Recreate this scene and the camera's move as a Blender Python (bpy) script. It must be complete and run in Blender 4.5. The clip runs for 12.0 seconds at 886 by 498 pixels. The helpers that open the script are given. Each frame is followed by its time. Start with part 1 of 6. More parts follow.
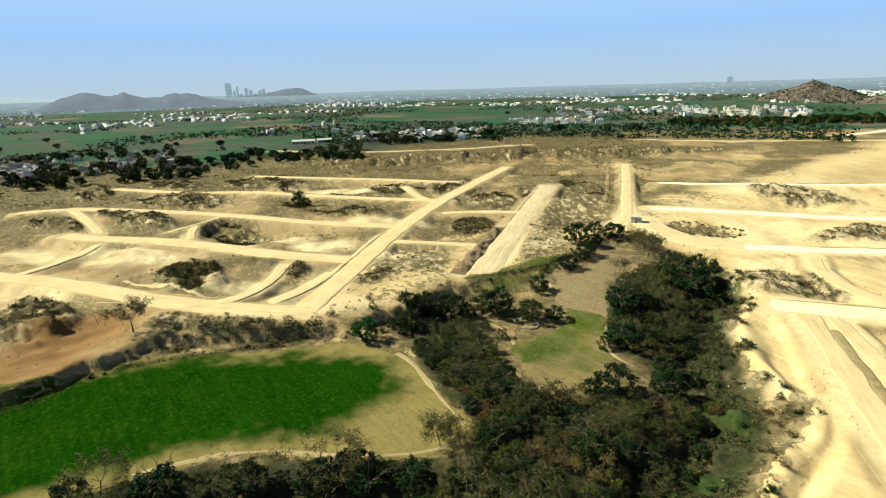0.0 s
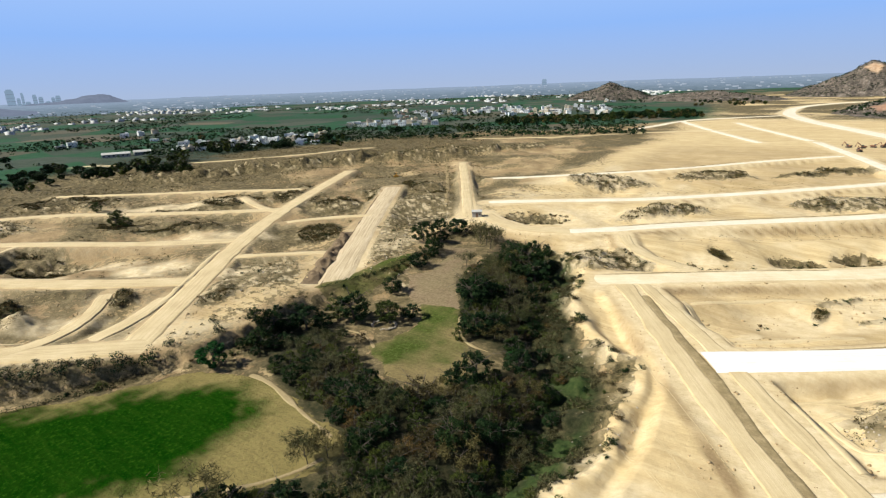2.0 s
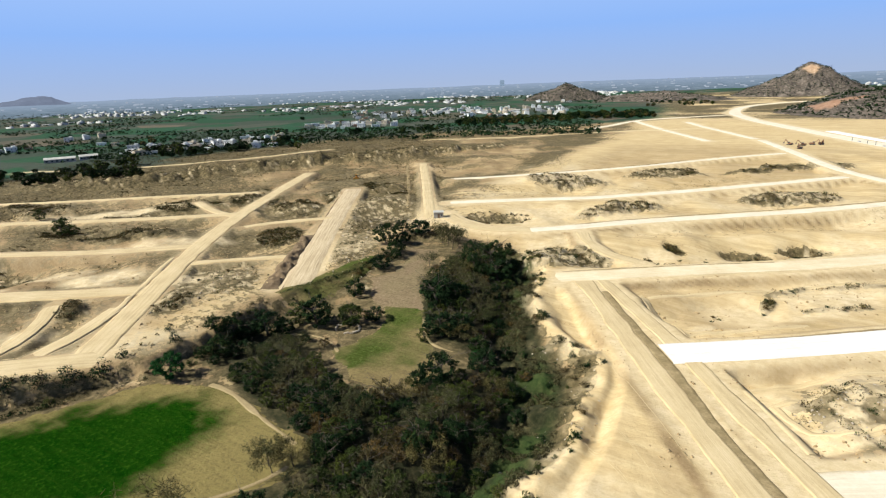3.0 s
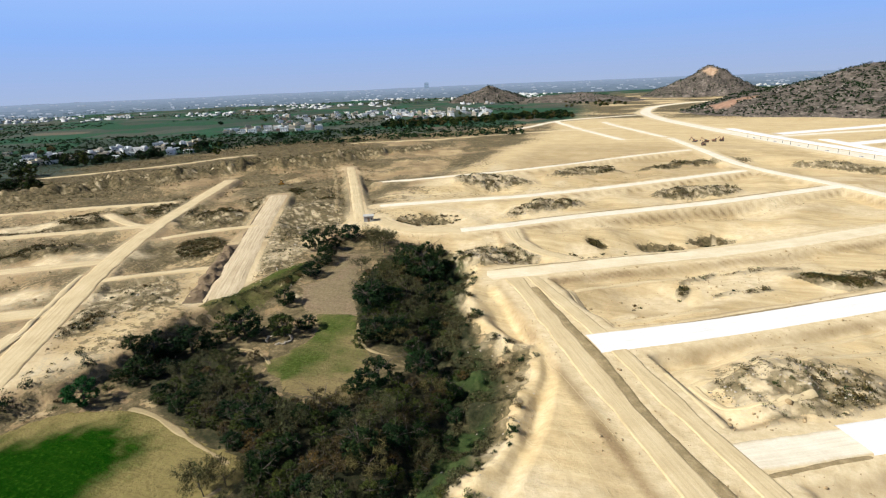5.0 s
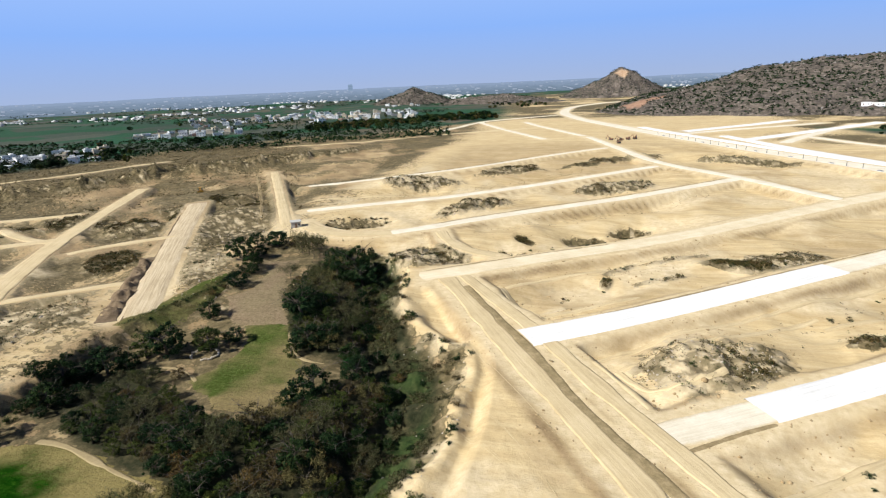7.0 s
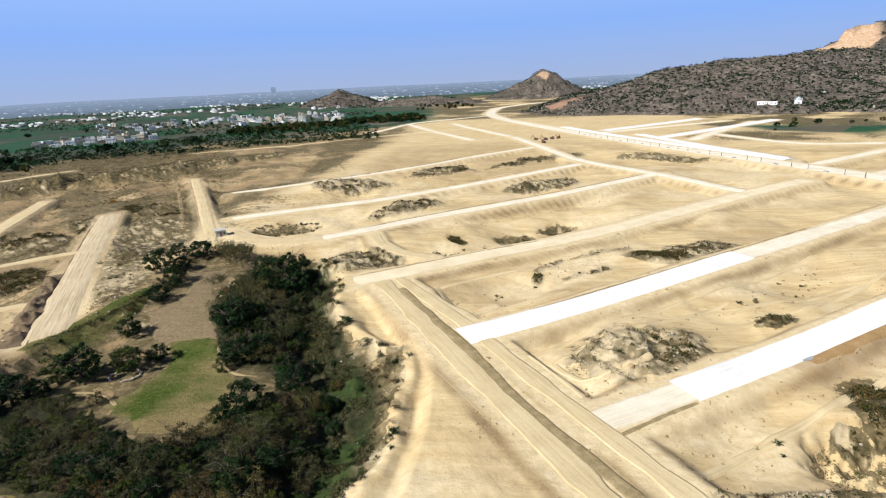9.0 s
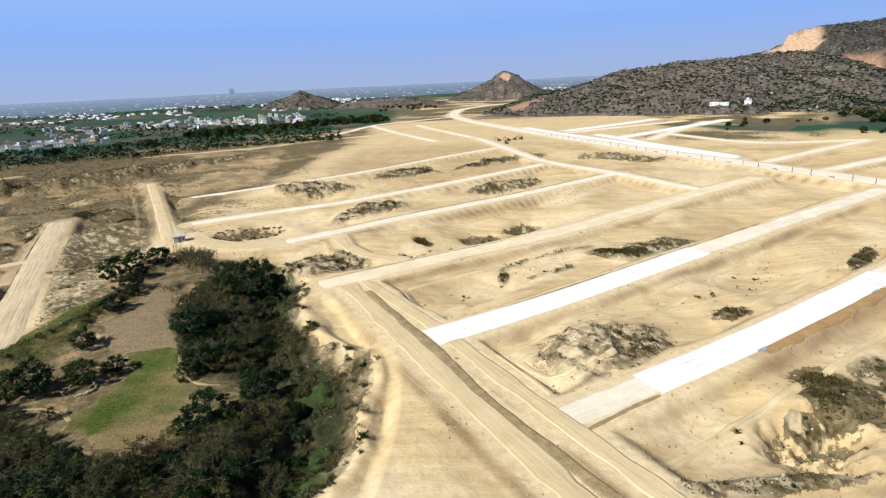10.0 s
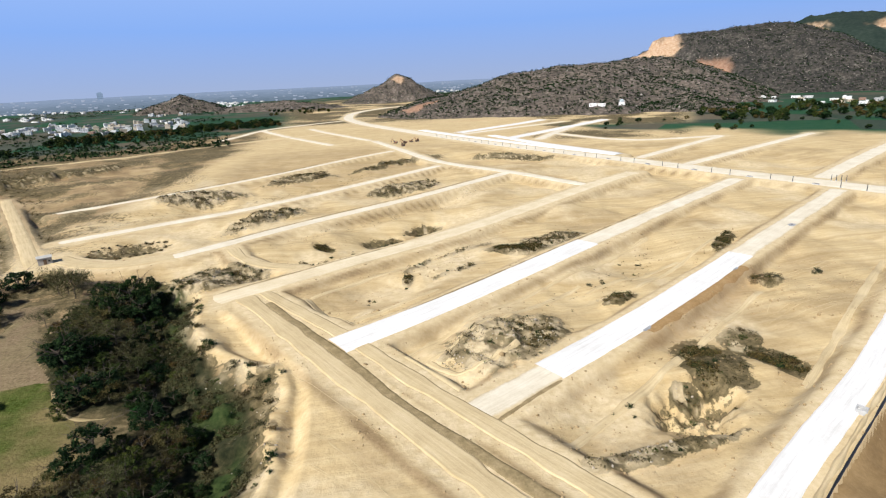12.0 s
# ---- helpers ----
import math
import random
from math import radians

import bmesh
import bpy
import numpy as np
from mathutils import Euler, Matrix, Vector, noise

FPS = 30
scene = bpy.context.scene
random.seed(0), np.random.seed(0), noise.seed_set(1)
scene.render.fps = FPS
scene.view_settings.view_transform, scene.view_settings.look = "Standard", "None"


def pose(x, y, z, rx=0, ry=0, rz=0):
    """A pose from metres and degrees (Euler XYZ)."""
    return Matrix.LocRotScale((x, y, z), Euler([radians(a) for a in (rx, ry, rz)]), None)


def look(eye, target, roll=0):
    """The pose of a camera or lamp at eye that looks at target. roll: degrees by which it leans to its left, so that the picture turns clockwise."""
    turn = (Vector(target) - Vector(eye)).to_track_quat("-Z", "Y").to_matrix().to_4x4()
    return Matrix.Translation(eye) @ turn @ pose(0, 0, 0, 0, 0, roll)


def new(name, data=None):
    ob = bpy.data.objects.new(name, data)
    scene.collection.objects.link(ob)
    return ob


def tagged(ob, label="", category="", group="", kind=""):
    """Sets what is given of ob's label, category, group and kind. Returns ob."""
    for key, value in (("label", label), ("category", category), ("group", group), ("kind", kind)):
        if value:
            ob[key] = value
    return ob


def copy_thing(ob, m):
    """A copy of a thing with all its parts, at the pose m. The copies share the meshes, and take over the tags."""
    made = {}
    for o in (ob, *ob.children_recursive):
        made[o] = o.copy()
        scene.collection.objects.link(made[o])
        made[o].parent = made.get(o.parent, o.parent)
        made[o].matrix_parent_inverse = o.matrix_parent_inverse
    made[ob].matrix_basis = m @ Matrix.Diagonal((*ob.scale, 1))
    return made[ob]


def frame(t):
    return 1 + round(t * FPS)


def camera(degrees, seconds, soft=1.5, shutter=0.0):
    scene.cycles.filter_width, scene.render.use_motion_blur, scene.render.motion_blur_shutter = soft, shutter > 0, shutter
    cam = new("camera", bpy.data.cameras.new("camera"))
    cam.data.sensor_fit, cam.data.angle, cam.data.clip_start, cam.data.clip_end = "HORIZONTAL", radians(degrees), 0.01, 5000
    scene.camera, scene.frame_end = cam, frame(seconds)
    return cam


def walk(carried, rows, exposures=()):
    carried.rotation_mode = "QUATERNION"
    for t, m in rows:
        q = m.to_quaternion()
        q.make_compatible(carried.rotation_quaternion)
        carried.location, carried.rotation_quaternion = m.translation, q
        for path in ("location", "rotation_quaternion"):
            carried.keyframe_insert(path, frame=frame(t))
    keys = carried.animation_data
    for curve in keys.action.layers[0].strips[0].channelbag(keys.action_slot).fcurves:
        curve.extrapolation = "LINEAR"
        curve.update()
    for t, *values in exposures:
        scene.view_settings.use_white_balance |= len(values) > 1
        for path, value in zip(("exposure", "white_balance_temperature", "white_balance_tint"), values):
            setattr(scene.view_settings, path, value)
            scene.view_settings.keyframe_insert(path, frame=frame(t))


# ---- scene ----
# A drone hovers 60 m over the plateau and turns where it is.
EYE = Vector((0.0, 0.0, 60.0))
cam = camera(79.87, 12.0, soft=1.2)
# seconds, heading (left of +y), tilt, lean
TURNS = [
    (0.0, 51.81, -17.02, -1.64), (0.3, 51.70, -17.03, -1.62), (0.5, 49.52, -17.11, -1.58), (0.7, 46.30, -17.14, -1.68), (1.0, 40.86, -17.18, -1.91),
    (1.5, 36.93, -17.18, -2.13), (2.0, 34.99, -17.21, -2.16), (2.5, 32.88, -17.23, -2.20),
    (3.0, 30.75, -17.26, -2.24), (5.0, 23.02, -17.31, -2.46), (5.5, 20.99, -17.36, -2.51),
    (6.0, 19.20, -17.38, -2.52), (6.5, 17.27, -17.40, -2.55), (7.0, 15.26, -17.45, -2.62),
    (9.0, 7.75, -17.59, -2.77), (9.5, 5.85, -17.63, -2.77), (10.0, 3.89, -17.62, -2.76),
    (10.5, 1.36, -17.65, -2.76), (11.0, -1.06, -17.69, -2.69), (11.5, -3.96, -17.77, -2.65),
    (12.0, -7.12, -17.84, -2.75),
]


def heading(yaw, tilt):
    a, b = radians(yaw), radians(tilt)
    return Vector((-math.sin(a) * math.cos(b), math.cos(a) * math.cos(b), math.sin(b)))


walk(cam, [(t, look(EYE, EYE + 100 * heading(a, b), c)) for t, a, b, c in TURNS],
     exposures=[(0.0, 0.97, 7150, -8), (0.5, 0.95, 7080, -6), (1.2, 0.75, 6350, 4), (3.0, 0.70, 6200, 7), (5.0, 0.66, 6050, 9), (9.0, 0.64, 5950, 10), (12.0, 0.58, 5980, 11)])

# ---- world and sun ----
SUN_FROM = Vector((-0.56, -0.50, 0.66)).normalized()
world = bpy.data.worlds.new("sky")
scene.world = world
world.use_nodes = True
sky = world.node_tree.nodes.new("ShaderNodeTexSky")
sky.sky_type, sky.sun_disc = "NISHITA", False
sky.sun_elevation = math.asin(SUN_FROM.z)
sky.sun_rotation = math.atan2(SUN_FROM.x, SUN_FROM.y)
sky.air_density, sky.dust_density, sky.ozone_density = 1.0, 0.6, 3.0
back = world.node_tree.nodes["Background"]
back.inputs["Strength"].default_value = 0.074
tint = world.node_tree.nodes.new("ShaderNodeMix")
tint.data_type, tint.blend_type = "RGBA", "MULTIPLY"
tint.inputs[0].default_value, tint.inputs[7].default_value = 1.0, (0.33, 0.39, 0.50, 1)
world.node_tree.links.new(sky.outputs["Color"], tint.inputs[6])
# the dusty air lies over the horizon as a pale veil
place = world.node_tree.nodes.new("ShaderNodeTexCoord")
height_of = world.node_tree.nodes.new("ShaderNodeSeparateXYZ")
veil = world.node_tree.nodes.new("ShaderNodeMapRange")
veil.interpolation_type = "SMOOTHSTEP"
veil.inputs["From Min"].default_value, veil.inputs["From Max"].default_value = 0.20, 0.50
veil.inputs["To Min"].default_value, veil.inputs["To Max"].default_value = 1.0, 0.0
air = world.node_tree.nodes.new("ShaderNodeValToRGB")
for stop, (at, colour) in zip([*air.color_ramp.elements, air.color_ramp.elements.new(0.09)], ((0.0, (0.345, 0.415, 0.58)), (0.20, (0.140, 0.425, 1.0)), (0.09, (0.250, 0.405, 0.755)))):
    stop.position, stop.color = at, (*colour, 1)
bright = world.node_tree.nodes.new("ShaderNodeMix")
bright.data_type, bright.blend_type = "RGBA", "MULTIPLY"
bright.inputs[0].default_value, bright.inputs[7].default_value = 1.0, (10, 10, 10, 1)
dust = world.node_tree.nodes.new("ShaderNodeMix")
dust.data_type = "RGBA"
world.node_tree.links.new(height_of.outputs["Z"], air.inputs["Fac"])
world.node_tree.links.new(air.outputs["Color"], bright.inputs[6])
world.node_tree.links.new(bright.outputs[2], dust.inputs[7])
world.node_tree.links.new(place.outputs["Generated"], height_of.inputs[0])
world.node_tree.links.new(height_of.outputs["Z"], veil.inputs["Value"])
world.node_tree.links.new(veil.outputs[0], dust.inputs[0])
world.node_tree.links.new(tint.outputs[2], dust.inputs[6])
world.node_tree.links.new(dust.outputs[2], back.inputs["Color"])
lamp = bpy.data.lights.new("sun", "SUN")
lamp.energy, lamp.angle, lamp.color = 4.85, radians(0.55), (1.0, 0.95, 0.86)
sun = new("sun", lamp)
sun.matrix_world = look(SUN_FROM * 100, (0, 0, 0))


# ---- number helpers ----
def lattice(ix, iy, seed):
    h = (ix.astype(np.int64) * 374761393 + iy.astype(np.int64) * 668265263 + seed * 144665) & 0xFFFFFFFF
    h = ((h ^ (h >> 13)) * 1274126177) & 0xFFFFFFFF
    h = (h ^ (h >> 16)) & 0xFFFFFFFF
    return h / 4294967295.0


def vnoise(x, y, seed):
    ix, iy = np.floor(x), np.floor(y)
    fx, fy = x - ix, y - iy
    fx, fy = fx * fx * (3 - 2 * fx), fy * fy * (3 - 2 * fy)
    a, b = lattice(ix, iy, seed), lattice(ix + 1, iy, seed)
    c, d = lattice(ix, iy + 1, seed), lattice(ix + 1, iy + 1, seed)
    return (a + (b - a) * fx) * (1 - fy) + (c + (d - c) * fx) * fy


def fbm(x, y, size, octaves=4, seed=1):
    """Rolling noise from -1 to 1 with features of about that size in metres."""
    total, amp, norm = np.zeros_like(x, dtype=float), 1.0, 0.0
    for k in range(octaves):
        total += amp * (2 * vnoise(x / size * 2**k + 17.3 * k, y / size * 2**k - 9.1 * k, seed + k) - 1)
        norm += amp
        amp *= 0.5
    return total / norm * 1.6


def smooth(a, b, v):
    t = np.clip((v - a) / (b - a), 0, 1)
    return t * t * (3 - 2 * t)


def line_dist(x, y, pts):
    best = np.full(np.shape(x), 1e9)
    for (ax, ay), (bx, by) in zip(pts, pts[1:]):
        dx, dy = bx - ax, by - ay
        t = np.clip(((x - ax) * dx + (y - ay) * dy) / (dx * dx + dy * dy), 0, 1)
        best = np.minimum(best, np.hypot(x - ax - t * dx, y - ay - t * dy))
    return best


def inside_dist(x, y, pts):
    """Distance to a closed outline, positive inside it."""
    d = line_dist(x, y, pts + pts[:1])
    odd = np.zeros(np.shape(x), bool)
    for (ax, ay), (bx, by) in zip(pts, pts[1:] + pts[:1]):
        if ay != by:
            odd ^= ((ay > y) != (by > y)) & (x < (bx - ax) * (y - ay) / (by - ay) + ax)
    return np.where(odd, d, -d)


# ---- the plan ----
# Roads: name, width, surface, points along the middle.
ROADS = []


def lay_road(name, width, surface, *pts):
    ROADS.append((name, width, surface, list(pts)))


lay_road("earth_road", 7, "gravel", (-172, 303), (-149, 319), (-118, 345), (-78, 378), (-27, 440), (21, 484))
lay_road("earth_road", 9, "gravel", (-138, 238), (-120, 249), (-92, 265), (-68, 278), (-21, 317), (49, 382))
lay_road("earth_road", 9, "gravel", (-80, 203), (-65, 213), (-42, 234), (-5, 260), (32, 287), (91, 338))
lay_road("earth_road", 11, "pale", (-52, 153), (-32, 165), (-11, 179), (15, 194), (59, 227), (117, 275), (160, 306))
lay_road("gravel_road", 9.5, "white", (-12.2, 116.6), (2, 125.4), (19, 136.5), (50, 159), (76, 178))
lay_road("earth_road", 9.5, "gravel", (66, 170.8), (90, 188), (116, 207), (201, 267))
lay_road("earth_road", 8, "gravel", (12, 82.5), (23, 88.5), (40, 99))
lay_road("gravel_road", 8.5, "white", (33, 95), (38, 98), (60, 111.5), (90, 131.8), (118, 151.5))
lay_road("earth_road", 8.5, "gravel", (108, 144.5), (130, 160), (160, 181), (225, 226))
lay_road("gravel_road", 6, "white", (40, 45), (53, 55), (67, 64), (90, 78), (102, 86), (170, 134), (250, 190))
lay_road("gravel_road", 12, "gravel", (236, 250), (295, 289), (355, 328), (470, 400))
lay_road("main_road", 22, "gravel", (95, 1339), (38, 1286), (-31, 1162), (-39, 956), (-11, 807), (27, 720), (78, 580), (122, 469), (173, 360), (208, 284), (242, 214), (262, 160))
lay_road("gravel_road", 13, "white", (64, 668), (93, 587), (137, 476), (183, 376))
lay_road("earth_road", 10, "gravel", (3, 577), (26, 490), (50, 392), (89, 336), (117, 277))
lay_road("earth_road", 6, "sand", (-44, 158), (-36, 146), (-11, 104), (5, 79), (15, 63), (30, 38), (45, 10))
lay_road("earth_road", 4.5, "sand", (-39, 161), (-28, 145.5), (-9, 120), (3.5, 99.5), (14.5, 83.5), (29.5, 61.5), (45.5, 37.5))
lay_road("earth_road", 8, "sand", (-231, 362), (-178, 282), (-143, 228), (-128, 205))
lay_road("earth_road", 9, "sand", (-128, 216), (-110, 203), (-98, 199), (-86, 201), (-76, 205))
lay_road("earth_road", 5, "sand", (-58, 210), (-52, 196), (-42, 184), (-28, 178))
lay_road("earth_road", 12, "gravel", (275, 657), (193, 551), (160, 500))
lay_road("earth_road", 12, "gravel", (89, 586), (170, 632), (252, 676))
lay_road("earth_road", 10, "gravel", (190, 552), (222, 450), (270, 444), (313, 444))
lay_road("earth_road", 9, "gravel", (187, 355), (250, 400), (313, 444))
lay_road("earth_road", 9, "gravel", (201, 318), (290, 370), (385, 424))
lay_road("earth_road", 9, "gravel", (-39, 559), (-92, 665), (-150, 780))
lay_road("earth_road", 9, "gravel", (0, 583), (-40, 675), (-81, 767))
lay_road("earth_road", 12, "gravel", (-182, 663), (-150, 780), (-85, 850), (-40, 900))
lay_road("gravel_road", 16, "white", (100, 610), (165, 660), (233, 713))
lay_road("gravel_road", 15, "white", (137, 525), (220, 596), (301, 666))
lay_road("gravel_road", 12, "white", (128, 561), (153, 465), (183, 382))
lay_road("dirt_road", 9, "sand", (-133, 53), (-156, 82), (-189, 122), (-227, 178), (-289, 294))
lay_road("dirt_road", 13, "track", (-121, 110), (-148, 151), (-180, 200), (-214, 254))
lay_road("dirt_road", 5, "sand", (-203, 158), (-187, 179), (-168, 192))
lay_road("dirt_road", 4, "sand", (-178, 112), (-157, 128), (-145, 136))
lay_road("dirt_road", 6, "sand", (-278, 189), (-245, 175), (-222, 172))
lay_road("dirt_road", 9, "sand", (-262, -34), (-237, -14), (-208, 6), (-174, 23), (-152, 38), (-139, 49), (-129, 57))
lay_road("dirt_road", 9, "sand", (-292, 8), (-274, 18), (-256, 34), (-236, 48), (-207, 62), (-182, 77), (-163, 91))
lay_road("dirt_road", 8, "sand", (-369, -7), (-359, 18), (-320, 49), (-280, 78), (-231, 102), (-195, 129))
lay_road("dirt_road", 8, "sand", (-417, 46), (-360, 78), (-330, 114), (-305, 126), (-262, 152), (-222, 180))
lay_road("dirt_road", 7, "sand", (-398, 135), (-352, 163), (-307, 197), (-262, 222))
lay_road("dirt_road", 6, "sand", (-357, 17), (-328, 20), (-298, 22), (-282, 22))
lay_road("dirt_road", 4, "sand", (-267, 60), (-252, 54), (-240, 50))
lay_road("dirt_road", 3.5, "sand", (-262, 46), (-267, 61), (-278, 77))
lay_road("dirt_road", 5, "sand", (-181, 69), (-167, 59), (-158, 48), (-157, 38), (-164, 26))
lay_road("dirt_road", 5, "sand", (-160, 78), (-149, 60), (-147, 48))
lay_road("dirt_road", 4, "sand", (-262, 20), (-247, 12), (-236, -4), (-232, -14))
lay_road("dirt_road", 6, "sand", (-560, 210), (-470, 260), (-420, 330), (-380, 420))
lay_road("dirt_road", 6, "sand", (-330, 520), (-240, 560), (-150, 640), (-60, 690))
# The low ground: a terraced basin with a gully along the foot of the eastern cliff.
BASIN = [(-136, -40), (-141, -8), (-149, 20), (-136, 36), (-122, 60), (-119, 74), (-125, 99), (-119, 121), (-117, 144),
         (-127, 185), (-112, 189), (-95, 184), (-75, 178), (-63, 172), (-53, 157), (-51, 142), (-40, 124), (-30, 113), (-24.5, 113), (-22, 104),
         (-21, 89), (-20, 78), (-22, 66), (-24, 45), (-26, 30), (-30, -60), (-90, -90)]
GULLY = [(-72, 177), (-65, 168), (-61, 148), (-57, 130), (-46, 112), (-37, 101), (-34, 90), (-32, 78), (-33, 58), (-37.4, 19.7), (-44.3, -39.4)]
GREEN_FIELD = [(-135, -40), (-143, -14), (-140, -4), (-143, 9), (-138, 22), (-123, 40), (-118, 52), (-113, 58), (-103, 63), (-92, 64), (-79, 61), (-64, 58),
               (-62, 55), (-64, 47), (-72, 37), (-85, 25), (-91, 15), (-94, 3), (-99, -14), (-108, -40)]
TERRACE = [(-92, 119), (-81, 121), (-71, 108), (-63, 101), (-59, 91), (-62, 83), (-74, 82), (-84, 88.5), (-88, 91), (-86, 97), (-86, 106), (-87, 113)]
BROWN_FIELD = [(-116, 166), (-103, 170), (-98, 151), (-89, 135), (-80, 120.5), (-90, 118), (-98, 120), (-108, 133), (-104, 140), (-106, 153)]
UPPER_PLOT = [(-124.5, 106), (-124.5, 111), (-121.5, 132), (-118.5, 148), (-112, 138), (-111, 128), (-111, 118), (-117, 105)]
# The wood in the basin.
WOOD_SOUTH = [(-109, 76), (-103, 84), (-96, 87), (-86, 84), (-76, 76), (-70, 77), (-63, 78), (-56, 84), (-52, 97), (-45, 98), (-41, 88), (-36, 76), (-34, 60), (-38, 40), (-56, 38),
              (-60, 54), (-70, 60), (-85, 64), (-95, 66), (-101, 69), (-103, 73)]
WOOD_EAST = [(-80, 121), (-91, 146), (-91, 160), (-84, 169), (-74, 168), (-66, 154), (-58, 128), (-54, 109), (-60, 107), (-67, 108), (-75, 116)]

# Mounds and hollows left between the roads: middle, half length, half width, turn, height, scrub cover, stony share.
HEAPS = []


def lay_heap(x, y, long, wide, turn, up, cover, stony=0.0):
    HEAPS.append((x, y, long, wide * (1.25 if stony > 0.3 else 1.0), turn, up, cover, stony))


lay_heap(-311, 13, 16, 8, 36, 2.6, 0.9, 0.1)
lay_heap(-325, 5, 12, 7, 15, 2.4, 0.7, 0.2)
lay_heap(-319, 33, 15, 6, 10, 2.5, 0.7, 0.1)
lay_heap(-292, 43, 20, 9, 5, 3, 0.85, 0.4)
lay_heap(-250, 72, 26, 11, 12, -3.2, 1, 0.1)
lay_heap(-191, 38, 17, 10, 6, 3.2, 1, 0.05)
lay_heap(-184, -6, 17, 9, 8, 3.4, 0.9, 0.1)
lay_heap(-270, 118, 22, 8, 13, -2.5, 1, 0)
lay_heap(-248, 125, 28, 9, 28, 2.2, 0.95, 0.1)
lay_heap(-407, 35, 24, 11, -11, 4.0, 0.6, 0.1)
lay_heap(-397, 80, 25, 13, 19, 3.5, 0.9, 0.1)
lay_heap(-339, 70, 34, 11, 33, 2.2, 0.8, 0.5)
lay_heap(-362, 142, 30, 14, -8, 2.5, 0.8, 0.2)
lay_heap(-275, 148, 18, 9, 32, 1.6, 0.6, 0.2)
lay_heap(-372, 118, 22, 11, 2, 2.2, 0.7, 0.2)
lay_heap(-170, 67, 7, 4.5, 3, 1.6, 0.9, 0.1)
lay_heap(-146, 35, 20, 6, 52, 0.8, 0.85, 0.35)
lay_heap(-153, 106, 22, 13, -40, 0.7, 0.54, 0.3)
lay_heap(-257, 213, 34, 14, -36, 2.2, 0.85, 0.3)
lay_heap(-211, 203, 20, 13, -40, 1.8, 0.85, 0.3)
lay_heap(-177, 157, 16, 10, -37, 1.2, 0.9, 0.1)
lay_heap(-137, 156, 38, 9, -50, 0.5, 0.52, 0.4)
lay_heap(-163, 212, 44, 12, -52, 0.6, 0.54, 0.4)
lay_heap(-199, 266, 26, 11, -30, 1.6, 0.9, 0.1)
lay_heap(-275, 182, 20, 14, 16, 1.4, 0.75, 0.2)
lay_heap(-150, 84, 9, 9, 45, 0.6, 0.7, 0.3)
lay_heap(-206, 232, 20, 10, -40, 1.5, 0.8, 0.2)
lay_heap(-392, 214, 26, 12, 50, 4, 0.8, 0.2)
lay_heap(-382, 244, 24, 12, 60, 4, 0.85, 0.2)
lay_heap(-361, 281, 28, 12, 55, 4.5, 0.85, 0.2)
lay_heap(-333, 323, 30, 12, 55, 5, 0.9, 0.1)
lay_heap(-310, 355, 28, 11, 45, 5, 0.9, 0.1)
lay_heap(-277, 378, 30, 11, 60, 5, 0.9, 0.1)
lay_heap(-258, 421, 30, 14, 65, 4, 0.85, 0.2)
lay_heap(-233, 464, 34, 14, 60, 3.5, 0.8, 0.2)
lay_heap(-430, 190, 28, 14, 30, 3, 0.8, 0.2)
lay_heap(-300, 420, 40, 18, 40, 3, 0.8, 0.2)
lay_heap(-103, 224, 14.5, 7.5, 38, -2, 0.5, 0.05)
lay_heap(-101, 325, 24, 13, 30, 3.2, 0.72, 0.8)
lay_heap(-49, 367, 22, 11, 32, 2.6, 0.7, 0.5)
lay_heap(-2, 386, 15, 6, 38, 2, 0.8, 0.2)
lay_heap(17, 416, 15, 8, 45, 2.6, 0.7, 0.4)
lay_heap(18, 313, 24, 9, 32, 2.5, 0.8, 0.7)
lay_heap(-53, 259, 22, 5, 46, 2.8, 0.75, 0.6)
lay_heap(-22, 207, 5, 3, -50, -1.8, 1, 0)
lay_heap(2, 217, 8, 6, 40, -3, 1, 0.15)
lay_heap(22, 233, 8, 6, 40, -3, 0.95, 0.2)
lay_heap(-52, 177, 14, 9.5, 30, 2.2, 0.78, 0.9)
lay_heap(50, 179, 11, 4.5, -12, 1.4, 1, 0.1)
lay_heap(66, 189, 15, 5.5, 30, 1.2, 0.8, 0.9)
lay_heap(-24, 183, 5, 2, 0, 0.8, 0.9, 0)
lay_heap(111, 408, 30, 8, -30, 2, 0.7, 0.3)
lay_heap(95, 421, 16, 7, -10, 2.2, 0.7, 0.3)
lay_heap(27, 111, 15, 8.5, 28, 2.6, 0.88, 0.85)
lay_heap(66, 131, 6, 2.6, 25, 1.2, 0.85, 0.3)
lay_heap(70, 93.5, 9.5, 6, 90, -0.6, 1)
lay_heap(83.5, 103, 5.5, 3, 43, 0.5, 0.9, 0.4)
lay_heap(84.5, 93, 6.5, 4, -57, -0.4, 1)
lay_heap(57.5, 80, 9.5, 6.5, 35, -5.5, 0.35)
lay_heap(43, 68.6, 15, 1.9, 8, 1, 1, 0.7)
lay_heap(60, 87, 3, 2, 0, 0.4, 0.8, 0.6)
lay_heap(114, 134, 6, 4, 30, 1.6, 0.8, 0.2)
lay_heap(124, 169, 15, 2.6, 48, 1.3, 0.8, 0.2)
lay_heap(40, 430, 22, 8, 45, 2, 0.6, 0.2)
lay_heap(133, 136, 3, 1.6, 30, 0.6, 0.8, 0.2)
lay_heap(8, 163, 3.2, 1.6, 80, 0.9, 1, 0.2)
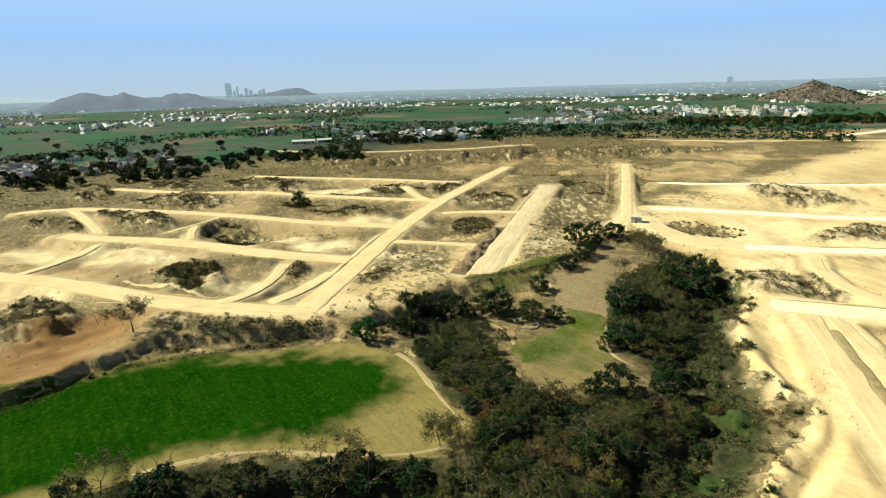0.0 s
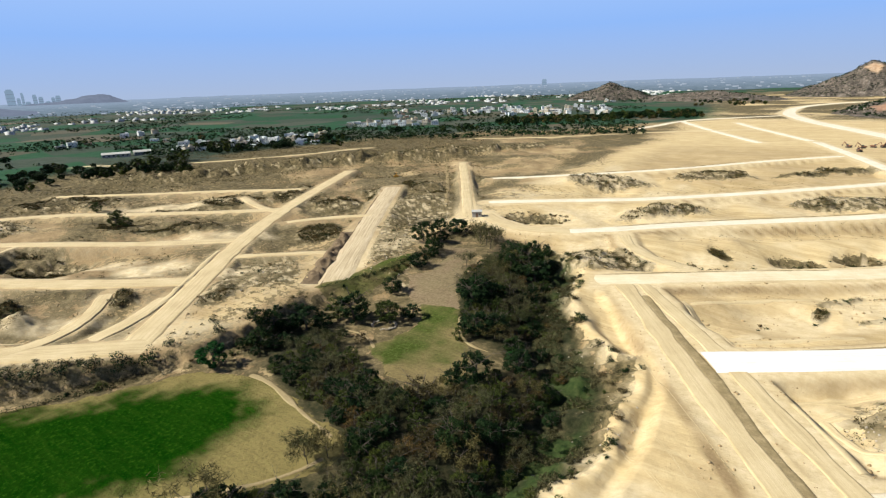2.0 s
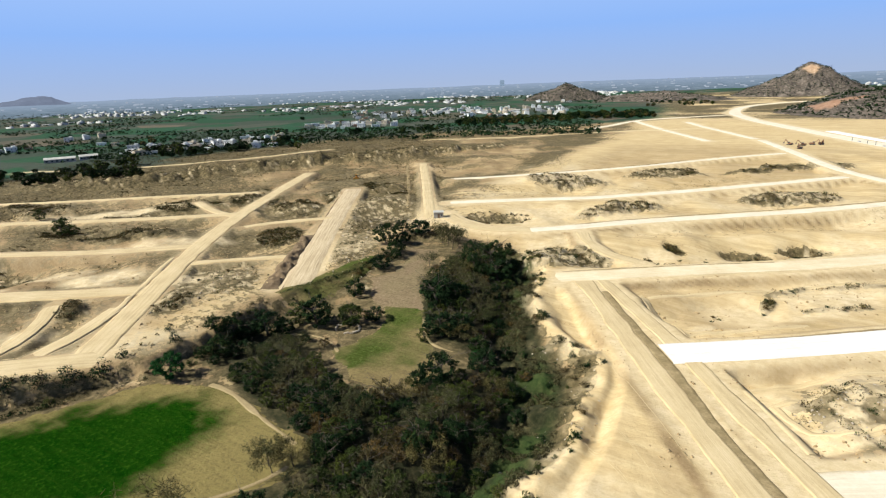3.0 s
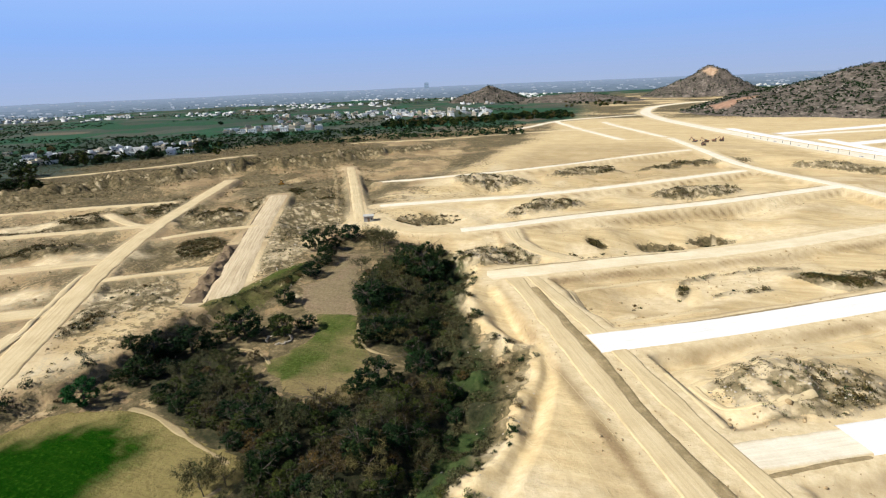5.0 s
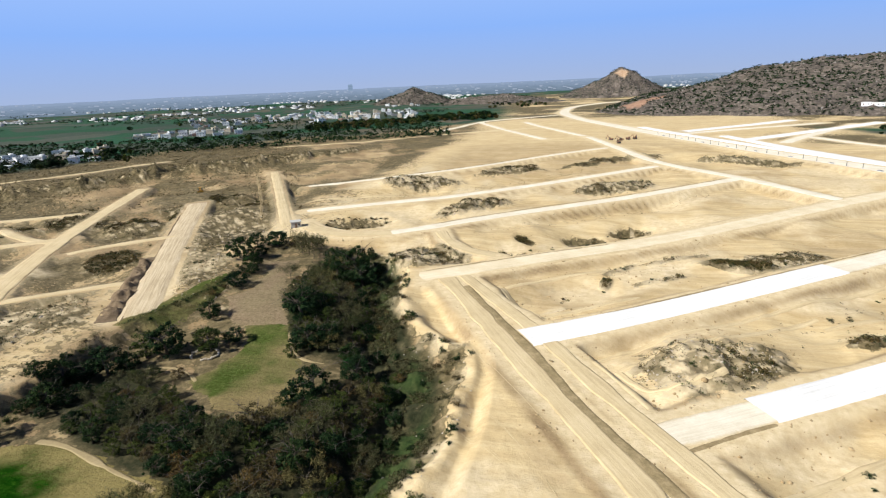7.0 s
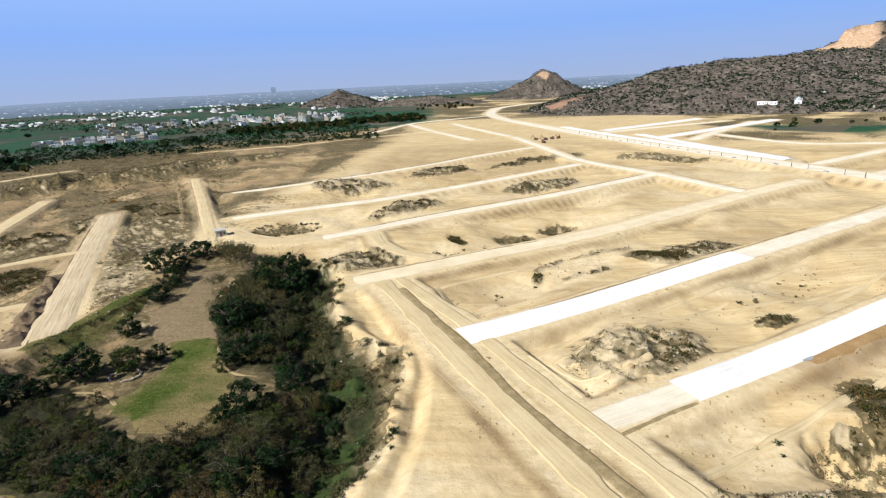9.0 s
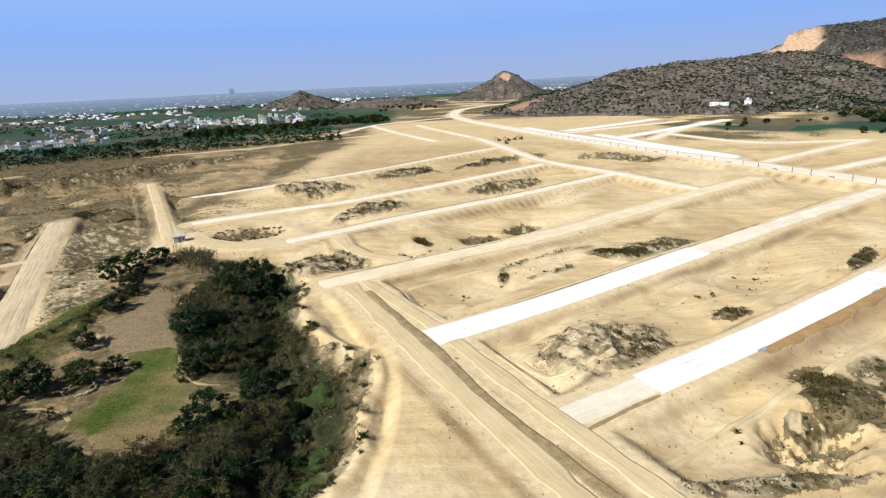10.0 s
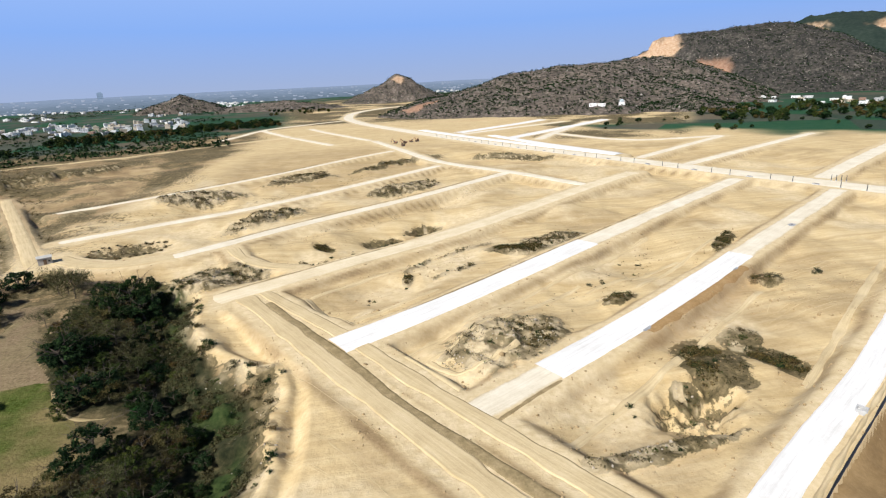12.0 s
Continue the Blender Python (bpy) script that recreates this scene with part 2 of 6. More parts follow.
lay_heap(12, 173, 9, 1.5, 50, 0.9, 0.9, 0.2)
lay_heap(32, 186, 14, 1.5, 30, 0.9, 0.8, 0.2)
lay_heap(24, 165, 9, 1.6, 28, 0.4, 0.75, 0.2)
lay_heap(-3, 151, 20, 9, 36, -2.6, 0, 0)
lay_heap(2, 214, 46, 13, 38, -2.4, 0, 0)
lay_heap(-112, 284, 30, 9, 38, -1.6, 0.1, 0)
lay_heap(75, 152, 40, 8, 36, -1.5, 0.05, 0)
lay_heap(45, 82, 16, 10, 34, -1.8, 0, 0)
lay_heap(-45, 330, 60, 9, 42, -1.5, 0.15, 0)
lay_heap(20, 265, 60, 8, 40, -1.4, 0.1, 0)


# Bare levelled patches west of the basin: middle, half length, half width, turn.
PATCHES = [(-262, 4, 27, 11, 35), (-232, 27, 25, 10, 42), (-218, 119, 30, 8, 40), (-192, 89, 15, 8, 45), (-212, 85, 11, 5, 50), (-207, -6, 16, 7, 30), (-165, 100, 12, 4, 50), (-225, 55, 18, 4, 40), (-170, 48, 14, 5, 38), (-300, 160, 40, 6, 42)]
# Pale scars and scraped floors in the eastern plots.
SCARS = [(-6, 141, 5, 2.6, 60), (1, 143, 4, 2.6, 62), (-13, 204, 6, 3, 60), (-5, 205, 9, 2.5, 65), (43, 305, 12, 5, 35), (56, 286, 18, 6, 35), (-87, 226, 9, 6, 35), (-71, 246, 14, 6, 38), (20, 165, 14, 6, 36), (29, 178, 12, 5, 36), (8, 99, 6, 4, 33), (53, 299, 14, 6, 36), (-33, 253, 16, 5, 38), (-57, 290, 16, 5, 38)]
# Level ground between the cliff and the plots.
APRON = [(-66, 172), (-36, 164), (-5, 123), (17, 88), (34, 62), (54, 28), (20, 0), (-20, 30), (-16, 80), (-18, 108), (-48, 150)]


def heap_shape(x, y, h):
    cx, cy, rx, ry, turn, up, cover = h[:7]
    a = radians(turn)
    u = ((x - cx) * math.cos(a) + (y - cy) * math.sin(a)) / (1.3 * rx)
    v = (-(x - cx) * math.sin(a) + (y - cy) * math.cos(a)) / (1.3 * ry)
    d = np.sqrt(u * u + v * v) + (0.06 if up < 0 and cover < 0.3 else 0.22) * fbm(x, y, 7.0, 3, 31)
    return 1 - smooth(0.45, 1.15, d)


def road_mask(x, y):
    """How far each place lies outside the nearest road's edge."""
    best = np.full(np.shape(x), 1e9)
    for name, width, surface, pts in ROADS:
        xs, ys = [p[0] for p in pts], [p[1] for p in pts]
        near = (x > min(xs) - 30) & (x < max(xs) + 30) & (y > min(ys) - 30) & (y < max(ys) + 30)
        if near.any():
            best[near] = np.minimum(best[near], line_dist(x[near], y[near], pts) - width / 2)
    return np.minimum(best, 25.0)


def plateau(x, y):
    return smooth(-150, -110, x) * smooth(30, 60, np.hypot(x, y)) * (1 - smooth(560, 640, np.hypot(x, y)))


def ground_parts(x, y):
    """Height of the ground, with the distance inside the basin and outside the roads."""
    x, y = np.asarray(x, float), np.asarray(y, float)
    r = np.hypot(x, y)
    low = np.full(x.shape, -40.0)
    near = (x > -180) & (x < 10) & (y > -120) & (y < 220)
    low[near] = inside_dist(x[near], y[near], BASIN)
    low = low + np.where(x > -62, 1.1, 2.0) * fbm(x, y, 9, 3, 5) * smooth(20, 50, r)
    road = road_mask(x, y)
    z = 0.35 * fbm(x, y, 45, 3, 2) + 0.10 * fbm(x, y, 5, 3, 3)
    west = smooth(-130, -170, x) if np.ndim(x) == 0 else smooth(0, 40, -130 - x)
    z = z + west * (1.5 * fbm(x, y, 26, 4, 8) - 0.8 * np.abs(fbm(x, y, 40, 3, 9)) - 0.45 * np.abs(fbm(x, y, 9, 3, 10)))
    # blocks between the roads were dug lower
    east = smooth(0, 25, x + 120) * (1 - smooth(420, 520, r)) * (1 - smooth(-4, 3, low))
    dug = smooth(0.8, 5.5, road + 0.9 * fbm(x, y, 26, 4, 11)) * (0.7 + 0.6 * fbm(x, y, 30, 3, 12))
    level = np.full(x.shape, -40.0)
    near = (x > -75) & (x < 60) & (y > -5) & (y < 180)
    level[near] = inside_dist(x[near], y[near], APRON)
    dug = dug * (1 - smooth(-3, 1, level))
    z = z - west * 2.0 * (1 - smooth(380, 460, r)) * smooth(0.6, 4.0, road + 1.0 * fbm(x, y, 18, 4, 18)) * (0.6 + 0.7 * fbm(x, y, 34, 3, 19)) * (1 - smooth(-6, 0, low))
    z = z - east * (3.1 * dug + 0.30 * np.abs(fbm(x, y, 8, 3, 13)) * smooth(2, 6, road))
    for h in HEAPS:
        near = np.hypot(x - h[0], y - h[1]) < 2.2 * max(h[2], h[3])
        if np.any(near):
            hx, hy = x[near], y[near]
            lumps = 1.0 if h[5] < 0 and h[6] < 0.3 else 0.8 + 0.4 * fbm(hx, hy, 3.6, 3, 40)
            z[near] += h[5] * heap_shape(hx, hy, h) * lumps * smooth(0, 3, road[near])
    # far country and its rise towards the skyline
    far = smooth(450, 900, r)
    z = z * (1 - far) + far * 2.5 * fbm(x, y, 260, 3, 15)
    z = z + smooth(2200, 4900, r) * (37 + 3.5 * fbm(x, y, 420, 4, 16))
    flat = 1 - smooth(0.2, 3.5, road)
    z = z * (1 - flat) + flat * (0.1 * fbm(x, y, 60, 2, 20)) * (1 - far) + flat * far * z
    # basin
    bank = np.where(x > -62, 17.0, 4.0 + 8.0 * smooth(85, 110, y))
    ease = np.clip(low / bank, 0, 1)
    step = np.where(x > -62, 1 - (1 - ease) ** 1.12, smooth(0, 1, ease))
    rough = np.where(x > -62, 1.9, 0.8) * fbm(x, y, 6, 4, 60) * smooth(0, 0.25, step) * (1 - smooth(0.7, 1.0, step))
    floor_z = -3.5 - 1.5 * smooth(66, 90, y) + 3.2 * smooth(98, 145, y)
    dig = 3.6 * (1 - smooth(3, 15, line_dist(x, y, GULLY)))
    floor_z = floor_z - dig + 0.15 * fbm(x, y, 12, 3, 61)
    rill = np.where(x > -62, 1.7, 0.6) * np.abs(fbm(x * 0.16, y, 2.4, 3, 63)) * smooth(0.02, 0.3, step) * (1 - smooth(0.75, 1.0, step))
    z = z * (1 - step) + floor_z * step + np.where(x > -62, 0.75, 0.45) * rough - 1.0 * rill
    return z, low, road


def ground_z(x, y):
    return float(ground_parts(np.array([x]), np.array([y]))[0][0])


# ---- materials ----
def shader(name):
    m = bpy.data.materials.new(name)
    m.use_nodes = True
    nodes, links = m.node_tree.nodes, m.node_tree.links
    return m, nodes, links, nodes["Principled BSDF"]


def noise_node(nodes, links, where, size, detail=4.0, rough=0.6):
    n = nodes.new("ShaderNodeTexNoise")
    n.inputs["Scale"].default_value = 1.0 / size
    n.inputs["Detail"].default_value = detail
    n.inputs["Roughness"].default_value = rough
    links.new(where, n.inputs["Vector"])
    return n.outputs["Fac"]


def ramp_node(nodes, links, fac, stops):
    n = nodes.new("ShaderNodeValToRGB")
    while len(n.color_ramp.elements) < len(stops):
        n.color_ramp.elements.new(0.5)
    for e, (at, c) in zip(n.color_ramp.elements, stops):
        e.position, e.color = at, (*c, 1)
    links.new(fac, n.inputs["Fac"])
    return n.outputs["Color"]


def mix_node(nodes, links, fac, a, b, blend="MIX"):
    n = nodes.new("ShaderNodeMix")
    n.data_type, n.blend_type = "RGBA", blend
    if isinstance(fac, float):
        n.inputs[0].default_value = fac
    else:
        links.new(fac, n.inputs[0])
    for slot, v in ((6, a), (7, b)):
        if isinstance(v, tuple):
            n.inputs[slot].default_value = (*v, 1)
        else:
            links.new(v, n.inputs[slot])
    return n.outputs[2]


def math_node(nodes, links, op, a, b):
    n = nodes.new("ShaderNodeMath")
    n.operation, n.use_clamp = op, True
    for slot, v in ((0, a), (1, b)):
        if isinstance(v, (int, float)):
            n.inputs[slot].default_value = v
        else:
            links.new(v, n.inputs[slot])
    return n.outputs[0]


def bump_node(nodes, links, bsdf, height, depth):
    n = nodes.new("ShaderNodeBump")
    n.inputs["Strength"].default_value = 1.0
    n.inputs["Distance"].default_value = depth
    links.new(height, n.inputs["Height"])
    links.new(n.outputs["Normal"], bsdf.inputs["Normal"])


def earthy(name, dark, mid, light, coarse=14.0, fine=0.7, depth=0.12, rough=0.95):
    """A mineral surface: two scales of blotches and a grainy relief, by place in the world."""
    m, nodes, links, bsdf = shader(name)
    where = nodes.new("ShaderNodeNewGeometry").outputs["Position"]
    big = noise_node(nodes, links, where, coarse, 5.0, 0.62)
    small = noise_node(nodes, links, where, fine, 4.0, 0.65)
    c = ramp_node(nodes, links, big, [(0.3, dark), (0.5, mid), (0.72, light)])
    c2 = ramp_node(nodes, links, small, [(0.28, tuple(0.72 * v for v in mid)), (0.5, mid), (0.75, light)])
    links.new(mix_node(nodes, links, 0.42, c, c2), bsdf.inputs["Base Color"])
    bsdf.inputs["Roughness"].default_value = rough
    bsdf.inputs["Specular IOR Level"].default_value = 0.15
    bump_node(nodes, links, bsdf, small, depth)
    return m


def rolled(name, dark, mid, light, streak=0.32, fade=(0.62, 0.82)):
    """A road surface with wheel marks along it and blotches across it."""
    m, nodes, links, bsdf = shader(name)
    where = nodes.new("ShaderNodeNewGeometry").outputs["Position"]
    lane = nodes.new("ShaderNodeAttribute")
    lane.attribute_name = "lane"
    lay = nodes.new("ShaderNodeMapping")
    lay.inputs["Scale"].default_value = (0.035, 1.0, 0.0)
    links.new(lane.outputs["Vector"], lay.inputs["Vector"])
    marks = noise_node(nodes, links, lay.outputs["Vector"], 0.7, 5.0, 0.75)
    big = noise_node(nodes, links, where, 9.0, 5.0, 0.62)
    small = noise_node(nodes, links, where, 0.5, 4.0, 0.65)
    c = ramp_node(nodes, links, big, [(0.3, dark), (0.5, mid), (0.72, light)])
    c2 = ramp_node(nodes, links, marks, [(0.33, tuple(0.8 * v for v in dark)), (0.48, mid), (0.64, light)])
    c = mix_node(nodes, links, streak, c, c2)
    c = mix_node(nodes, links, 0.18, c, ramp_node(nodes, links, small, [(0.3, dark), (0.7, light)]))
    # loose sand creeps in from the edges
    side = nodes.new("ShaderNodeSeparateXYZ")
    links.new(lane.outputs["Vector"], side.inputs[0])
    drift = noise_node(nodes, links, where, 1.6, 5.0, 0.7)
    creep = nodes.new("ShaderNodeMapRange")
    creep.inputs["From Min"].default_value, creep.inputs["From Max"].default_value = fade
    links.new(math_node(nodes, links, "ADD", math_node(nodes, links, "MULTIPLY", side.outputs["Z"], 0.7), math_node(nodes, links, "MULTIPLY", drift, 0.3)), creep.inputs["Value"])
    loose = ramp_node(nodes, links, big, [(0.3, (0.36, 0.258, 0.122)), (0.5, (0.475, 0.355, 0.18)), (0.7, (0.57, 0.445, 0.25))])
    c = mix_node(nodes, links, creep.outputs[0], c, loose)
    links.new(c, bsdf.inputs["Base Color"])
    bsdf.inputs["Roughness"].default_value = 0.95
    bsdf.inputs["Specular IOR Level"].default_value = 0.15
    bump_node(nodes, links, bsdf, marks, 0.08)
    return m


def painted(name, colour, rough=0.6, metal=0.0, wear=0.25):
    m, nodes, links, bsdf = shader(name)
    where = nodes.new("ShaderNodeNewGeometry").outputs["Position"]
    fac = noise_node(nodes, links, where, 1.6, 5.0, 0.65)
    c = ramp_node(nodes, links, fac, [(0.3, tuple(v * (1 - wear) for v in colour)), (0.65, colour)])
    tint = nodes.new("ShaderNodeObjectInfo").outputs["Random"]
    vary = ramp_node(nodes, links, tint, [(0.0, (0.8, 0.78, 0.74)), (1.0, (1.0, 1.0, 1.0))])
    links.new(mix_node(nodes, links, 1.0, c, vary, "MULTIPLY"), bsdf.inputs["Base Color"])
    bsdf.inputs["Roughness"].default_value, bsdf.inputs["Metallic"].default_value = rough, metal
    return m


def leafy(name, dark, light, shine=0.08):
    m, nodes, links, bsdf = shader(name)
    where = nodes.new("ShaderNodeNewGeometry")
    isle = where.outputs["Random Per Island"]
    tint = nodes.new("ShaderNodeObjectInfo").outputs["Random"]
    c = ramp_node(nodes, links, isle, [(0.0, dark), (0.75, light), (1.0, tuple(1.25 * v for v in light))])
    vary = ramp_node(nodes, links, tint, [(0.0, (0.62, 0.72, 0.6)), (0.5, (1, 1, 1)), (1.0, (1.3, 1.12, 0.8))])
    links.new(mix_node(nodes, links, 1.0, c, vary, "MULTIPLY"), bsdf.inputs["Base Color"])
    bsdf.inputs["Roughness"].default_value = 0.75
    bsdf.inputs["Specular IOR Level"].default_value = shine
    return m


def ground_material():
    m, nodes, links, bsdf = shader("open_ground")
    where = nodes.new("ShaderNodeNewGeometry").outputs["Position"]
    cover = nodes.new("ShaderNodeVertexColor")
    cover.layer_name = "cover"
    split = nodes.new("ShaderNodeSeparateColor")
    links.new(cover.outputs["Color"], split.inputs["Color"])
    extra = nodes.new("ShaderNodeVertexColor")
    extra.layer_name = "cover_two"
    split2 = nodes.new("ShaderNodeSeparateColor")
    links.new(extra.outputs["Color"], split2.inputs["Color"])
    huge = noise_node(nodes, links, where, 60.0, 5.0, 0.6)
    big = noise_node(nodes, links, where, 11.0, 6.0, 0.62)
    small = noise_node(nodes, links, where, 0.9, 4.0, 0.65)
    sand = ramp_node(nodes, links, big, [(0.3, (0.35, 0.245, 0.11)), (0.5, (0.485, 0.362, 0.178)), (0.7, (0.60, 0.47, 0.265))])
    sand = mix_node(nodes, links, 0.35, sand, ramp_node(nodes, links, huge, [(0.35, (0.38, 0.255, 0.105)), (0.65, (0.56, 0.425, 0.22))]))
    sand = mix_node(nodes, links, 0.16, sand, ramp_node(nodes, links, small, [(0.36, (0.27, 0.18, 0.075)), (0.48, (0.46, 0.33, 0.155)), (0.64, (0.6, 0.465, 0.26))]))
    # wheel and blade marks that run along the plots
    lay = nodes.new("ShaderNodeMapping")
    lay.inputs["Rotation"].default_value = (0, 0, radians(-35.5))
    lay.inputs["Scale"].default_value = (0.05, 1.0, 1.0)
    links.new(where, lay.inputs["Vector"])
    marks = noise_node(nodes, links, lay.outputs["Vector"], 2.6, 5.0, 0.7)
    sand = mix_node(nodes, links, 0.42, sand, ramp_node(nodes, links, marks, [(0.34, (0.33, 0.235, 0.11)), (0.5, (0.505, 0.38, 0.2)), (0.66, (0.67, 0.545, 0.335))]))
    soil = ramp_node(nodes, links, big, [(0.3, (0.145, 0.092, 0.04)), (0.5, (0.235, 0.155, 0.072)), (0.7, (0.34, 0.238, 0.118))])
    soil = mix_node(nodes, links, 0.35, soil, ramp_node(nodes, links, small, [(0.3, (0.13, 0.085, 0.04)), (0.7, (0.4, 0.3, 0.17))]))
    sand = mix_node(nodes, links, cover.outputs["Alpha"], sand, soil)
    # dry scrub: grey-green tufts over stony soil
    tuft = noise_node(nodes, links, where, 2.2, 5.0, 0.7)
    scrub = ramp_node(nodes, links, tuft, [(0.36, (0.038, 0.032, 0.014)), (0.46, (0.085, 0.067, 0.031)), (0.56, (0.165, 0.125, 0.061)), (0.7, (0.31, 0.235, 0.13))])
    scrub = mix_node(nodes, links, 0.35, scrub, ramp_node(nodes, links, big, [(0.35, (0.055, 0.046, 0.02)), (0.7, (0.19, 0.14, 0.07))]))
    edge = math_node(nodes, links, "ADD", split.outputs["Red"], math_node(nodes, links, "MULTIPLY", math_node(nodes, links, "SUBTRACT", tuft, 0.38), 1.7))
    mask = nodes.new("ShaderNodeMapRange")
    mask.inputs["From Min"].default_value, mask.inputs["From Max"].default_value = 0.48, 0.575
    links.new(edge, mask.inputs["Value"])
    c = mix_node(nodes, links, mask.outputs[0], sand, scrub)
    # farmland: a patchwork of plots
    plots = nodes.new("ShaderNodeTexVoronoi")
    plots.inputs["Scale"].default_value = 1 / 85.0
    plots.inputs["Randomness"].default_value = 0.8
    links.new(where, plots.inputs["Vector"])
    pick = nodes.new("ShaderNodeSeparateColor")
    links.new(plots.outputs["Color"], pick.inputs["Color"])
    crop = ramp_node(nodes, links, pick.outputs["Red"], [(0.0, (0.010, 0.054, 0.024)), (0.3, (0.013, 0.066, 0.028)), (0.48, (0.030, 0.044, 0.034)), (0.66, (0.075, 0.072, 0.056)), (0.82, (0.026, 0.038, 0.030)), (1.0, (0.15, 0.108, 0.076))])
    crop = mix_node(nodes, links, 0.3, crop, ramp_node(nodes, links, big, [(0.35, (0.015, 0.04, 0.012)), (0.7, (0.07, 0.09, 0.04))]))
    c = mix_node(nodes, links, split.outputs["Green"], c, crop)
    # leaf litter with tree shade painted in, and rank grass of the wooded gully
    shaded_litter = ramp_node(nodes, links, tuft, [(0.3, (0.010, 0.013, 0.005)), (0.5, (0.028, 0.028, 0.012)), (0.7, (0.075, 0.062, 0.028))])
    c = mix_node(nodes, links, split.outputs["Blue"], c, shaded_litter)
    grass = ramp_node(nodes, links, tuft, [(0.3, (0.010, 0.026, 0.005)), (0.7, (0.042, 0.066, 0.016))])
    c = mix_node(nodes, links, split2.outputs["Green"], c, grass)
    pale = ramp_node(nodes, links, tuft, [(0.3, (0.44, 0.33, 0.175)), (0.65, (0.64, 0.52, 0.325))])
    c = mix_node(nodes, links, split2.outputs["Blue"], c, pale)
    red = ramp_node(nodes, links, big, [(0.3, (0.125, 0.062, 0.022)), (0.7, (0.24, 0.135, 0.055))])
    c = mix_node(nodes, links, split2.outputs["Red"], c, red)
    links.new(c, bsdf.inputs["Base Color"])
    bsdf.inputs["Roughness"].default_value = 0.97
    bsdf.inputs["Specular IOR Level"].default_value = 0.1
    both = mix_node(nodes, links, 0.35, tuft, small)
    bump_node(nodes, links, bsdf, both, 0.28)
    return m


M_GROUND = ground_material()
M_SURFACE = {
    "sand": rolled("packed_sand", (0.365, 0.27, 0.136), (0.50, 0.385, 0.208), (0.615, 0.495, 0.30), 0.55),
    "gravel": rolled("pale_gravel", (0.51, 0.425, 0.285), (0.635, 0.555, 0.41), (0.75, 0.69, 0.56)),
    "pale": rolled("pale_packed_sand", (0.49, 0.385, 0.225), (0.62, 0.51, 0.325), (0.73, 0.63, 0.45)),
    "white": rolled("white_gravel", (0.55, 0.515, 0.455), (0.67, 0.64, 0.59), (0.75, 0.735, 0.70), 0.5, (0.8, 0.95)),
    "track": rolled("graded_earth", (0.26, 0.19, 0.10), (0.46, 0.355, 0.21), (0.62, 0.51, 0.34), 0.75),
}
M_DARK_STRIP = earthy("weedy_strip", (0.15, 0.11, 0.05), (0.25, 0.185, 0.09), (0.40, 0.305, 0.165), 2.2, 0.5, 0.1)
M_SPOIL = earthy("spoil_earth", (0.09, 0.06, 0.032), (0.15, 0.105, 0.06), (0.24, 0.17, 0.10), 4, 0.7, 0.15)
M_BARK = earthy("bark", (0.05, 0.04, 0.03), (0.085, 0.068, 0.05), (0.13, 0.11, 0.085), 1.0, 0.12, 0.02)
M_TWIG = leafy("bare_twigs", (0.018, 0.018, 0.007), (0.092, 0.086, 0.038), 0.05)
M_LEAF_DARK = leafy("dark_leaves", (0.003, 0.008, 0.003), (0.018, 0.037, 0.010))
M_LEAF_MID = leafy("green_leaves", (0.008, 0.015, 0.003), (0.056, 0.072, 0.015))
M_LEAF_OLIVE = leafy("olive_brown_leaves", (0.020, 0.018, 0.008), (0.075, 0.066, 0.028))
M_LEAF_BRIGHT = leafy("bright_leaves", (0.008, 0.036, 0.008), (0.026, 0.085, 0.018))
M_LEAF_BROWN = leafy("dry_leaves", (0.020, 0.015, 0.006), (0.092, 0.068, 0.028), 0.05)


# ---- mesh helpers ----
def mesh_of(name, verts, faces, material, shade=False):
    me = bpy.data.meshes.new(name)
    verts = np.asarray(verts, np.float32).reshape(-1, 3)
    faces = np.asarray(faces, np.int32)
    n = faces.shape[1]
    me.vertices.add(len(verts))
    me.vertices.foreach_set("co", verts.ravel())
    me.loops.add(faces.size)
    me.loops.foreach_set("vertex_index", faces.ravel())
    me.polygons.add(len(faces))
    me.polygons.foreach_set("loop_start", np.arange(0, faces.size, n, dtype=np.int32))
    if shade:
        me.polygons.foreach_set("use_smooth", np.ones(len(faces), bool))
    me.update(calc_edges=True)
    me.materials.append(material)
    return me


def part(name, data, material, parent, label=""):
    """Links a bmesh or mesh as one object under a thing or a part."""
    if isinstance(data, bmesh.types.BMesh):
        me = bpy.data.meshes.new(name)
        data.to_mesh(me)
        data.free()
        data = me
    if not data.materials:
        data.materials.append(material)
    ob = new(name, data)
    ob.parent = parent
    return tagged(ob, label)


def grid_faces(rows, cols):
    k = np.arange(rows - 1)[:, None] * cols + np.arange(cols - 1)[None]
    return np.stack([k, k + 1, k + cols + 1, k + cols], -1).reshape(-1, 4)


def box(bm, lo, hi):
    v = [bm.verts.new((x, y, z)) for z in (lo[2], hi[2]) for y in (lo[1], hi[1]) for x in (lo[0], hi[0])]
    for f in ((0, 2, 3, 1), (4, 5, 7, 6), (0, 1, 5, 4), (2, 6, 7, 3), (0, 4, 6, 2), (1, 3, 7, 5)):
        bm.faces.new([v[i] for i in f])


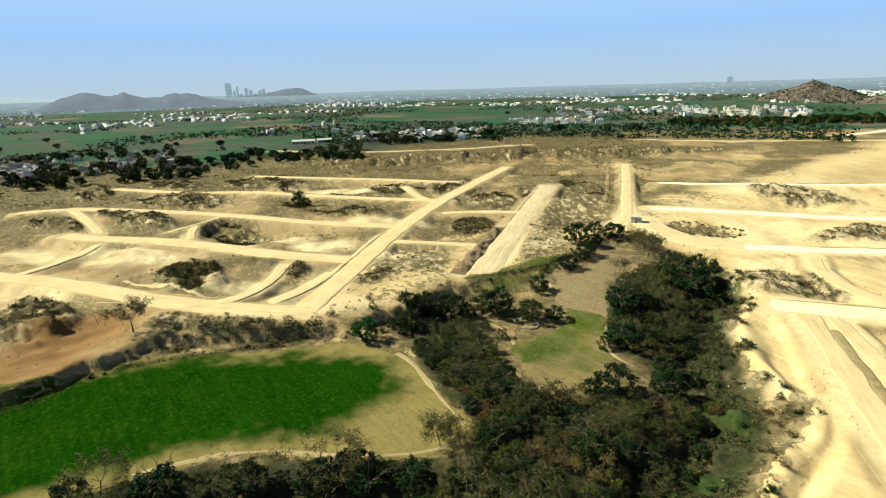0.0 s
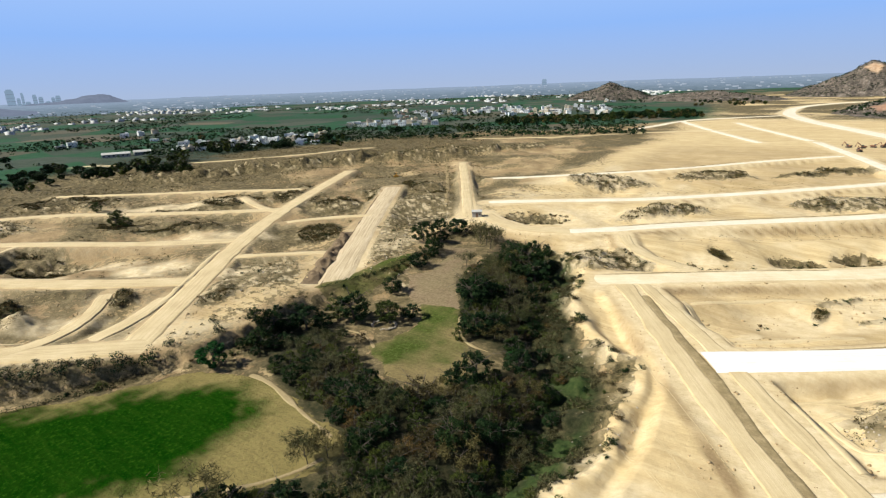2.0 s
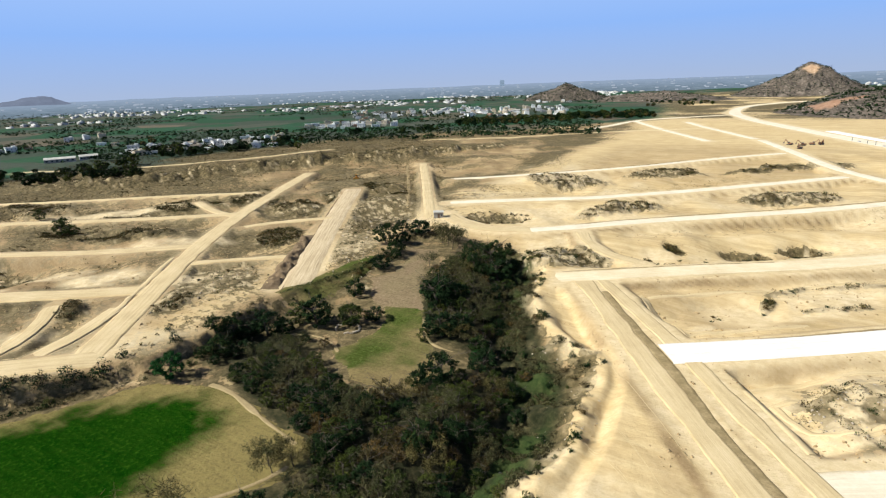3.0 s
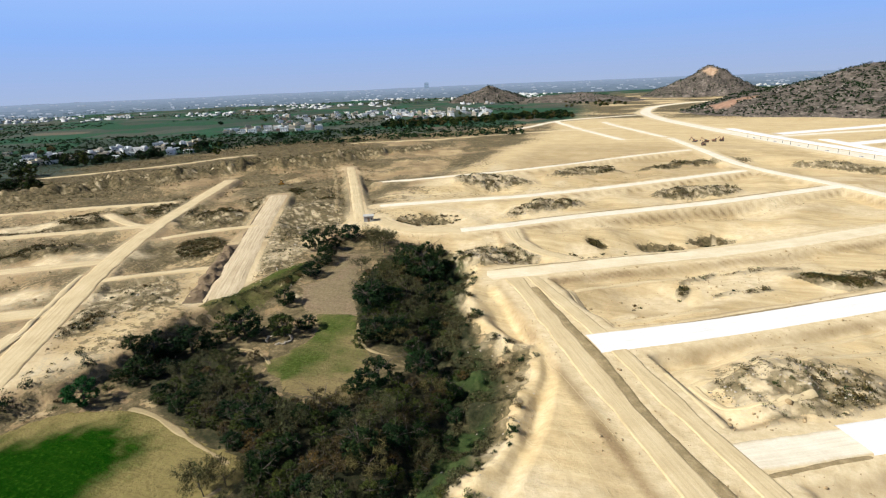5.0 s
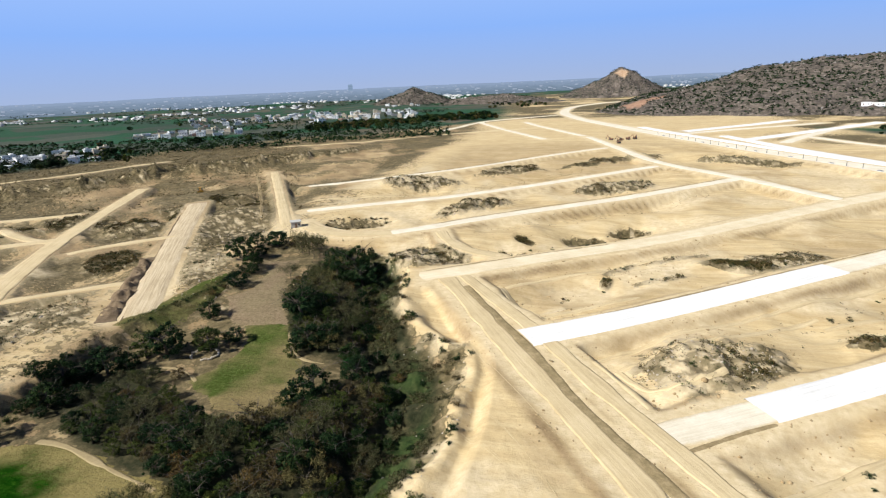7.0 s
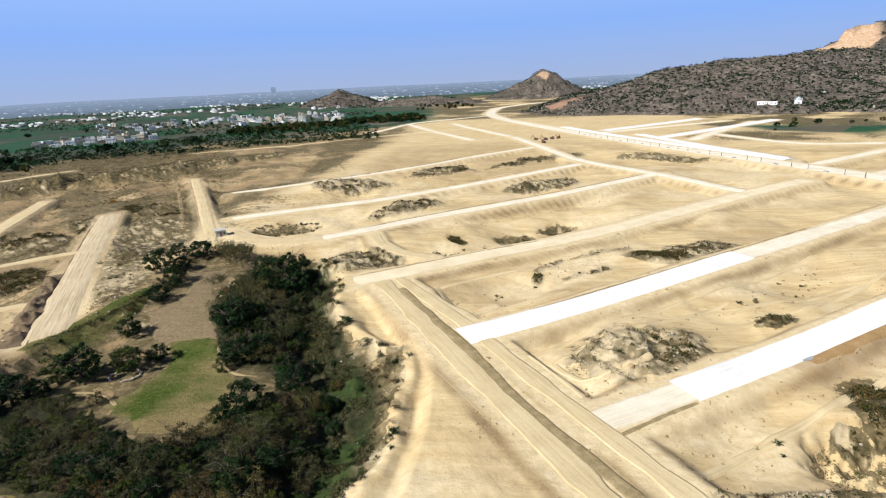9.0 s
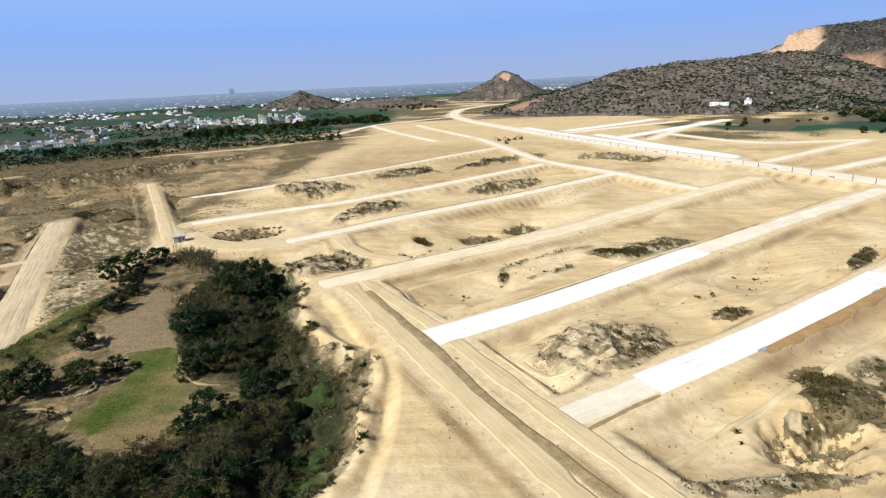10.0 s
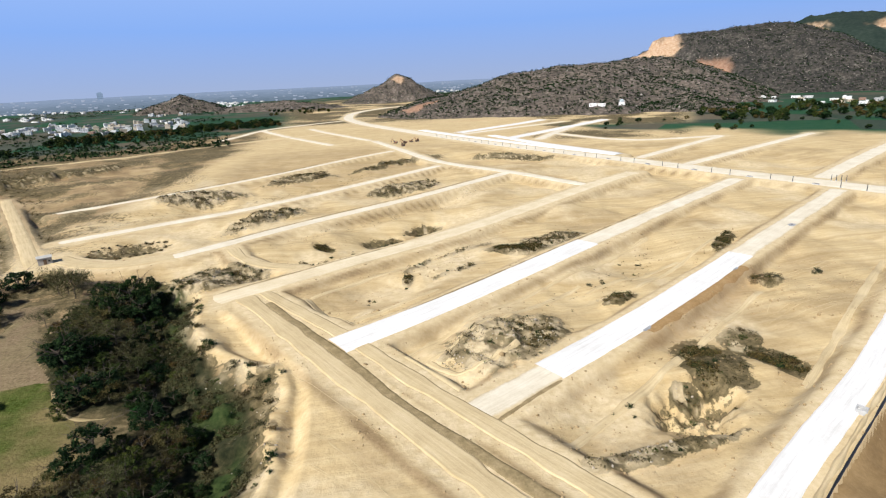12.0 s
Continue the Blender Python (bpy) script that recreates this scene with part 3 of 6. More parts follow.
# ---- the ground: one sheet to the horizon ----
def ground_sheet():
    radii = [0.01, 4.0, 12.0, 25.0, 38.0, 48.0, 54.0]
    while radii[-1] < 4930:
        r = radii[-1]
        radii.append(r + (min(0.0024 * (r * r + 3600) / 60, 4.5) if r < 900 else 0.03 * r - 22))
    radii = np.array(radii)
    turn = np.radians(np.concatenate([np.arange(-54, 97, 0.19), np.arange(97, 306, 3.0), [306.0]]))
    a, r = np.meshgrid(turn, radii)
    x, y = -np.sin(a) * r, np.cos(a) * r
    z, low, road = ground_parts(x.ravel(), y.ravel())
    xf, yf = x.ravel(), y.ravel()
    rf = np.hypot(xf, yf)
    me = mesh_of("ground", np.stack([xf, yf, z], 1), grid_faces(len(radii), len(turn)), M_GROUND, True)
    # cover: scrub, farmland, shaded litter; second set: red earth, grass, pale rock
    scrub = 0.12 + 0.25 * fbm(xf, yf, 40, 3, 70)
    west = smooth(0, 30, -125 - xf)
    scrub = scrub * (1 - 0.9 * smooth(0, 30, xf + 130)) + west * (0.25 + 0.45 * fbm(xf, yf, 24, 4, 72))
    rock = np.zeros_like(xf)
    for h in HEAPS:
        near = np.hypot(xf - h[0], yf - h[1]) < 2.2 * max(h[2], h[3])
        shape = heap_shape(xf[near], yf[near], h)
        scrub[near] = np.maximum(scrub[near], h[6] * shape)
        if h[7] > 0:
            rock[near] = np.maximum(rock[near], shape * smooth(0.5 - 0.8 * h[7], 0.85 - 0.8 * h[7], fbm(xf[near], yf[near], 2.2, 4, 88)) * 0.8)
    az = np.degrees(np.arctan2(-xf, yf))
    edge = np.interp(az, [-60, -47, -38, -27, -20, -14, 8, 12, 20, 34, 45, 60, 75, 92, 110],
                     [560, 555, 570, 610, 640, 1400, 800, 760, 700, 690, 640, 560, 520, 500, 480])
    band = smooth(-240, -120, rf - edge) * smooth(16, 24, az) * (0.45 + 0.55 * smooth(28, 40, az))
    scrub = np.maximum(scrub, band * (0.70 + 0.32 * fbm(xf, yf, 45, 4, 74)))
    farm = smooth(-15, 25, rf - edge + 25 * fbm(xf, yf, 70, 3, 76))
    bare_gap = smooth(-14, -10, az) * (1 - smooth(6, 10, az))
    farm = farm * (1 - bare_gap * (1 - smooth(1900, 2300, rf)))
    scrub = np.maximum(scrub, bare_gap * smooth(760, 900, rf) * (0.45 + 0.4 * fbm(xf, yf, 60, 4, 75)))
    right = smooth(14, 20, -az) * (1 - smooth(30.5, 33.5, -az))
    scrub = np.maximum(scrub, 0.8 * right * smooth(500, 560, rf) * (0.6 + 0.6 * fbm(xf, yf, 40, 3, 77)))
    farm = farm * (1 - right * smooth(650, 690, rf))
    slope_in = smooth(0, 1, low / 7)
    scrub = np.maximum(scrub, smooth(0.8, 4.5, low) * np.where(xf > -62, 0.36 + 0.045 * low, 0.72) + 0.45 * smooth(0.8, 4.5, low) * fbm(xf, yf, 4, 3, 78))
    # ground under wood, hedge and bank trees: litter with shade in its colour
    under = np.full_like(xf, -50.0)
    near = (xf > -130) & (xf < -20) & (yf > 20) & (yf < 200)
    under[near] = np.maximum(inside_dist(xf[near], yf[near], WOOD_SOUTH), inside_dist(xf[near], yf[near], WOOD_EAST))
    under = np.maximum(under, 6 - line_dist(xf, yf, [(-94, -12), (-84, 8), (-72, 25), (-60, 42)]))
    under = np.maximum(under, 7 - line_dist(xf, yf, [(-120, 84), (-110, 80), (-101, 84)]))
    shaded_litter = slope_in * smooth(-4, 1.5, under + 2 * fbm(xf, yf, 7, 3, 94))
    dry_floor = smooth(3, 7, low) * (1 - smooth(-4, 1, under))
    scrub = np.where(dry_floor > 0, scrub * (1 - 0.25 * dry_floor), scrub)
    gul = line_dist(xf, yf, GULLY)
    grass = slope_in * (1 - smooth(2.0, 6.5, gul)) * smooth(-0.5, 0.3, fbm(xf, yf, 9, 3, 79)) * 0.7
    red = 1 - smooth(7, 20, line_dist(xf, yf, [(-138, -40), (-152, -12), (-163, 2)]) + 4 * fbm(xf, yf, 12, 3, 87))
    red = np.maximum(red * (1 - smooth(0, 4, low)), 0.4 * (1 - smooth(2, 7, line_dist(xf, yf, [(62, 106), (113, 138)]))))
    cliff = smooth(0, 2, low) * (1 - smooth(11, 15, low)) * smooth(-62, -50, xf)
    pale = 0.55 * cliff * (1 - smooth(2.5, 7.5, low + 2.2 * fbm(xf, yf, 5, 3, 81))) * smooth(-0.3, 0.4, fbm(xf * 0.35, yf, 4, 4, 80))
    shoulder = 0.75 * (1 - smooth(0.5, 5.0, road + 1.5 * fbm(xf, yf, 9, 3, 84))) * (1 - smooth(-3, 1, low))
    worn = 0.8 * smooth(0.0, 0.6, fbm(xf, yf, 22, 4, 86)) * (1 - smooth(-3, 1, low)) * (1 - smooth(380, 450, rf))
    worn = worn * (1 - 0.92 * west)
    pale = np.maximum(np.maximum(pale, rock), np.maximum(shoulder * (1 - 0.72 * west), worn))
    brown = west * np.clip(0.88 + 0.5 * fbm(xf, yf, 18, 4, 89), 0, 1) * (1 - farm)
    cut = smooth(0.8, 5.5, road + 0.9 * fbm(xf, yf, 26, 4, 11))
    fresh = 4 * cut * (1 - cut) * smooth(0, 25, xf + 120) * (1 - smooth(420, 520, rf)) * (1 - smooth(-4, 0, low)) * (0.75 + 0.5 * fbm(xf, yf, 16, 3, 92))
    pale = pale * (1 - 0.8 * np.clip(fresh, 0, 1))
    brown = np.maximum(brown, 0.92 * fresh)
    dug_out = smooth(3, 7, road) * smooth(0, 25, xf + 120) * (1 - smooth(-4, 0, low)) * (1 - smooth(480, 560, rf))
    stripped = dug_out * np.maximum(0.38 * smooth(-0.05, 0.6, fbm(xf, yf, 22, 4, 96)), 0.42 * smooth(300, 380, yf) * smooth(-30, 30, 40 - xf))
    brown = np.maximum(brown, stripped)
    pale = pale * (1 - 0.6 * stripped)
    for cx, cy, rx, ry, turn in PATCHES + SCARS:
        near = np.hypot(xf - cx, yf - cy) < 2 * rx
        pale[near] = np.maximum(pale[near], heap_shape(xf[near], yf[near], (cx, cy, rx, ry, turn, 0, 0)) * np.clip(0.75 + 0.5 * fbm(xf[near], yf[near], 6, 4, 93), 0, 1))
    bank_side = smooth(-9, -2, low) * (1 - smooth(3, 6, low)) * smooth(0, 10, -70 - xf)
    pale = pale * (1 - 0.7 * bank_side)
    brown = np.maximum(np.maximum(brown, 0.85 * bank_side), dry_floor)
    brown = np.maximum(brown, cliff * smooth(1, 7, low))
    # the gully floor takes the same shade-darkened colour
    shaded_litter = np.maximum(shaded_litter * (1 - cliff * (1 - smooth(4, 8, low))), slope_in * (1 - smooth(5, 9, gul)) * smooth(20, 40, yf))
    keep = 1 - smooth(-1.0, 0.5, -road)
    col = np.stack([np.clip(scrub, 0, 1) * keep, farm, np.clip(shaded_litter, 0, 1), np.clip(brown, 0, 1)], 1)
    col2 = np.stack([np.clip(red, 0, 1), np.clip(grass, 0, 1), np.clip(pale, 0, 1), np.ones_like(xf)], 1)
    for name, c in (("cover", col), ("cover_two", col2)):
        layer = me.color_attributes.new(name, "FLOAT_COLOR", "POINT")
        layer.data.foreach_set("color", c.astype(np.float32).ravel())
    return tagged(new("ground", me), "sandy cleared land with scrub, gullies and distant farmland", "ground", kind="structure")


ground_sheet()


def along(pts, step):
    """Even steps along a rounded line: places and directions."""
    p = np.array(pts, float)
    for _ in range(3):
        q = np.empty((2 * len(p) - 2, 2))
        q[0::2], q[1::2] = 0.75 * p[:-1] + 0.25 * p[1:], 0.25 * p[:-1] + 0.75 * p[1:]
        p = np.vstack([p[:1], q, p[-1:]])
    d = np.r_[0, np.cumsum(np.hypot(*np.diff(p, axis=0).T))]
    s = np.linspace(0, d[-1], max(3, int(d[-1] / step)))
    c = np.stack([np.interp(s, d, p[:, 0]), np.interp(s, d, p[:, 1])], 1)
    t = np.gradient(c, axis=0)
    return c, t / np.hypot(t[:, 0], t[:, 1])[:, None], s


lanes = {}


def strip(pts, width, lift, step=1.5, across=9, crown=0.08, berm=0.0, wobble=0.35, seed=1, blunt=False):
    c, t, s = along(pts, step)
    n = np.stack([-t[:, 1], t[:, 0]], 1)
    u = np.linspace(-1, 1, across)
    edge = 1 + wobble / width * 2 * fbm(s, s * 0 + seed * 7.7, 6.0, 3, 90 + seed)
    x = c[:, :1] + n[:, :1] * u * (width / 2) * edge[:, None]
    y = c[:, 1:] + n[:, 1:] * u * (width / 2) * edge[:, None]
    z = ground_parts(x.ravel(), y.ravel())[0].reshape(x.shape)
    ends = np.minimum(smooth(0, 7, s), smooth(0, 7, s[-1] - s))[:, None] if crown > 0.2 and lift == 0 else 1.0
    z = z + lift + ends * crown * (1 - u * u) * (1 + (0.55 * fbm(x, y, 4, 3, 6) if crown > 0.3 else 0)) + berm * np.exp(-((np.abs(u) - 0.9) / 0.09) ** 2) * (0.7 + 0.5 * fbm(x, y, 2.5, 2, 5))
    z[:, [0, -1]] -= lift + 0.5
    if lift > 0.06 and not blunt:
        sink = np.minimum(smooth(0, 7, s), smooth(0, 7, s[-1] - s))
        z -= (1 - sink)[:, None] * (lift + 0.1)
    lanes[len(x.ravel())] = np.stack([np.repeat(s, across) + 700 * seed, (u * width / 2 * np.ones_like(x)).ravel() + 31 * seed, (np.abs(u) * np.ones_like(x)).ravel()], 1)
    return np.stack([x.ravel(), y.ravel(), z.ravel()], 1), grid_faces(len(c), across)


def road_mesh(name, v, f, material):
    """A strip's mesh that carries the way along and across it for the wheel marks."""
    me = mesh_of(name, v, f, material, True)
    lane = me.attributes.new("lane", "FLOAT_VECTOR", "POINT")
    lane.data.foreach_set("vector", lanes[len(v)].astype(np.float32).ravel())
    return me


for k, (name, width, surface, pts) in enumerate(ROADS):
    far_off = np.hypot(*pts[len(pts) // 2]) > 260
    v, f = strip(pts, width, 0.07 + 0.004 * k + (0.22 if surface == "white" else 0), 4.0 if far_off else 1.5, 7 if far_off else 15, 0.06,
                 0.0 if surface in ("gravel",) or far_off else 0.05, 0.12 if surface == "white" else 0.5, k, surface == "white")
    words = {"sand": "compacted sandy earth road across cleared land", "pale": "wide pale earth road packed over sandy ground", "gravel": "pale gravel road levelled over sandy ground",
             "white": "fresh white gravel road bed with earth shoulders", "track": "graded dirt road with long wheel ruts"}[surface]
    tagged(new(name, road_mesh(name, v, f, M_SURFACE[surface])), words, "road", "site roads", "structure")


# ---- sheets laid on the ground: fields, paths, verges ----
def field_sheet(name, label, outline, material, res=1.0, lift=0.09, wobble=0.9, inner=None, category="field"):
    """A draped sheet inside an outline; its edge attribute runs from 0 at the rim to 1 inside."""
    xs, ys = [p[0] for p in outline], [p[1] for p in outline]
    x, y = np.meshgrid(np.arange(min(xs) - 1, max(xs) + 1, res), np.arange(min(ys) - 1, max(ys) + 1, res))
    d = inside_dist(x, y, outline) + wobble * fbm(x, y, 5, 3, 101)
    rim = inside_dist(x, y, inner if inner else outline)
    z = ground_parts(x.ravel(), y.ravel())[0] + lift * smooth(-0.5, 1.2, d).ravel() - 0.4 * (d.ravel() < -0.6)
    f = grid_faces(*x.shape)
    f = f[(d.ravel()[f] > -0.9).any(1)]
    used, f = np.unique(f, return_inverse=True)
    f = f.reshape(-1, 4)
    v = np.stack([x.ravel(), y.ravel(), z], 1)[used]
    me = mesh_of(name, v, f, material, True)
    e = smooth(*((-7.5, 3.5) if name == "green_field" else (-4.0, 2.0)), rim.ravel()[used] + 3.0 * fbm(v[:, 0], v[:, 1], 9, 4, 103) + 2.2 * fbm(v[:, 0], v[:, 1], 2.2, 3, 104))
    if name != "green_field":
        e = e * np.clip(0.68 + 0.75 * fbm(v[:, 0], v[:, 1], 9, 4, 107), 0.1, 1)
    layer = me.color_attributes.new("edge", "FLOAT_COLOR", "POINT")
    layer.data.foreach_set("color", np.stack([e, e, e, np.ones_like(e)], 1).astype(np.float32).ravel())
    return tagged(new(name, me), label, category, kind="structure")


def crop_material(name, lush, fade, dry, rows_turn):
    m, nodes, links, bsdf = shader(name)
    where = nodes.new("ShaderNodeNewGeometry").outputs["Position"]
    rim = nodes.new("ShaderNodeVertexColor")
    rim.layer_name = "edge"
    split = nodes.new("ShaderNodeSeparateColor")
    links.new(rim.outputs["Color"], split.inputs["Color"])
    lay = nodes.new("ShaderNodeMapping")
    lay.inputs["Rotation"].default_value = (0, 0, radians(rows_turn))
    lay.inputs["Scale"].default_value = (0.12, 1.0, 1.0)
    links.new(where, lay.inputs["Vector"])
    furrow = noise_node(nodes, links, lay.outputs["Vector"], 1.1, 5.0, 0.7)
    patch = noise_node(nodes, links, where, 7.0, 6.0, 0.7)
    tuft = noise_node(nodes, links, where, 0.8, 4.0, 0.7)
    green = ramp_node(nodes, links, patch, [(0.32, lush), (0.52, tuple(0.5 * (a + b) for a, b in zip(lush, fade))), (0.7, fade)])
    green = mix_node(nodes, links, 0.5, green, ramp_node(nodes, links, furrow, [(0.3, tuple(0.5 * v for v in lush)), (0.5, lush), (0.72, fade)]))
    green = mix_node(nodes, links, 0.42, green, ramp_node(nodes, links, tuft, [(0.36, tuple(0.45 * v for v in lush)), (0.54, lush), (0.72, tuple(1.7 * v for v in fade))]))
    straw = ramp_node(nodes, links, tuft, [(0.3, tuple(0.6 * v for v in dry)), (0.5, dry), (0.72, tuple(1.35 * v for v in dry))])
    straw = mix_node(nodes, links, 0.35, straw, ramp_node(nodes, links, furrow, [(0.3, tuple(0.55 * v for v in dry)), (0.7, tuple(1.3 * v for v in dry))]))
    fac = math_node(nodes, links, "ADD", split.outputs["Red"], math_node(nodes, links, "SUBTRACT", math_node(nodes, links, "MULTIPLY", tuft, 0.9), 0.45))
    links.new(mix_node(nodes, links, fac, straw, green), bsdf.inputs["Base Color"])
    bsdf.inputs["Roughness"].default_value = 0.95
    bsdf.inputs["Specular IOR Level"].default_value = 0.0
    bump_node(nodes, links, bsdf, tuft, 0.3)
    return m


M_WHEAT = crop_material("young_wheat", (0.003, 0.027, 0.001), (0.03, 0.07, 0.006), (0.20, 0.158, 0.06), 35)
M_PASTURE = crop_material("thin_pasture", (0.045, 0.070, 0.013), (0.125, 0.122, 0.038), (0.19, 0.145, 0.065), 60)
M_FALLOW = crop_material("fallow_soil", (0.2, 0.145, 0.085), (0.245, 0.18, 0.11), (0.19, 0.15, 0.08), 55)
M_PATH = earthy("trodden_path", (0.22, 0.165, 0.08), (0.29, 0.22, 0.11), (0.37, 0.285, 0.155), 5, 0.5, 0.05)

GREEN_CORE = [(-130, -40), (-139, -14), (-138.5, -3), (-139, 10), (-133, 23), (-120, 39), (-107, 51), (-97, 58), (-89, 54), (-85, 44), (-87, 33), (-95, 21), (-98, 10), (-100, 0), (-102, -14), (-108, -40)]
field_sheet("green_field", "bright green young wheat field with dry straw margins", GREEN_FIELD, M_WHEAT, 0.8, inner=GREEN_CORE)
field_sheet("terrace_field", "small patchy green terrace field among trees", TERRACE, M_PASTURE, 0.7,
            inner=[(-93, 121), (-80, 122), (-71, 108), (-66, 101), (-70, 92), (-78, 88), (-88, 89), (-88, 97), (-88, 106)])
field_sheet("fallow_field", "bare brown fallow field beside the wood", BROWN_FIELD, M_FALLOW, 0.8)
field_sheet("upper_plot", "narrow green plot below the graded road", UPPER_PLOT, M_PASTURE, 0.8)

PATHS = [
    ("footpath", 1.6, [(-104, 64), (-96, 64.5), (-88, 62.5), (-79, 60), (-72, 58.5), (-64, 56.5)], "pale trodden path along the wheat field edge"),
    ("footpath", 1.3, [(-64, 56.5), (-66, 47), (-74, 36), (-87, 24), (-92.5, 13), (-96, 0)], "pale trodden path along the wheat field edge"),
    ("footpath", 0.8, [(-78, 119), (-72, 109), (-66, 104.5), (-58, 104.5)], "dusty footpath leaving the terrace field"),
    ("footpath", 0.7, [(-84, 89), (-92, 95), (-100, 96), (-110, 91)], "dusty footpath between scattered trees"),
]
for k, (name, width, pts, words) in enumerate(PATHS):
    v, f = strip(pts, width, 0.16, 0.8, 7, 0.03, 0.05, 0.5, 50 + k)
    tagged(new(name, mesh_of(name, v, f, M_PATH, True)), words, "path", "field paths", "structure")

VERGES = [
    ("weedy_verge", 3.6, [(-35, 151), (-22, 129), (-11, 112.5), (0, 91.5), (13, 73.5), (21, 62), (36, 40)], M_DARK_STRIP, "dark weedy strip between two earth roads"),
    ("weedy_verge", 1.4, [(14, 77.5), (22, 83), (30, 88.5), (37, 92.5)], M_DARK_STRIP, "dark weedy verge beside a white road"),
    ("drain_line", 1.0, [(-53, 157.5), (-33, 170.5), (-11, 184.5), (15, 199)], M_DARK_STRIP, "shallow dark drain beside an earth road"),
    ("drain_line", 0.7, [(-12, 121), (2, 130.5), (19, 142.5), (65, 176), (116, 213)], M_DARK_STRIP, "shallow dark drain beside an earth road"),
    ("drain_line", 1.0, [(-66, 217), (-42, 239), (-5, 266), (32, 293), (80, 334)], M_DARK_STRIP, "shallow dark drain beside an earth road"),
    ("drain_line", 1.0, [(-152, 325), (-118, 352), (-80, 384), (-40, 430)], M_DARK_STRIP, "shallow dark drain beside an earth road"),
    ("wheel_rut", 0.6, [(-122.5, 105.5), (-153, 150), (-184, 197), (-205, 229)], M_SPOIL, "dark rut along the graded road"),
    ("wheel_rut", 0.5, [(-119.5, 109), (-149, 152.5), (-180, 200)], M_SPOIL, "dark rut along the graded road"),
    ("ditch", 3.0, [(-245, 360), (-190, 280), (-152, 222)], M_DARK_STRIP, "dark ditch beside the new road"),
]
for k, (name, width, pts, mat_, words) in enumerate(VERGES):
    v, f = strip(pts, width, 0.09, 1.0, 7, 0.04, 0.0, 0.4, 70 + k)
    tagged(new(name, mesh_of(name, v, f, mat_, True)), words, "verge", "road verges", "structure")

BERMS = [
    (2.4, 0.28, [(2, 112), (10, 118), (60, 152), (105, 186)]), (2.1, 0.25, [(4, 108), (9, 101), (14, 92)]),
    (2.1, 0.25, [(9, 109), (16, 98), (30, 107)]), (2.1, 0.25, [(9, 109), (25, 121), (60, 145)]),
    (2.7, 0.35, [(-25, 154), (-14, 137), (-6, 126)]), (2.4, 0.30, [(-22, 152), (-11, 161), (14, 178), (50, 205)]),
    (2.4, 0.30, [(-12, 131), (0, 138), (17, 150)]), (2.2, 0.30, [(75, 138), (95, 152), (118, 170), (140, 186)]),
]
BERMS += [
    (2.2, 0.25, [(60, 140), (80, 150), (100, 158)]), (2.7, 0.35, [(28, 72), (38, 80), (60, 94), (80, 108), (108, 128)]),
    (2.7, 0.40, [(82, 82), (96, 92), (112, 104), (160, 140)]), (2.2, 0.30, [(-132, 232), (-112, 248), (-84, 262)]),
    (2.2, 0.30, [(-150, 262), (-130, 276), (-100, 294)]),
    (2.2, 0.30, [(-18, 168), (0, 180), (20, 192)]),
    (2.7, 0.40, [(-148, 62), (-158, 76), (-176, 98), (-190, 115)]), (2.1, 0.30, [(-205, 20), (-185, 30), (-166, 38)]),
]
for k, (width, up, pts) in enumerate(BERMS):
    v, f = strip(pts, width, 0.0, 0.8, 7, 0.75 * up, 0.0, 0.4, 120 + k)
    tagged(new("earth_berm", road_mesh("earth_berm", v, f, M_SURFACE["sand"])), "low pushed-up ridge of sandy earth", "earth berm", "plot berms", "structure")

v, f = strip([(-128.3, 106.5), (-140.3, 125.5), (-154.3, 146.5), (-162.3, 160.5)], 7.0, 0.0, 0.5, 17, 0.9, 0.0, 1.2, 140)
v = np.array(v, float)
v[:, 2] += 0.95 * fbm(v[:, 0], v[:, 1], 2.0, 4, 141) * smooth(0.1, 0.6, v[:, 2] - ground_parts(v[:, 0], v[:, 1])[0])
tagged(new("spoil_bank", mesh_of("spoil_bank", v, f, M_SPOIL, True)), "dark brown bank of dumped soil beside the graded road", "spoil bank")
v, f = strip([(62, 108.0), (80, 119.5), (100, 133), (112, 141)], 4.5, 0.0, 0.8, 9, 0.15, 0.0, 0.8, 141)
tagged(new("cut_slope", mesh_of("cut_slope", v, f, earthy("brown_earth", (0.22, 0.13, 0.05), (0.3, 0.185, 0.075), (0.4, 0.27, 0.13), 6, 0.6, 0.1), True)),
       "freshly cut brown earth edge below a white road", "verge", kind="structure")


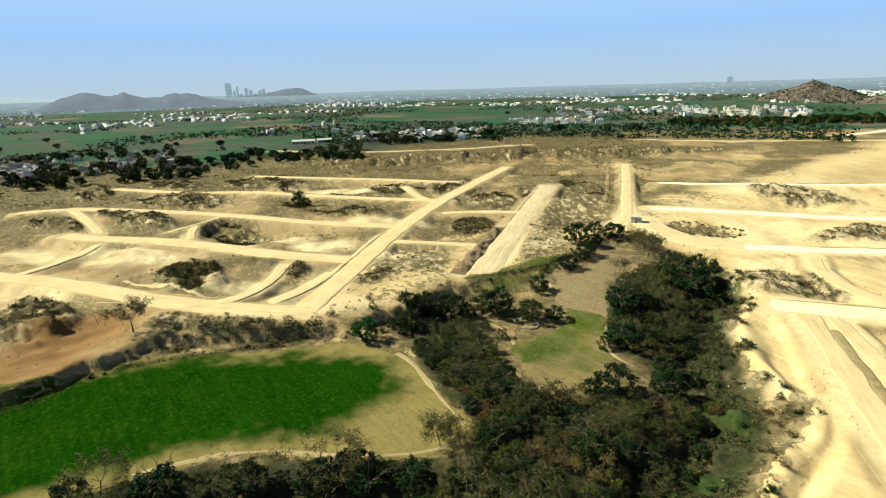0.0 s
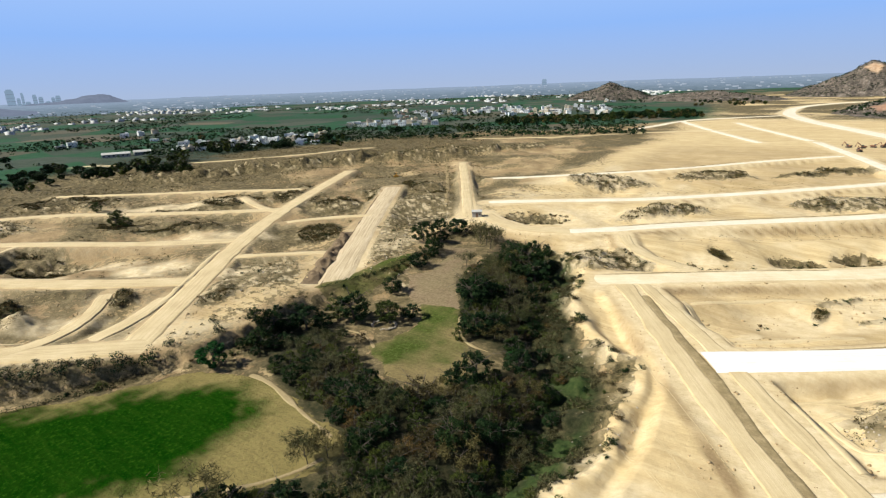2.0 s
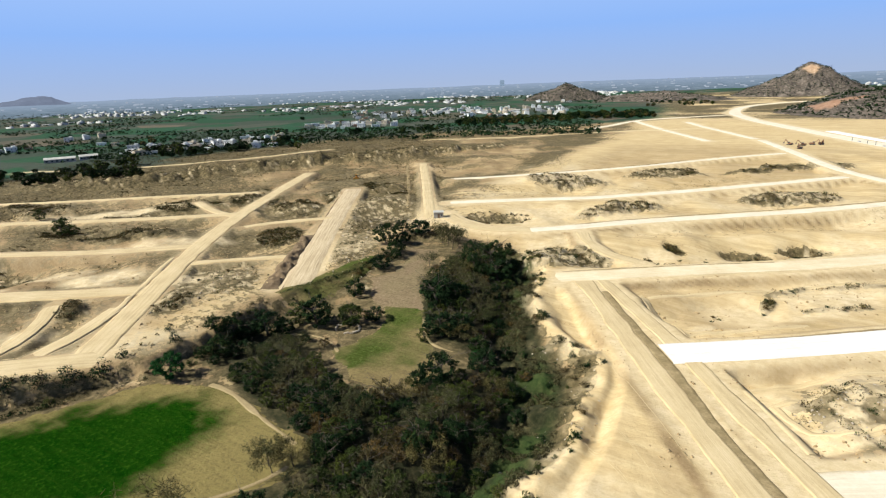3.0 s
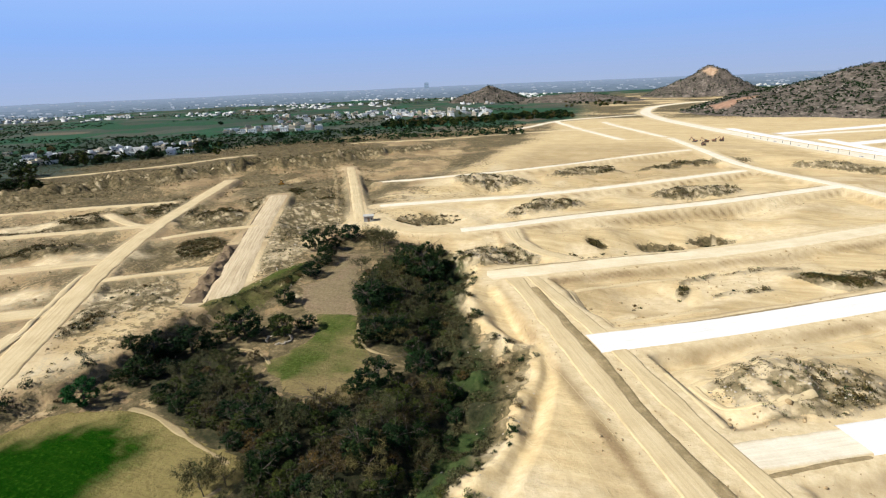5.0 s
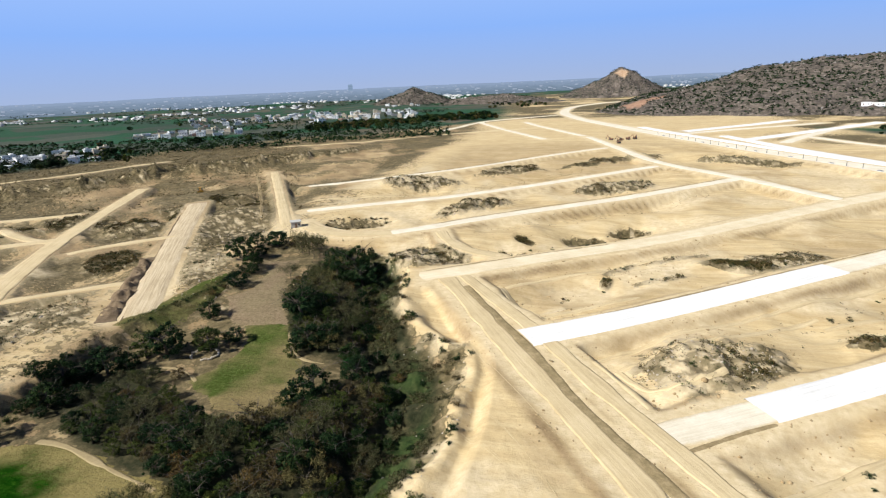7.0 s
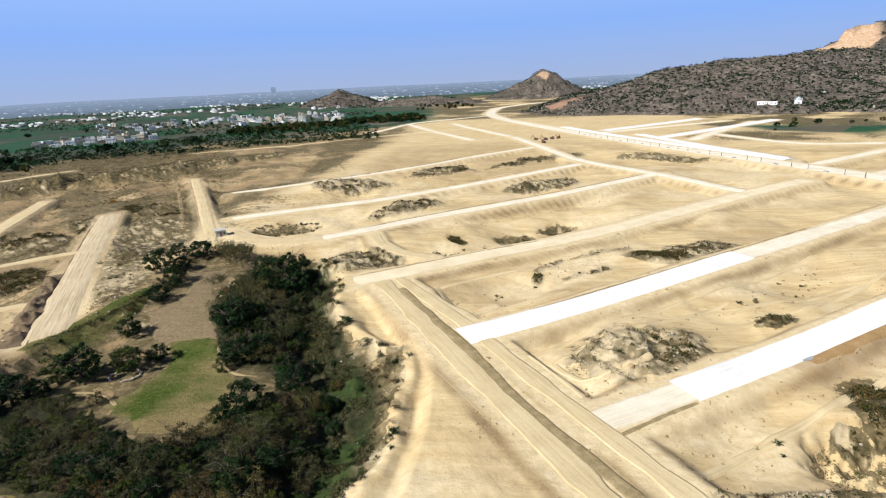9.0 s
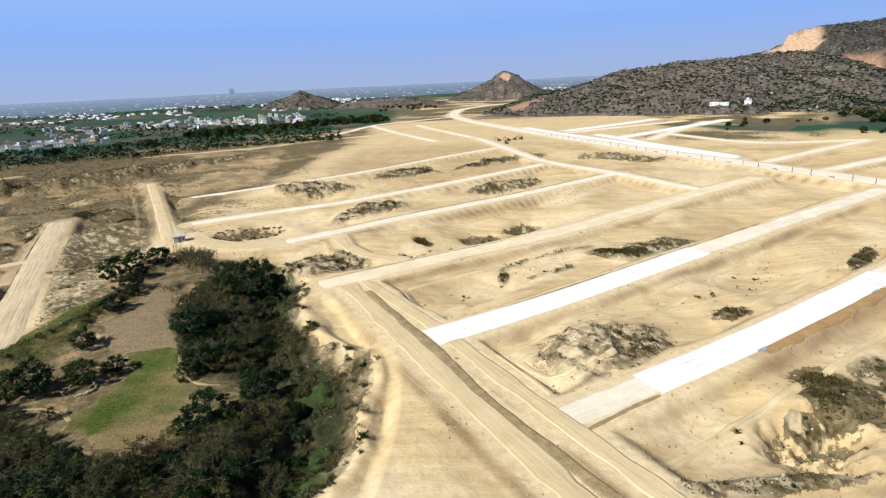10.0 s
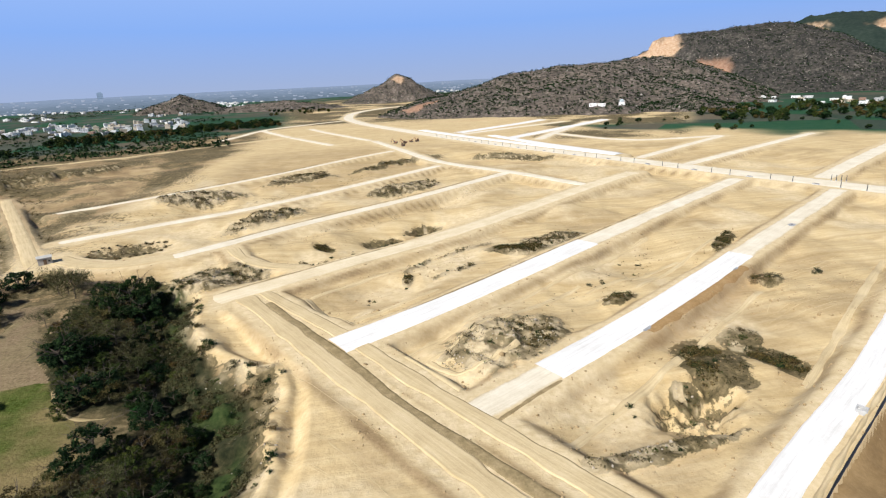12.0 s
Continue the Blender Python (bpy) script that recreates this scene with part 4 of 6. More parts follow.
# ---- hills ----
def hill_material(name, tones, size=9.0):
    m, nodes, links, bsdf = shader(name)
    where = nodes.new("ShaderNodeNewGeometry").outputs["Position"]
    rocks = noise_node(nodes, links, where, size, 6.0, 0.75)
    broad = noise_node(nodes, links, where, 5 * size, 5.0, 0.65)
    c = ramp_node(nodes, links, rocks, [(0.36, tones[0]), (0.47, tones[1]), (0.57, tones[2]), (0.68, tones[3])])
    c = mix_node(nodes, links, 0.42, c, ramp_node(nodes, links, broad, [(0.38, tones[0]), (0.5, tones[1]), (0.62, tones[2]), (0.75, tones[3])]))
    bare = nodes.new("ShaderNodeVertexColor")
    bare.layer_name = "quarry"
    split = nodes.new("ShaderNodeSeparateColor")
    links.new(bare.outputs["Color"], split.inputs["Color"])
    c = mix_node(nodes, links, split.outputs["Red"], c, ramp_node(nodes, links, rocks, [(0.3, (0.30, 0.17, 0.09)), (0.5, (0.44, 0.29, 0.17)), (0.7, (0.6, 0.46, 0.32))]))
    c = mix_node(nodes, links, split.outputs["Green"], c, ramp_node(nodes, links, rocks, [(0.3, (0.24, 0.12, 0.065)), (0.7, (0.38, 0.235, 0.15))]))
    links.new(c, bsdf.inputs["Base Color"])
    bsdf.inputs["Roughness"].default_value = 0.97
    bsdf.inputs["Specular IOR Level"].default_value = 0.1
    bump_node(nodes, links, bsdf, rocks, 0.06 * size)
    return m


M_HILL = hill_material("stony_hillside", [(0.026, 0.024, 0.02), (0.078, 0.064, 0.05), (0.16, 0.128, 0.098), (0.38, 0.33, 0.275)], 5.0)
M_SCRUB_HILL = hill_material("scrubby_hillside", [(0.012, 0.013, 0.012), (0.032, 0.030, 0.025), (0.074, 0.063, 0.05), (0.26, 0.23, 0.195)], 5.5)
M_GREEN_HILL = hill_material("wooded_hillside", [(0.012, 0.02, 0.016), (0.018, 0.028, 0.021), (0.026, 0.037, 0.027), (0.045, 0.055, 0.042)], 14.0)


def polar(az, r):
    a = radians(az)
    return -math.sin(a) * r, math.cos(a) * r


def hill(name, label, ridge, res, material=M_HILL, bare=(), red=(), rough=1.0, seed=1, sharp=0.9):
    """ridge: heading, distance, crest height, half width; bare, red: heading, distance, reach, depth of the cut."""
    p = np.array([(*polar(a, r), up, w) for a, r, up, w in ridge], float)
    reach = p[:, 3].max() * 1.15
    x, y = np.meshgrid(np.arange(p[:, 0].min() - reach, p[:, 0].max() + reach, res),
                       np.arange(p[:, 1].min() - reach, p[:, 1].max() + reach, res))
    z = np.zeros_like(x)
    for a, b in zip(p, p[1:]) if len(p) > 1 else [(p[0], p[0] + (1, 1, 0, 0))]:
        d = b[:2] - a[:2]
        t = np.clip(((x - a[0]) * d[0] + (y - a[1]) * d[1]) / (d @ d), 0, 1)
        away = np.hypot(x - a[0] - t * d[0], y - a[1] - t * d[1])
        top, wide = a[2] + t * (b[2] - a[2]), a[3] + t * (b[3] - a[3])
        q = away / wide
        q = q + 0.16 * fbm(x, y, wide.mean() * 0.5, 4, seed) * smooth(0.03, 0.3, q)
        z = np.maximum(z, top * np.clip(1 - q, 0, 1) ** sharp)
    z = z + np.minimum(z, 15) / 15 * rough * (2.5 * fbm(x, y, 40, 5, seed + 3) + 1.0 * fbm(x, y, 9, 3, seed + 5))
    paint = np.zeros((2, *x.shape))
    for k, marks in enumerate((bare, red)):
        for qa, qr, reach_, drop in marks:
            qx, qy = polar(qa, qr)
            d = np.hypot(x - qx, y - qy) / reach_ + 0.3 * fbm(x, y, reach_ * 0.5, 3, seed + 9)
            z = z - (1 - smooth(0.7, 1.0, d)) * drop
            paint[k] = np.maximum(paint[k], (0.9, 0.8)[k] * (1 - smooth(0.75, 1.2, d)))
    base = ground_parts(x.ravel(), y.ravel())[0].reshape(x.shape)
    z = np.where(z > 0.05, base + z, base - 4.0)
    f = grid_faces(*x.shape)
    f = f[(z > base - 3).ravel()[f].any(1)]
    used, f = np.unique(f, return_inverse=True)
    me = mesh_of(name, np.stack([x.ravel(), y.ravel(), z.ravel()], 1)[used], f.reshape(-1, 4), material, True)
    layer = me.color_attributes.new("quarry", "FLOAT_COLOR", "POINT")
    c = np.stack([paint[0].ravel(), paint[1].ravel(), 0 * x.ravel(), 1 + 0 * x.ravel()], 1)[used]
    layer.data.foreach_set("color", c.astype(np.float32).ravel())
    HILL_GRIDS.append((x, y, z, base, np.maximum(paint[0], paint[1])))
    return tagged(new(name, me), label, "hill", "hills")


HILL_GRIDS = []
hill("rocky_hill", "small dark stony hill behind the white village",
     [(19.6, 1790, 26, 70), (17.6, 1770, 51, 95), (16.2, 1760, 34, 90), (14.6, 1750, 14, 60)], 4, seed=3)
hill("low_rise", "low brown stony rise beyond the village", [(12.5, 1600, 14, 70), (8.4, 1560, 24, 90), (4.5, 1500, 10, 70)], 6, seed=7)
hill("conical_hill", "pointed brown rocky hill with a bare top",
     [(0.1, 1750, 22, 80), (-1.6, 1750, 46, 110), (-3.25, 1760, 84, 130), (-4.9, 1760, 52, 110), (-6.8, 1760, 24, 90)], 5,
     bare=[(-3.3, 1728, 17, 2)], seed=13, sharp=1.0)
hill("long_hill", "long stony hill dotted with dark bushes",
     [(-5.5, 930, 8, 60), (-8.8, 990, 18, 120), (-11.8, 1040, 47, 190), (-14.7, 1050, 65, 220), (-19.5, 1060, 73, 250),
      (-23.0, 1060, 74, 205), (-25.3, 1080, 74, 195), (-28.5, 1180, 80, 230), (-31.0, 1260, 75, 200)], 5,
     red=[(-4.8, 945, 24, 1), (-6.6, 960, 15, 1)], seed=17)
hill("quarried_hill", "high stony hill with a pale quarried cliff end",
     [(-26.2, 1560, 74, 150), (-27.9, 1595, 92, 60), (-28.3, 1600, 136, 45), (-30.5, 1620, 144, 250), (-35.1, 1640, 152, 300), (-39.2, 1660, 156, 320),
      (-41.5, 1680, 120, 300), (-44.0, 1650, 62, 260), (-47.5, 1600, 48, 240), (-55, 1550, 60, 260)], 7, M_SCRUB_HILL,
     bare=[(-27.0, 1555, 62, 4), (-28.6, 1560, 62, 6)], red=[(-32.0, 1395, 75, 3), (-30.2, 1350, 60, 2)], seed=23)
hill("stony_knoll", "low stony knoll beside the shrine", [(-28.5, 900, 9, 55), (-31.5, 900, 17, 75), (-34.6, 880, 10, 50)], 4, seed=29)
hill("wooded_hill", "distant green wooded hill with pink quarry faces",
     [(-38.6, 2700, 150, 300), (-40.6, 2700, 226, 330), (-43.2, 2720, 232, 420), (-46.0, 2700, 215, 420), (-52, 2650, 160, 400)], 14, M_GREEN_HILL,
     bare=[(-40.6, 2560, 60, 25), (-46.4, 2560, 60, 25)], rough=2.0, seed=37, sharp=0.7)


# ---- wheel tracks on the open sand ----
WHEELS = [
    [(98, 116), (106, 124), (118, 129), (134, 131), (152, 138)], [(94, 110), (108, 117), (126, 120), (146, 127), (170, 140)],
    [(92, 106), (110, 112), (130, 114), (150, 118)], [(112, 134), (122, 138), (140, 142), (160, 152)], [(-24, 92), (-14, 84), (-4, 70), (2, 58), (6, 48)],
    [(-20, 80), (-10, 72), (-4, 60)], [(-30, 120), (-22, 108), (-12, 94), (-2, 80)], [(55, 143), (80, 158), (105, 172), (120, 186)],
    [(30, 120), (52, 134), (75, 148)], [(-232, -6), (-205, 10), (-175, 30), (-150, 47)], [(-222, -12), (-190, 6), (-168, 24), (-150, 44)],
]
WHEELS += [
    [(-110, 240), (-90, 250), (-72, 262), (-50, 282)], [(-28, 205), (-10, 200), (6, 206), (20, 216)], [(8, 200), (4, 210), (2, 220)],
    [(40, 190), (48, 178), (60, 168)], [(-96, 216), (-84, 214), (-78, 222)], [(60, 200), (85, 218), (110, 236)], [(-60, 300), (-35, 318), (-12, 338)],
]
for k, pts in enumerate(WHEELS):
    for gauge in (0.0, 1.9):
        v, f = strip([(x + 0.55 * gauge, y - 0.83 * gauge) for x, y in pts], 0.55, 0.05, 1.0, 3, 0.02, 0.0, 0.3, 220 + k)
        tagged(new("wheel_track", road_mesh("wheel_track", v, f, M_SURFACE["sand"])), "pale wheel track pressed into loose sand", "wheel track", "wheel tracks", "structure")


# ---- the distance, its haze painted as emission ----
def haze_glow_material(name, colour, glow, streak):
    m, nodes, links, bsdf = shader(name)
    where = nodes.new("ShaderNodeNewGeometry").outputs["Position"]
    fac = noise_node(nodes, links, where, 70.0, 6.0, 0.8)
    # a bluish streaked emission stands in for the haze in the air
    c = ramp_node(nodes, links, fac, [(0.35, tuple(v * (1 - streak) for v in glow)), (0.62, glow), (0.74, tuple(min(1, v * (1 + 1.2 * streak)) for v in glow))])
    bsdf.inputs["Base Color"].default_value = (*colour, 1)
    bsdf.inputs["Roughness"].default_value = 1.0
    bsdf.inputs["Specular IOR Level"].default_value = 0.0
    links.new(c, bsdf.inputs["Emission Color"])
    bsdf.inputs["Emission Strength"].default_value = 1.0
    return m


# haze painted into each layer: darker blue hills, a paler ridge and towers
M_FAR_HILL = haze_glow_material("haze_glow_hills", (0.03, 0.035, 0.045), (0.105, 0.12, 0.165), 0.2)
M_FAR_RIDGE = haze_glow_material("haze_glow_ridge", (0.03, 0.035, 0.045), (0.25, 0.31, 0.38), 0.05)
M_FAR_TOWER = haze_glow_material("haze_glow_towers", (0.05, 0.06, 0.07), (0.14, 0.19, 0.25), 0.05)


def haze_band_material():
    """The far plain: haze painted as emission, paler with the distance."""
    m, nodes, links, bsdf = shader("far_plain_haze")
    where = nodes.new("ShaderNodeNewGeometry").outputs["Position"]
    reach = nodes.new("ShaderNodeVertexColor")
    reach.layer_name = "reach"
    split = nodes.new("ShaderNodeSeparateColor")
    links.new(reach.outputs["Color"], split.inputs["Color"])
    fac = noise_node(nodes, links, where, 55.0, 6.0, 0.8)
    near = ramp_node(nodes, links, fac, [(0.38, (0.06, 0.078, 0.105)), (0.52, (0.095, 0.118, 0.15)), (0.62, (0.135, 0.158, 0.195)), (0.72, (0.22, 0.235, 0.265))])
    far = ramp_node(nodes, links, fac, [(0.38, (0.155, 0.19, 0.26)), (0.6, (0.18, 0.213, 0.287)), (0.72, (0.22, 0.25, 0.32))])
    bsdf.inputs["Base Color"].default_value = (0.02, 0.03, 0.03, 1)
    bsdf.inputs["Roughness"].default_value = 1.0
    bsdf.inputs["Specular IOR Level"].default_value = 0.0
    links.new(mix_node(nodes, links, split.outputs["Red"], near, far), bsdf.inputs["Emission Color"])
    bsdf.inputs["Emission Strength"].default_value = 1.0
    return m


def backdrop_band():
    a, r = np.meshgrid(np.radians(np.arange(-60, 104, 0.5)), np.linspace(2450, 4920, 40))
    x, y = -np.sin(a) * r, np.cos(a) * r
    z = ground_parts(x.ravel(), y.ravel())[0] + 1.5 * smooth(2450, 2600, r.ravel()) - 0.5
    me = mesh_of("backdrop", np.stack([x.ravel(), y.ravel(), z], 1), grid_faces(*x.shape), haze_band_material(), True)
    # vertex colour that drives how far the painted haze has paled
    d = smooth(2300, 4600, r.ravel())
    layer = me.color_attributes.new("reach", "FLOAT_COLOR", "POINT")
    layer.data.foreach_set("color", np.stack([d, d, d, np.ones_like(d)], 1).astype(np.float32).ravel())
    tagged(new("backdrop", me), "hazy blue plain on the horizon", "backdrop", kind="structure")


backdrop_band()


def far_range(name, label, profile, distance, material, seed, tall=1.2):
    """A rounded hazy range on the horizon: heading and crest height."""
    az = np.arange(profile[0][0], profile[-1][0], 0.06)
    top = np.interp(az, [p[0] for p in profile], [p[1] for p in profile])
    top = top * (1 + 0.10 * fbm(az * 30, az * 0, 22, 4, seed))
    depth = np.linspace(-1, 1, 15)
    a, q = np.meshgrid(np.radians(az), depth)
    r = distance + q * 260
    peak = tall * top
    z = peak[None] * np.sqrt(np.clip(1 - q * q, 0, 1)) + 4
    x, y = -np.sin(a) * r, np.cos(a) * r
    me = mesh_of(name, np.stack([x.ravel(), y.ravel(), z.ravel()], 1), grid_faces(*x.shape), material, True)
    return tagged(new(name, me), label, "hills", kind="structure")


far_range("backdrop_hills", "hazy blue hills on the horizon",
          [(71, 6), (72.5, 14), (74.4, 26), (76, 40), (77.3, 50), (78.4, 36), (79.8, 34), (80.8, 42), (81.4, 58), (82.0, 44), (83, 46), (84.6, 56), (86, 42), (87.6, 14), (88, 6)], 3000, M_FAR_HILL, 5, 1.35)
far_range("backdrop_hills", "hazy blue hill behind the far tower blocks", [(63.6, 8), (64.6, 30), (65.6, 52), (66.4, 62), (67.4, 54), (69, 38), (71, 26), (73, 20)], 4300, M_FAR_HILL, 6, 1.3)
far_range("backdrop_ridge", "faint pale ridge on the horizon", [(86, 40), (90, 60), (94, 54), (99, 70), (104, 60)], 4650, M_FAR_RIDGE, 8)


def tower(x, y, base, wide, deep, up, turn):
    """A far tower block: shaft, set-back crown and floor bands."""
    thing = new("tower_block")
    thing.matrix_world = pose(x, y, base, 0, 0, turn)
    bm = bmesh.new()
    box(bm, (-wide / 2, -deep / 2, 0), (wide / 2, deep / 2, up * 0.92))
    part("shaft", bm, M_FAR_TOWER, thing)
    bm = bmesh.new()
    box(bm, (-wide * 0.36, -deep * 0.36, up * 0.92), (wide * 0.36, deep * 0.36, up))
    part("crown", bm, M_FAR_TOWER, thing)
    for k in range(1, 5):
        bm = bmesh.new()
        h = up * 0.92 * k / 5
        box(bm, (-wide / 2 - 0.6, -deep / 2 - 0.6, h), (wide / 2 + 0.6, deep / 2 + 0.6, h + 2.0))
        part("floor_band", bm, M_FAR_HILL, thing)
    return tagged(thing, "hazy blue-grey tower block on the horizon", "tower", "far towers")


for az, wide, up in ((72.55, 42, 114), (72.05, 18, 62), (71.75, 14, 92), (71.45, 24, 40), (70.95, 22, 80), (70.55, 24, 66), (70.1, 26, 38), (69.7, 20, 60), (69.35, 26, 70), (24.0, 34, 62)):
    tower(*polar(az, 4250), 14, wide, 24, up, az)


# ---- buildings ----
M_WHITE_WALL = painted("whitewash", (0.82, 0.81, 0.78), 0.85)
M_DULL_WALL = painted("weathered_whitewash", (0.62, 0.61, 0.58), 0.9, 0.0, 0.5)
M_CREAM_WALL = painted("cream_plaster", (0.62, 0.52, 0.38), 0.85)
M_BRICK_WALL = painted("bare_brick", (0.36, 0.21, 0.14), 0.9)
M_GREY_WALL = painted("grey_cement", (0.40, 0.39, 0.37), 0.9)
M_ROOF = painted("cement_roof", (0.50, 0.48, 0.44), 0.9)
M_GLASS = painted("dark_window", (0.04, 0.05, 0.06), 0.15, 0.0, 0.1)
M_DOOR = painted("painted_door", (0.16, 0.10, 0.06), 0.5)


def house(wide, deep, floors, wall_mat, stair, words):
    """A flat-roofed village house: storeys, parapet, stair room, doors and recessed windows."""
    thing = new("house")
    up = 3.2 * floors
    bm = bmesh.new()
    box(bm, (-wide / 2, -deep / 2, -1.5), (wide / 2, deep / 2, up))
    part("wall", bm, wall_mat, thing)
    bm = bmesh.new()
    box(bm, (-wide / 2 - 0.4, -deep / 2 - 0.4, up), (wide / 2 + 0.4, deep / 2 + 0.4, up + 0.25))
    part("roof", bm, M_ROOF, thing)
    for lo, hi in (((-wide / 2 - 0.4, -deep / 2 - 0.4), (wide / 2 + 0.4, -deep / 2 - 0.15)), ((-wide / 2 - 0.4, deep / 2 + 0.15), (wide / 2 + 0.4, deep / 2 + 0.4)),
                   ((-wide / 2 - 0.4, -deep / 2 - 0.15), (-wide / 2 - 0.15, deep / 2 + 0.15)), ((wide / 2 + 0.15, -deep / 2 - 0.15), (wide / 2 + 0.4, deep / 2 + 0.15))):
        bm = bmesh.new()
        box(bm, (*lo, up + 0.25), (*hi, up + 1.1))
        part("parapet", bm, wall_mat, thing)
    if stair:
        bm = bmesh.new()
        box(bm, (wide * 0.1, -deep * 0.1, up + 0.25), (wide * 0.42, deep * 0.4, up + 2.9))
        part("stair_room", bm, wall_mat, thing)
    for level in range(floors):
        for k in range(2 if wide < 12 else 3):
            cx = wide * ((k + 0.5) / (2 if wide < 12 else 3) - 0.5)
            ground_door = level == 0 and k == 0
            bm = bmesh.new()
            h = 3.2 * level
            low = h + (0 if ground_door else 0.9)
            box(bm, (cx - 0.8, -deep / 2 - 0.06, low), (cx + 0.8, -deep / 2 + 0.1, h + 2.3))
            opening = part("door" if ground_door else "window", bm, M_DOOR if ground_door else wall_mat, thing)
            if not ground_door:
                bm = bmesh.new()
                box(bm, (cx - 0.68, -deep / 2 - 0.09, low + 0.12), (cx + 0.68, -deep / 2 - 0.05, h + 2.18))
                part("pane", bm, M_GLASS, opening, "dark window pane")
    return tagged(thing, words, "house", "village houses")


HOUSES = [
    house(11, 9, 1, M_WHITE_WALL, False, "single-storey whitewashed house with a flat roof"),
    house(14, 10, 2, M_WHITE_WALL, True, "two-storey whitewashed house with a roof stair room"),
    house(9, 8, 1, M_CREAM_WALL, False, "small cream plastered house with a flat roof"),
    house(12, 10, 2, M_CREAM_WALL, True, "two-storey cream house with a roof stair room"),
    house(16, 7, 1, M_WHITE_WALL, False, "long low whitewashed house with a flat roof"),
    house(10, 9, 1, M_BRICK_WALL, False, "single-storey bare brick house with a flat roof"),
    house(13, 9, 1, M_GREY_WALL, True, "grey cement house with a roof stair room"),
]
# Villages: heading from, to, distance from, to, houses, share of bare brick and grey.
VILLAGES = [
    (46.5, 61.0, 640, 730, 40, 0.15), (35.0, 44.5, 870, 1010, 36, 0.1), (26.0, 39.5, 1110, 1420, 70, 0.12), (17.5, 28.5, 1000, 1300, 58, 0.1),
    (17.0, 21.0, 1560, 1640, 7, 0.0), (78.5, 91.0, 520, 660, 34, 0.95), (60.0, 73.0, 800, 1000, 8, 0.2), (-47.5, -37.5, 930, 1150, 18, 0.2),
]
rng = random.Random(11)
for h in HOUSES:
    h.scale = (0.82, 0.82, 0.82)
for a0, a1, r0, r1, count, rough_share in VILLAGES:
    spots = []
    for _ in range(count * 14):
        az, r = rng.uniform(a0, a1), rng.uniform(r0, r1)
        x, y = polar(az, r)
        if all(math.hypot(x - p, y - q) > 14 for p, q in spots):
            spots.append((x, y))
            pick = rng.choice((5, 6)) if rng.random() < rough_share else rng.choice((0, 0, 1, 1, 2, 3, 4))
            copy_thing(HOUSES[pick], pose(x, y, ground_z(x, y), 0, 0, az + rng.choice((0, 90, 180, 20, -25)) + rng.uniform(-12, 12)))
        if len(spots) >= count:
            break
# houses past the near villages, joined
FAR_TOWNS = [(66, 79, 1450, 2000, 90), (74, 84, 1200, 1600, 30), (45, 64, 1600, 2600, 150), (84, 93, 1500, 2300, 40), (28, 46, 1650, 2700, 120),
             (4, 17, 1900, 2700, 50), (-11, -6, 1800, 2700, 40), (17, 30, 1900, 2700, 50)]
verts, faces = [], []
for a0, a1, r0, r1, count in FAR_TOWNS:
    groups = [(rng.uniform(a0, a1), rng.uniform(r0, r1)) for _ in range(max(3, count // 14))]
    for _ in range(count):
        ga, gr = rng.choice(groups)
        x, y = polar(ga + rng.gauss(0, 1.3), gr + rng.gauss(0, 90))
        z0 = float(ground_parts(np.array([x]), np.array([y]))[0][0])
        w, d, h, turn = rng.uniform(4, 10), rng.uniform(3, 6), rng.choice((2.8, 3.2, 3.2, 5.6)), rng.uniform(0, 3.1)
        for ww, dd, lo, hi in ((w, d, -2, h), (w * 0.3, d * 0.4, h, h + rng.choice((0.2, 0.2, 2.0)))):
            k = len(verts)
            for z in (lo, hi):
                for sx, sy in ((-1, -1), (1, -1), (1, 1), (-1, 1)):
                    px, py = sx * ww, sy * dd
                    verts.append((x + px * math.cos(turn) - py * math.sin(turn), y + px * math.sin(turn) + py * math.cos(turn), z0 + z))
            faces += [(k, k + 1, k + 5, k + 4), (k + 1, k + 2, k + 6, k + 5), (k + 2, k + 3, k + 7, k + 6), (k + 3, k, k + 4, k + 7), (k + 4, k + 5, k + 6, k + 7)]
tagged(new("far_houses", mesh_of("far_houses", verts, faces, M_DULL_WALL)), "pale flat-roofed houses far out on the plain", "houses", kind="stuff")
verts, faces = [], []
for a0, a1, r0, r1, count in ((40, 64, 2500, 4300, 90), (8, 40, 2500, 4300, 110), (64, 92, 2400, 3600, 50), (-12, 8, 2500, 4300, 80)):
    for _ in range(count):
        x, y = polar(rng.uniform(a0, a1), rng.uniform(r0, r1))
        z0 = float(ground_parts(np.array([x]), np.array([y]))[0][0]) + 1
        w, h = rng.uniform(3, 11), rng.uniform(2.5, 6)
        k = len(verts)
        t = math.atan2(y, x)
        for z in (-3, h):
            for sx, sy in ((-1, -1), (1, -1), (1, 1), (-1, 1)):
                px, py = sx * 5, sy * w
                verts.append((x + px * math.cos(t) - py * math.sin(t), y + px * math.sin(t) + py * math.cos(t), z0 + z))
        faces += [(k, k + 1, k + 5, k + 4), (k + 1, k + 2, k + 6, k + 5), (k + 2, k + 3, k + 7, k + 6), (k + 3, k, k + 4, k + 7), (k + 4, k + 5, k + 6, k + 7)]
# the town's walls emit a pale blue-grey: haze painted into them
tagged(new("backdrop_town", mesh_of("backdrop_town", verts, faces, haze_glow_material("haze_glow_town", (0.04, 0.045, 0.05), (0.24, 0.265, 0.315), 0.25))),
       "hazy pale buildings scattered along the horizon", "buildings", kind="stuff")
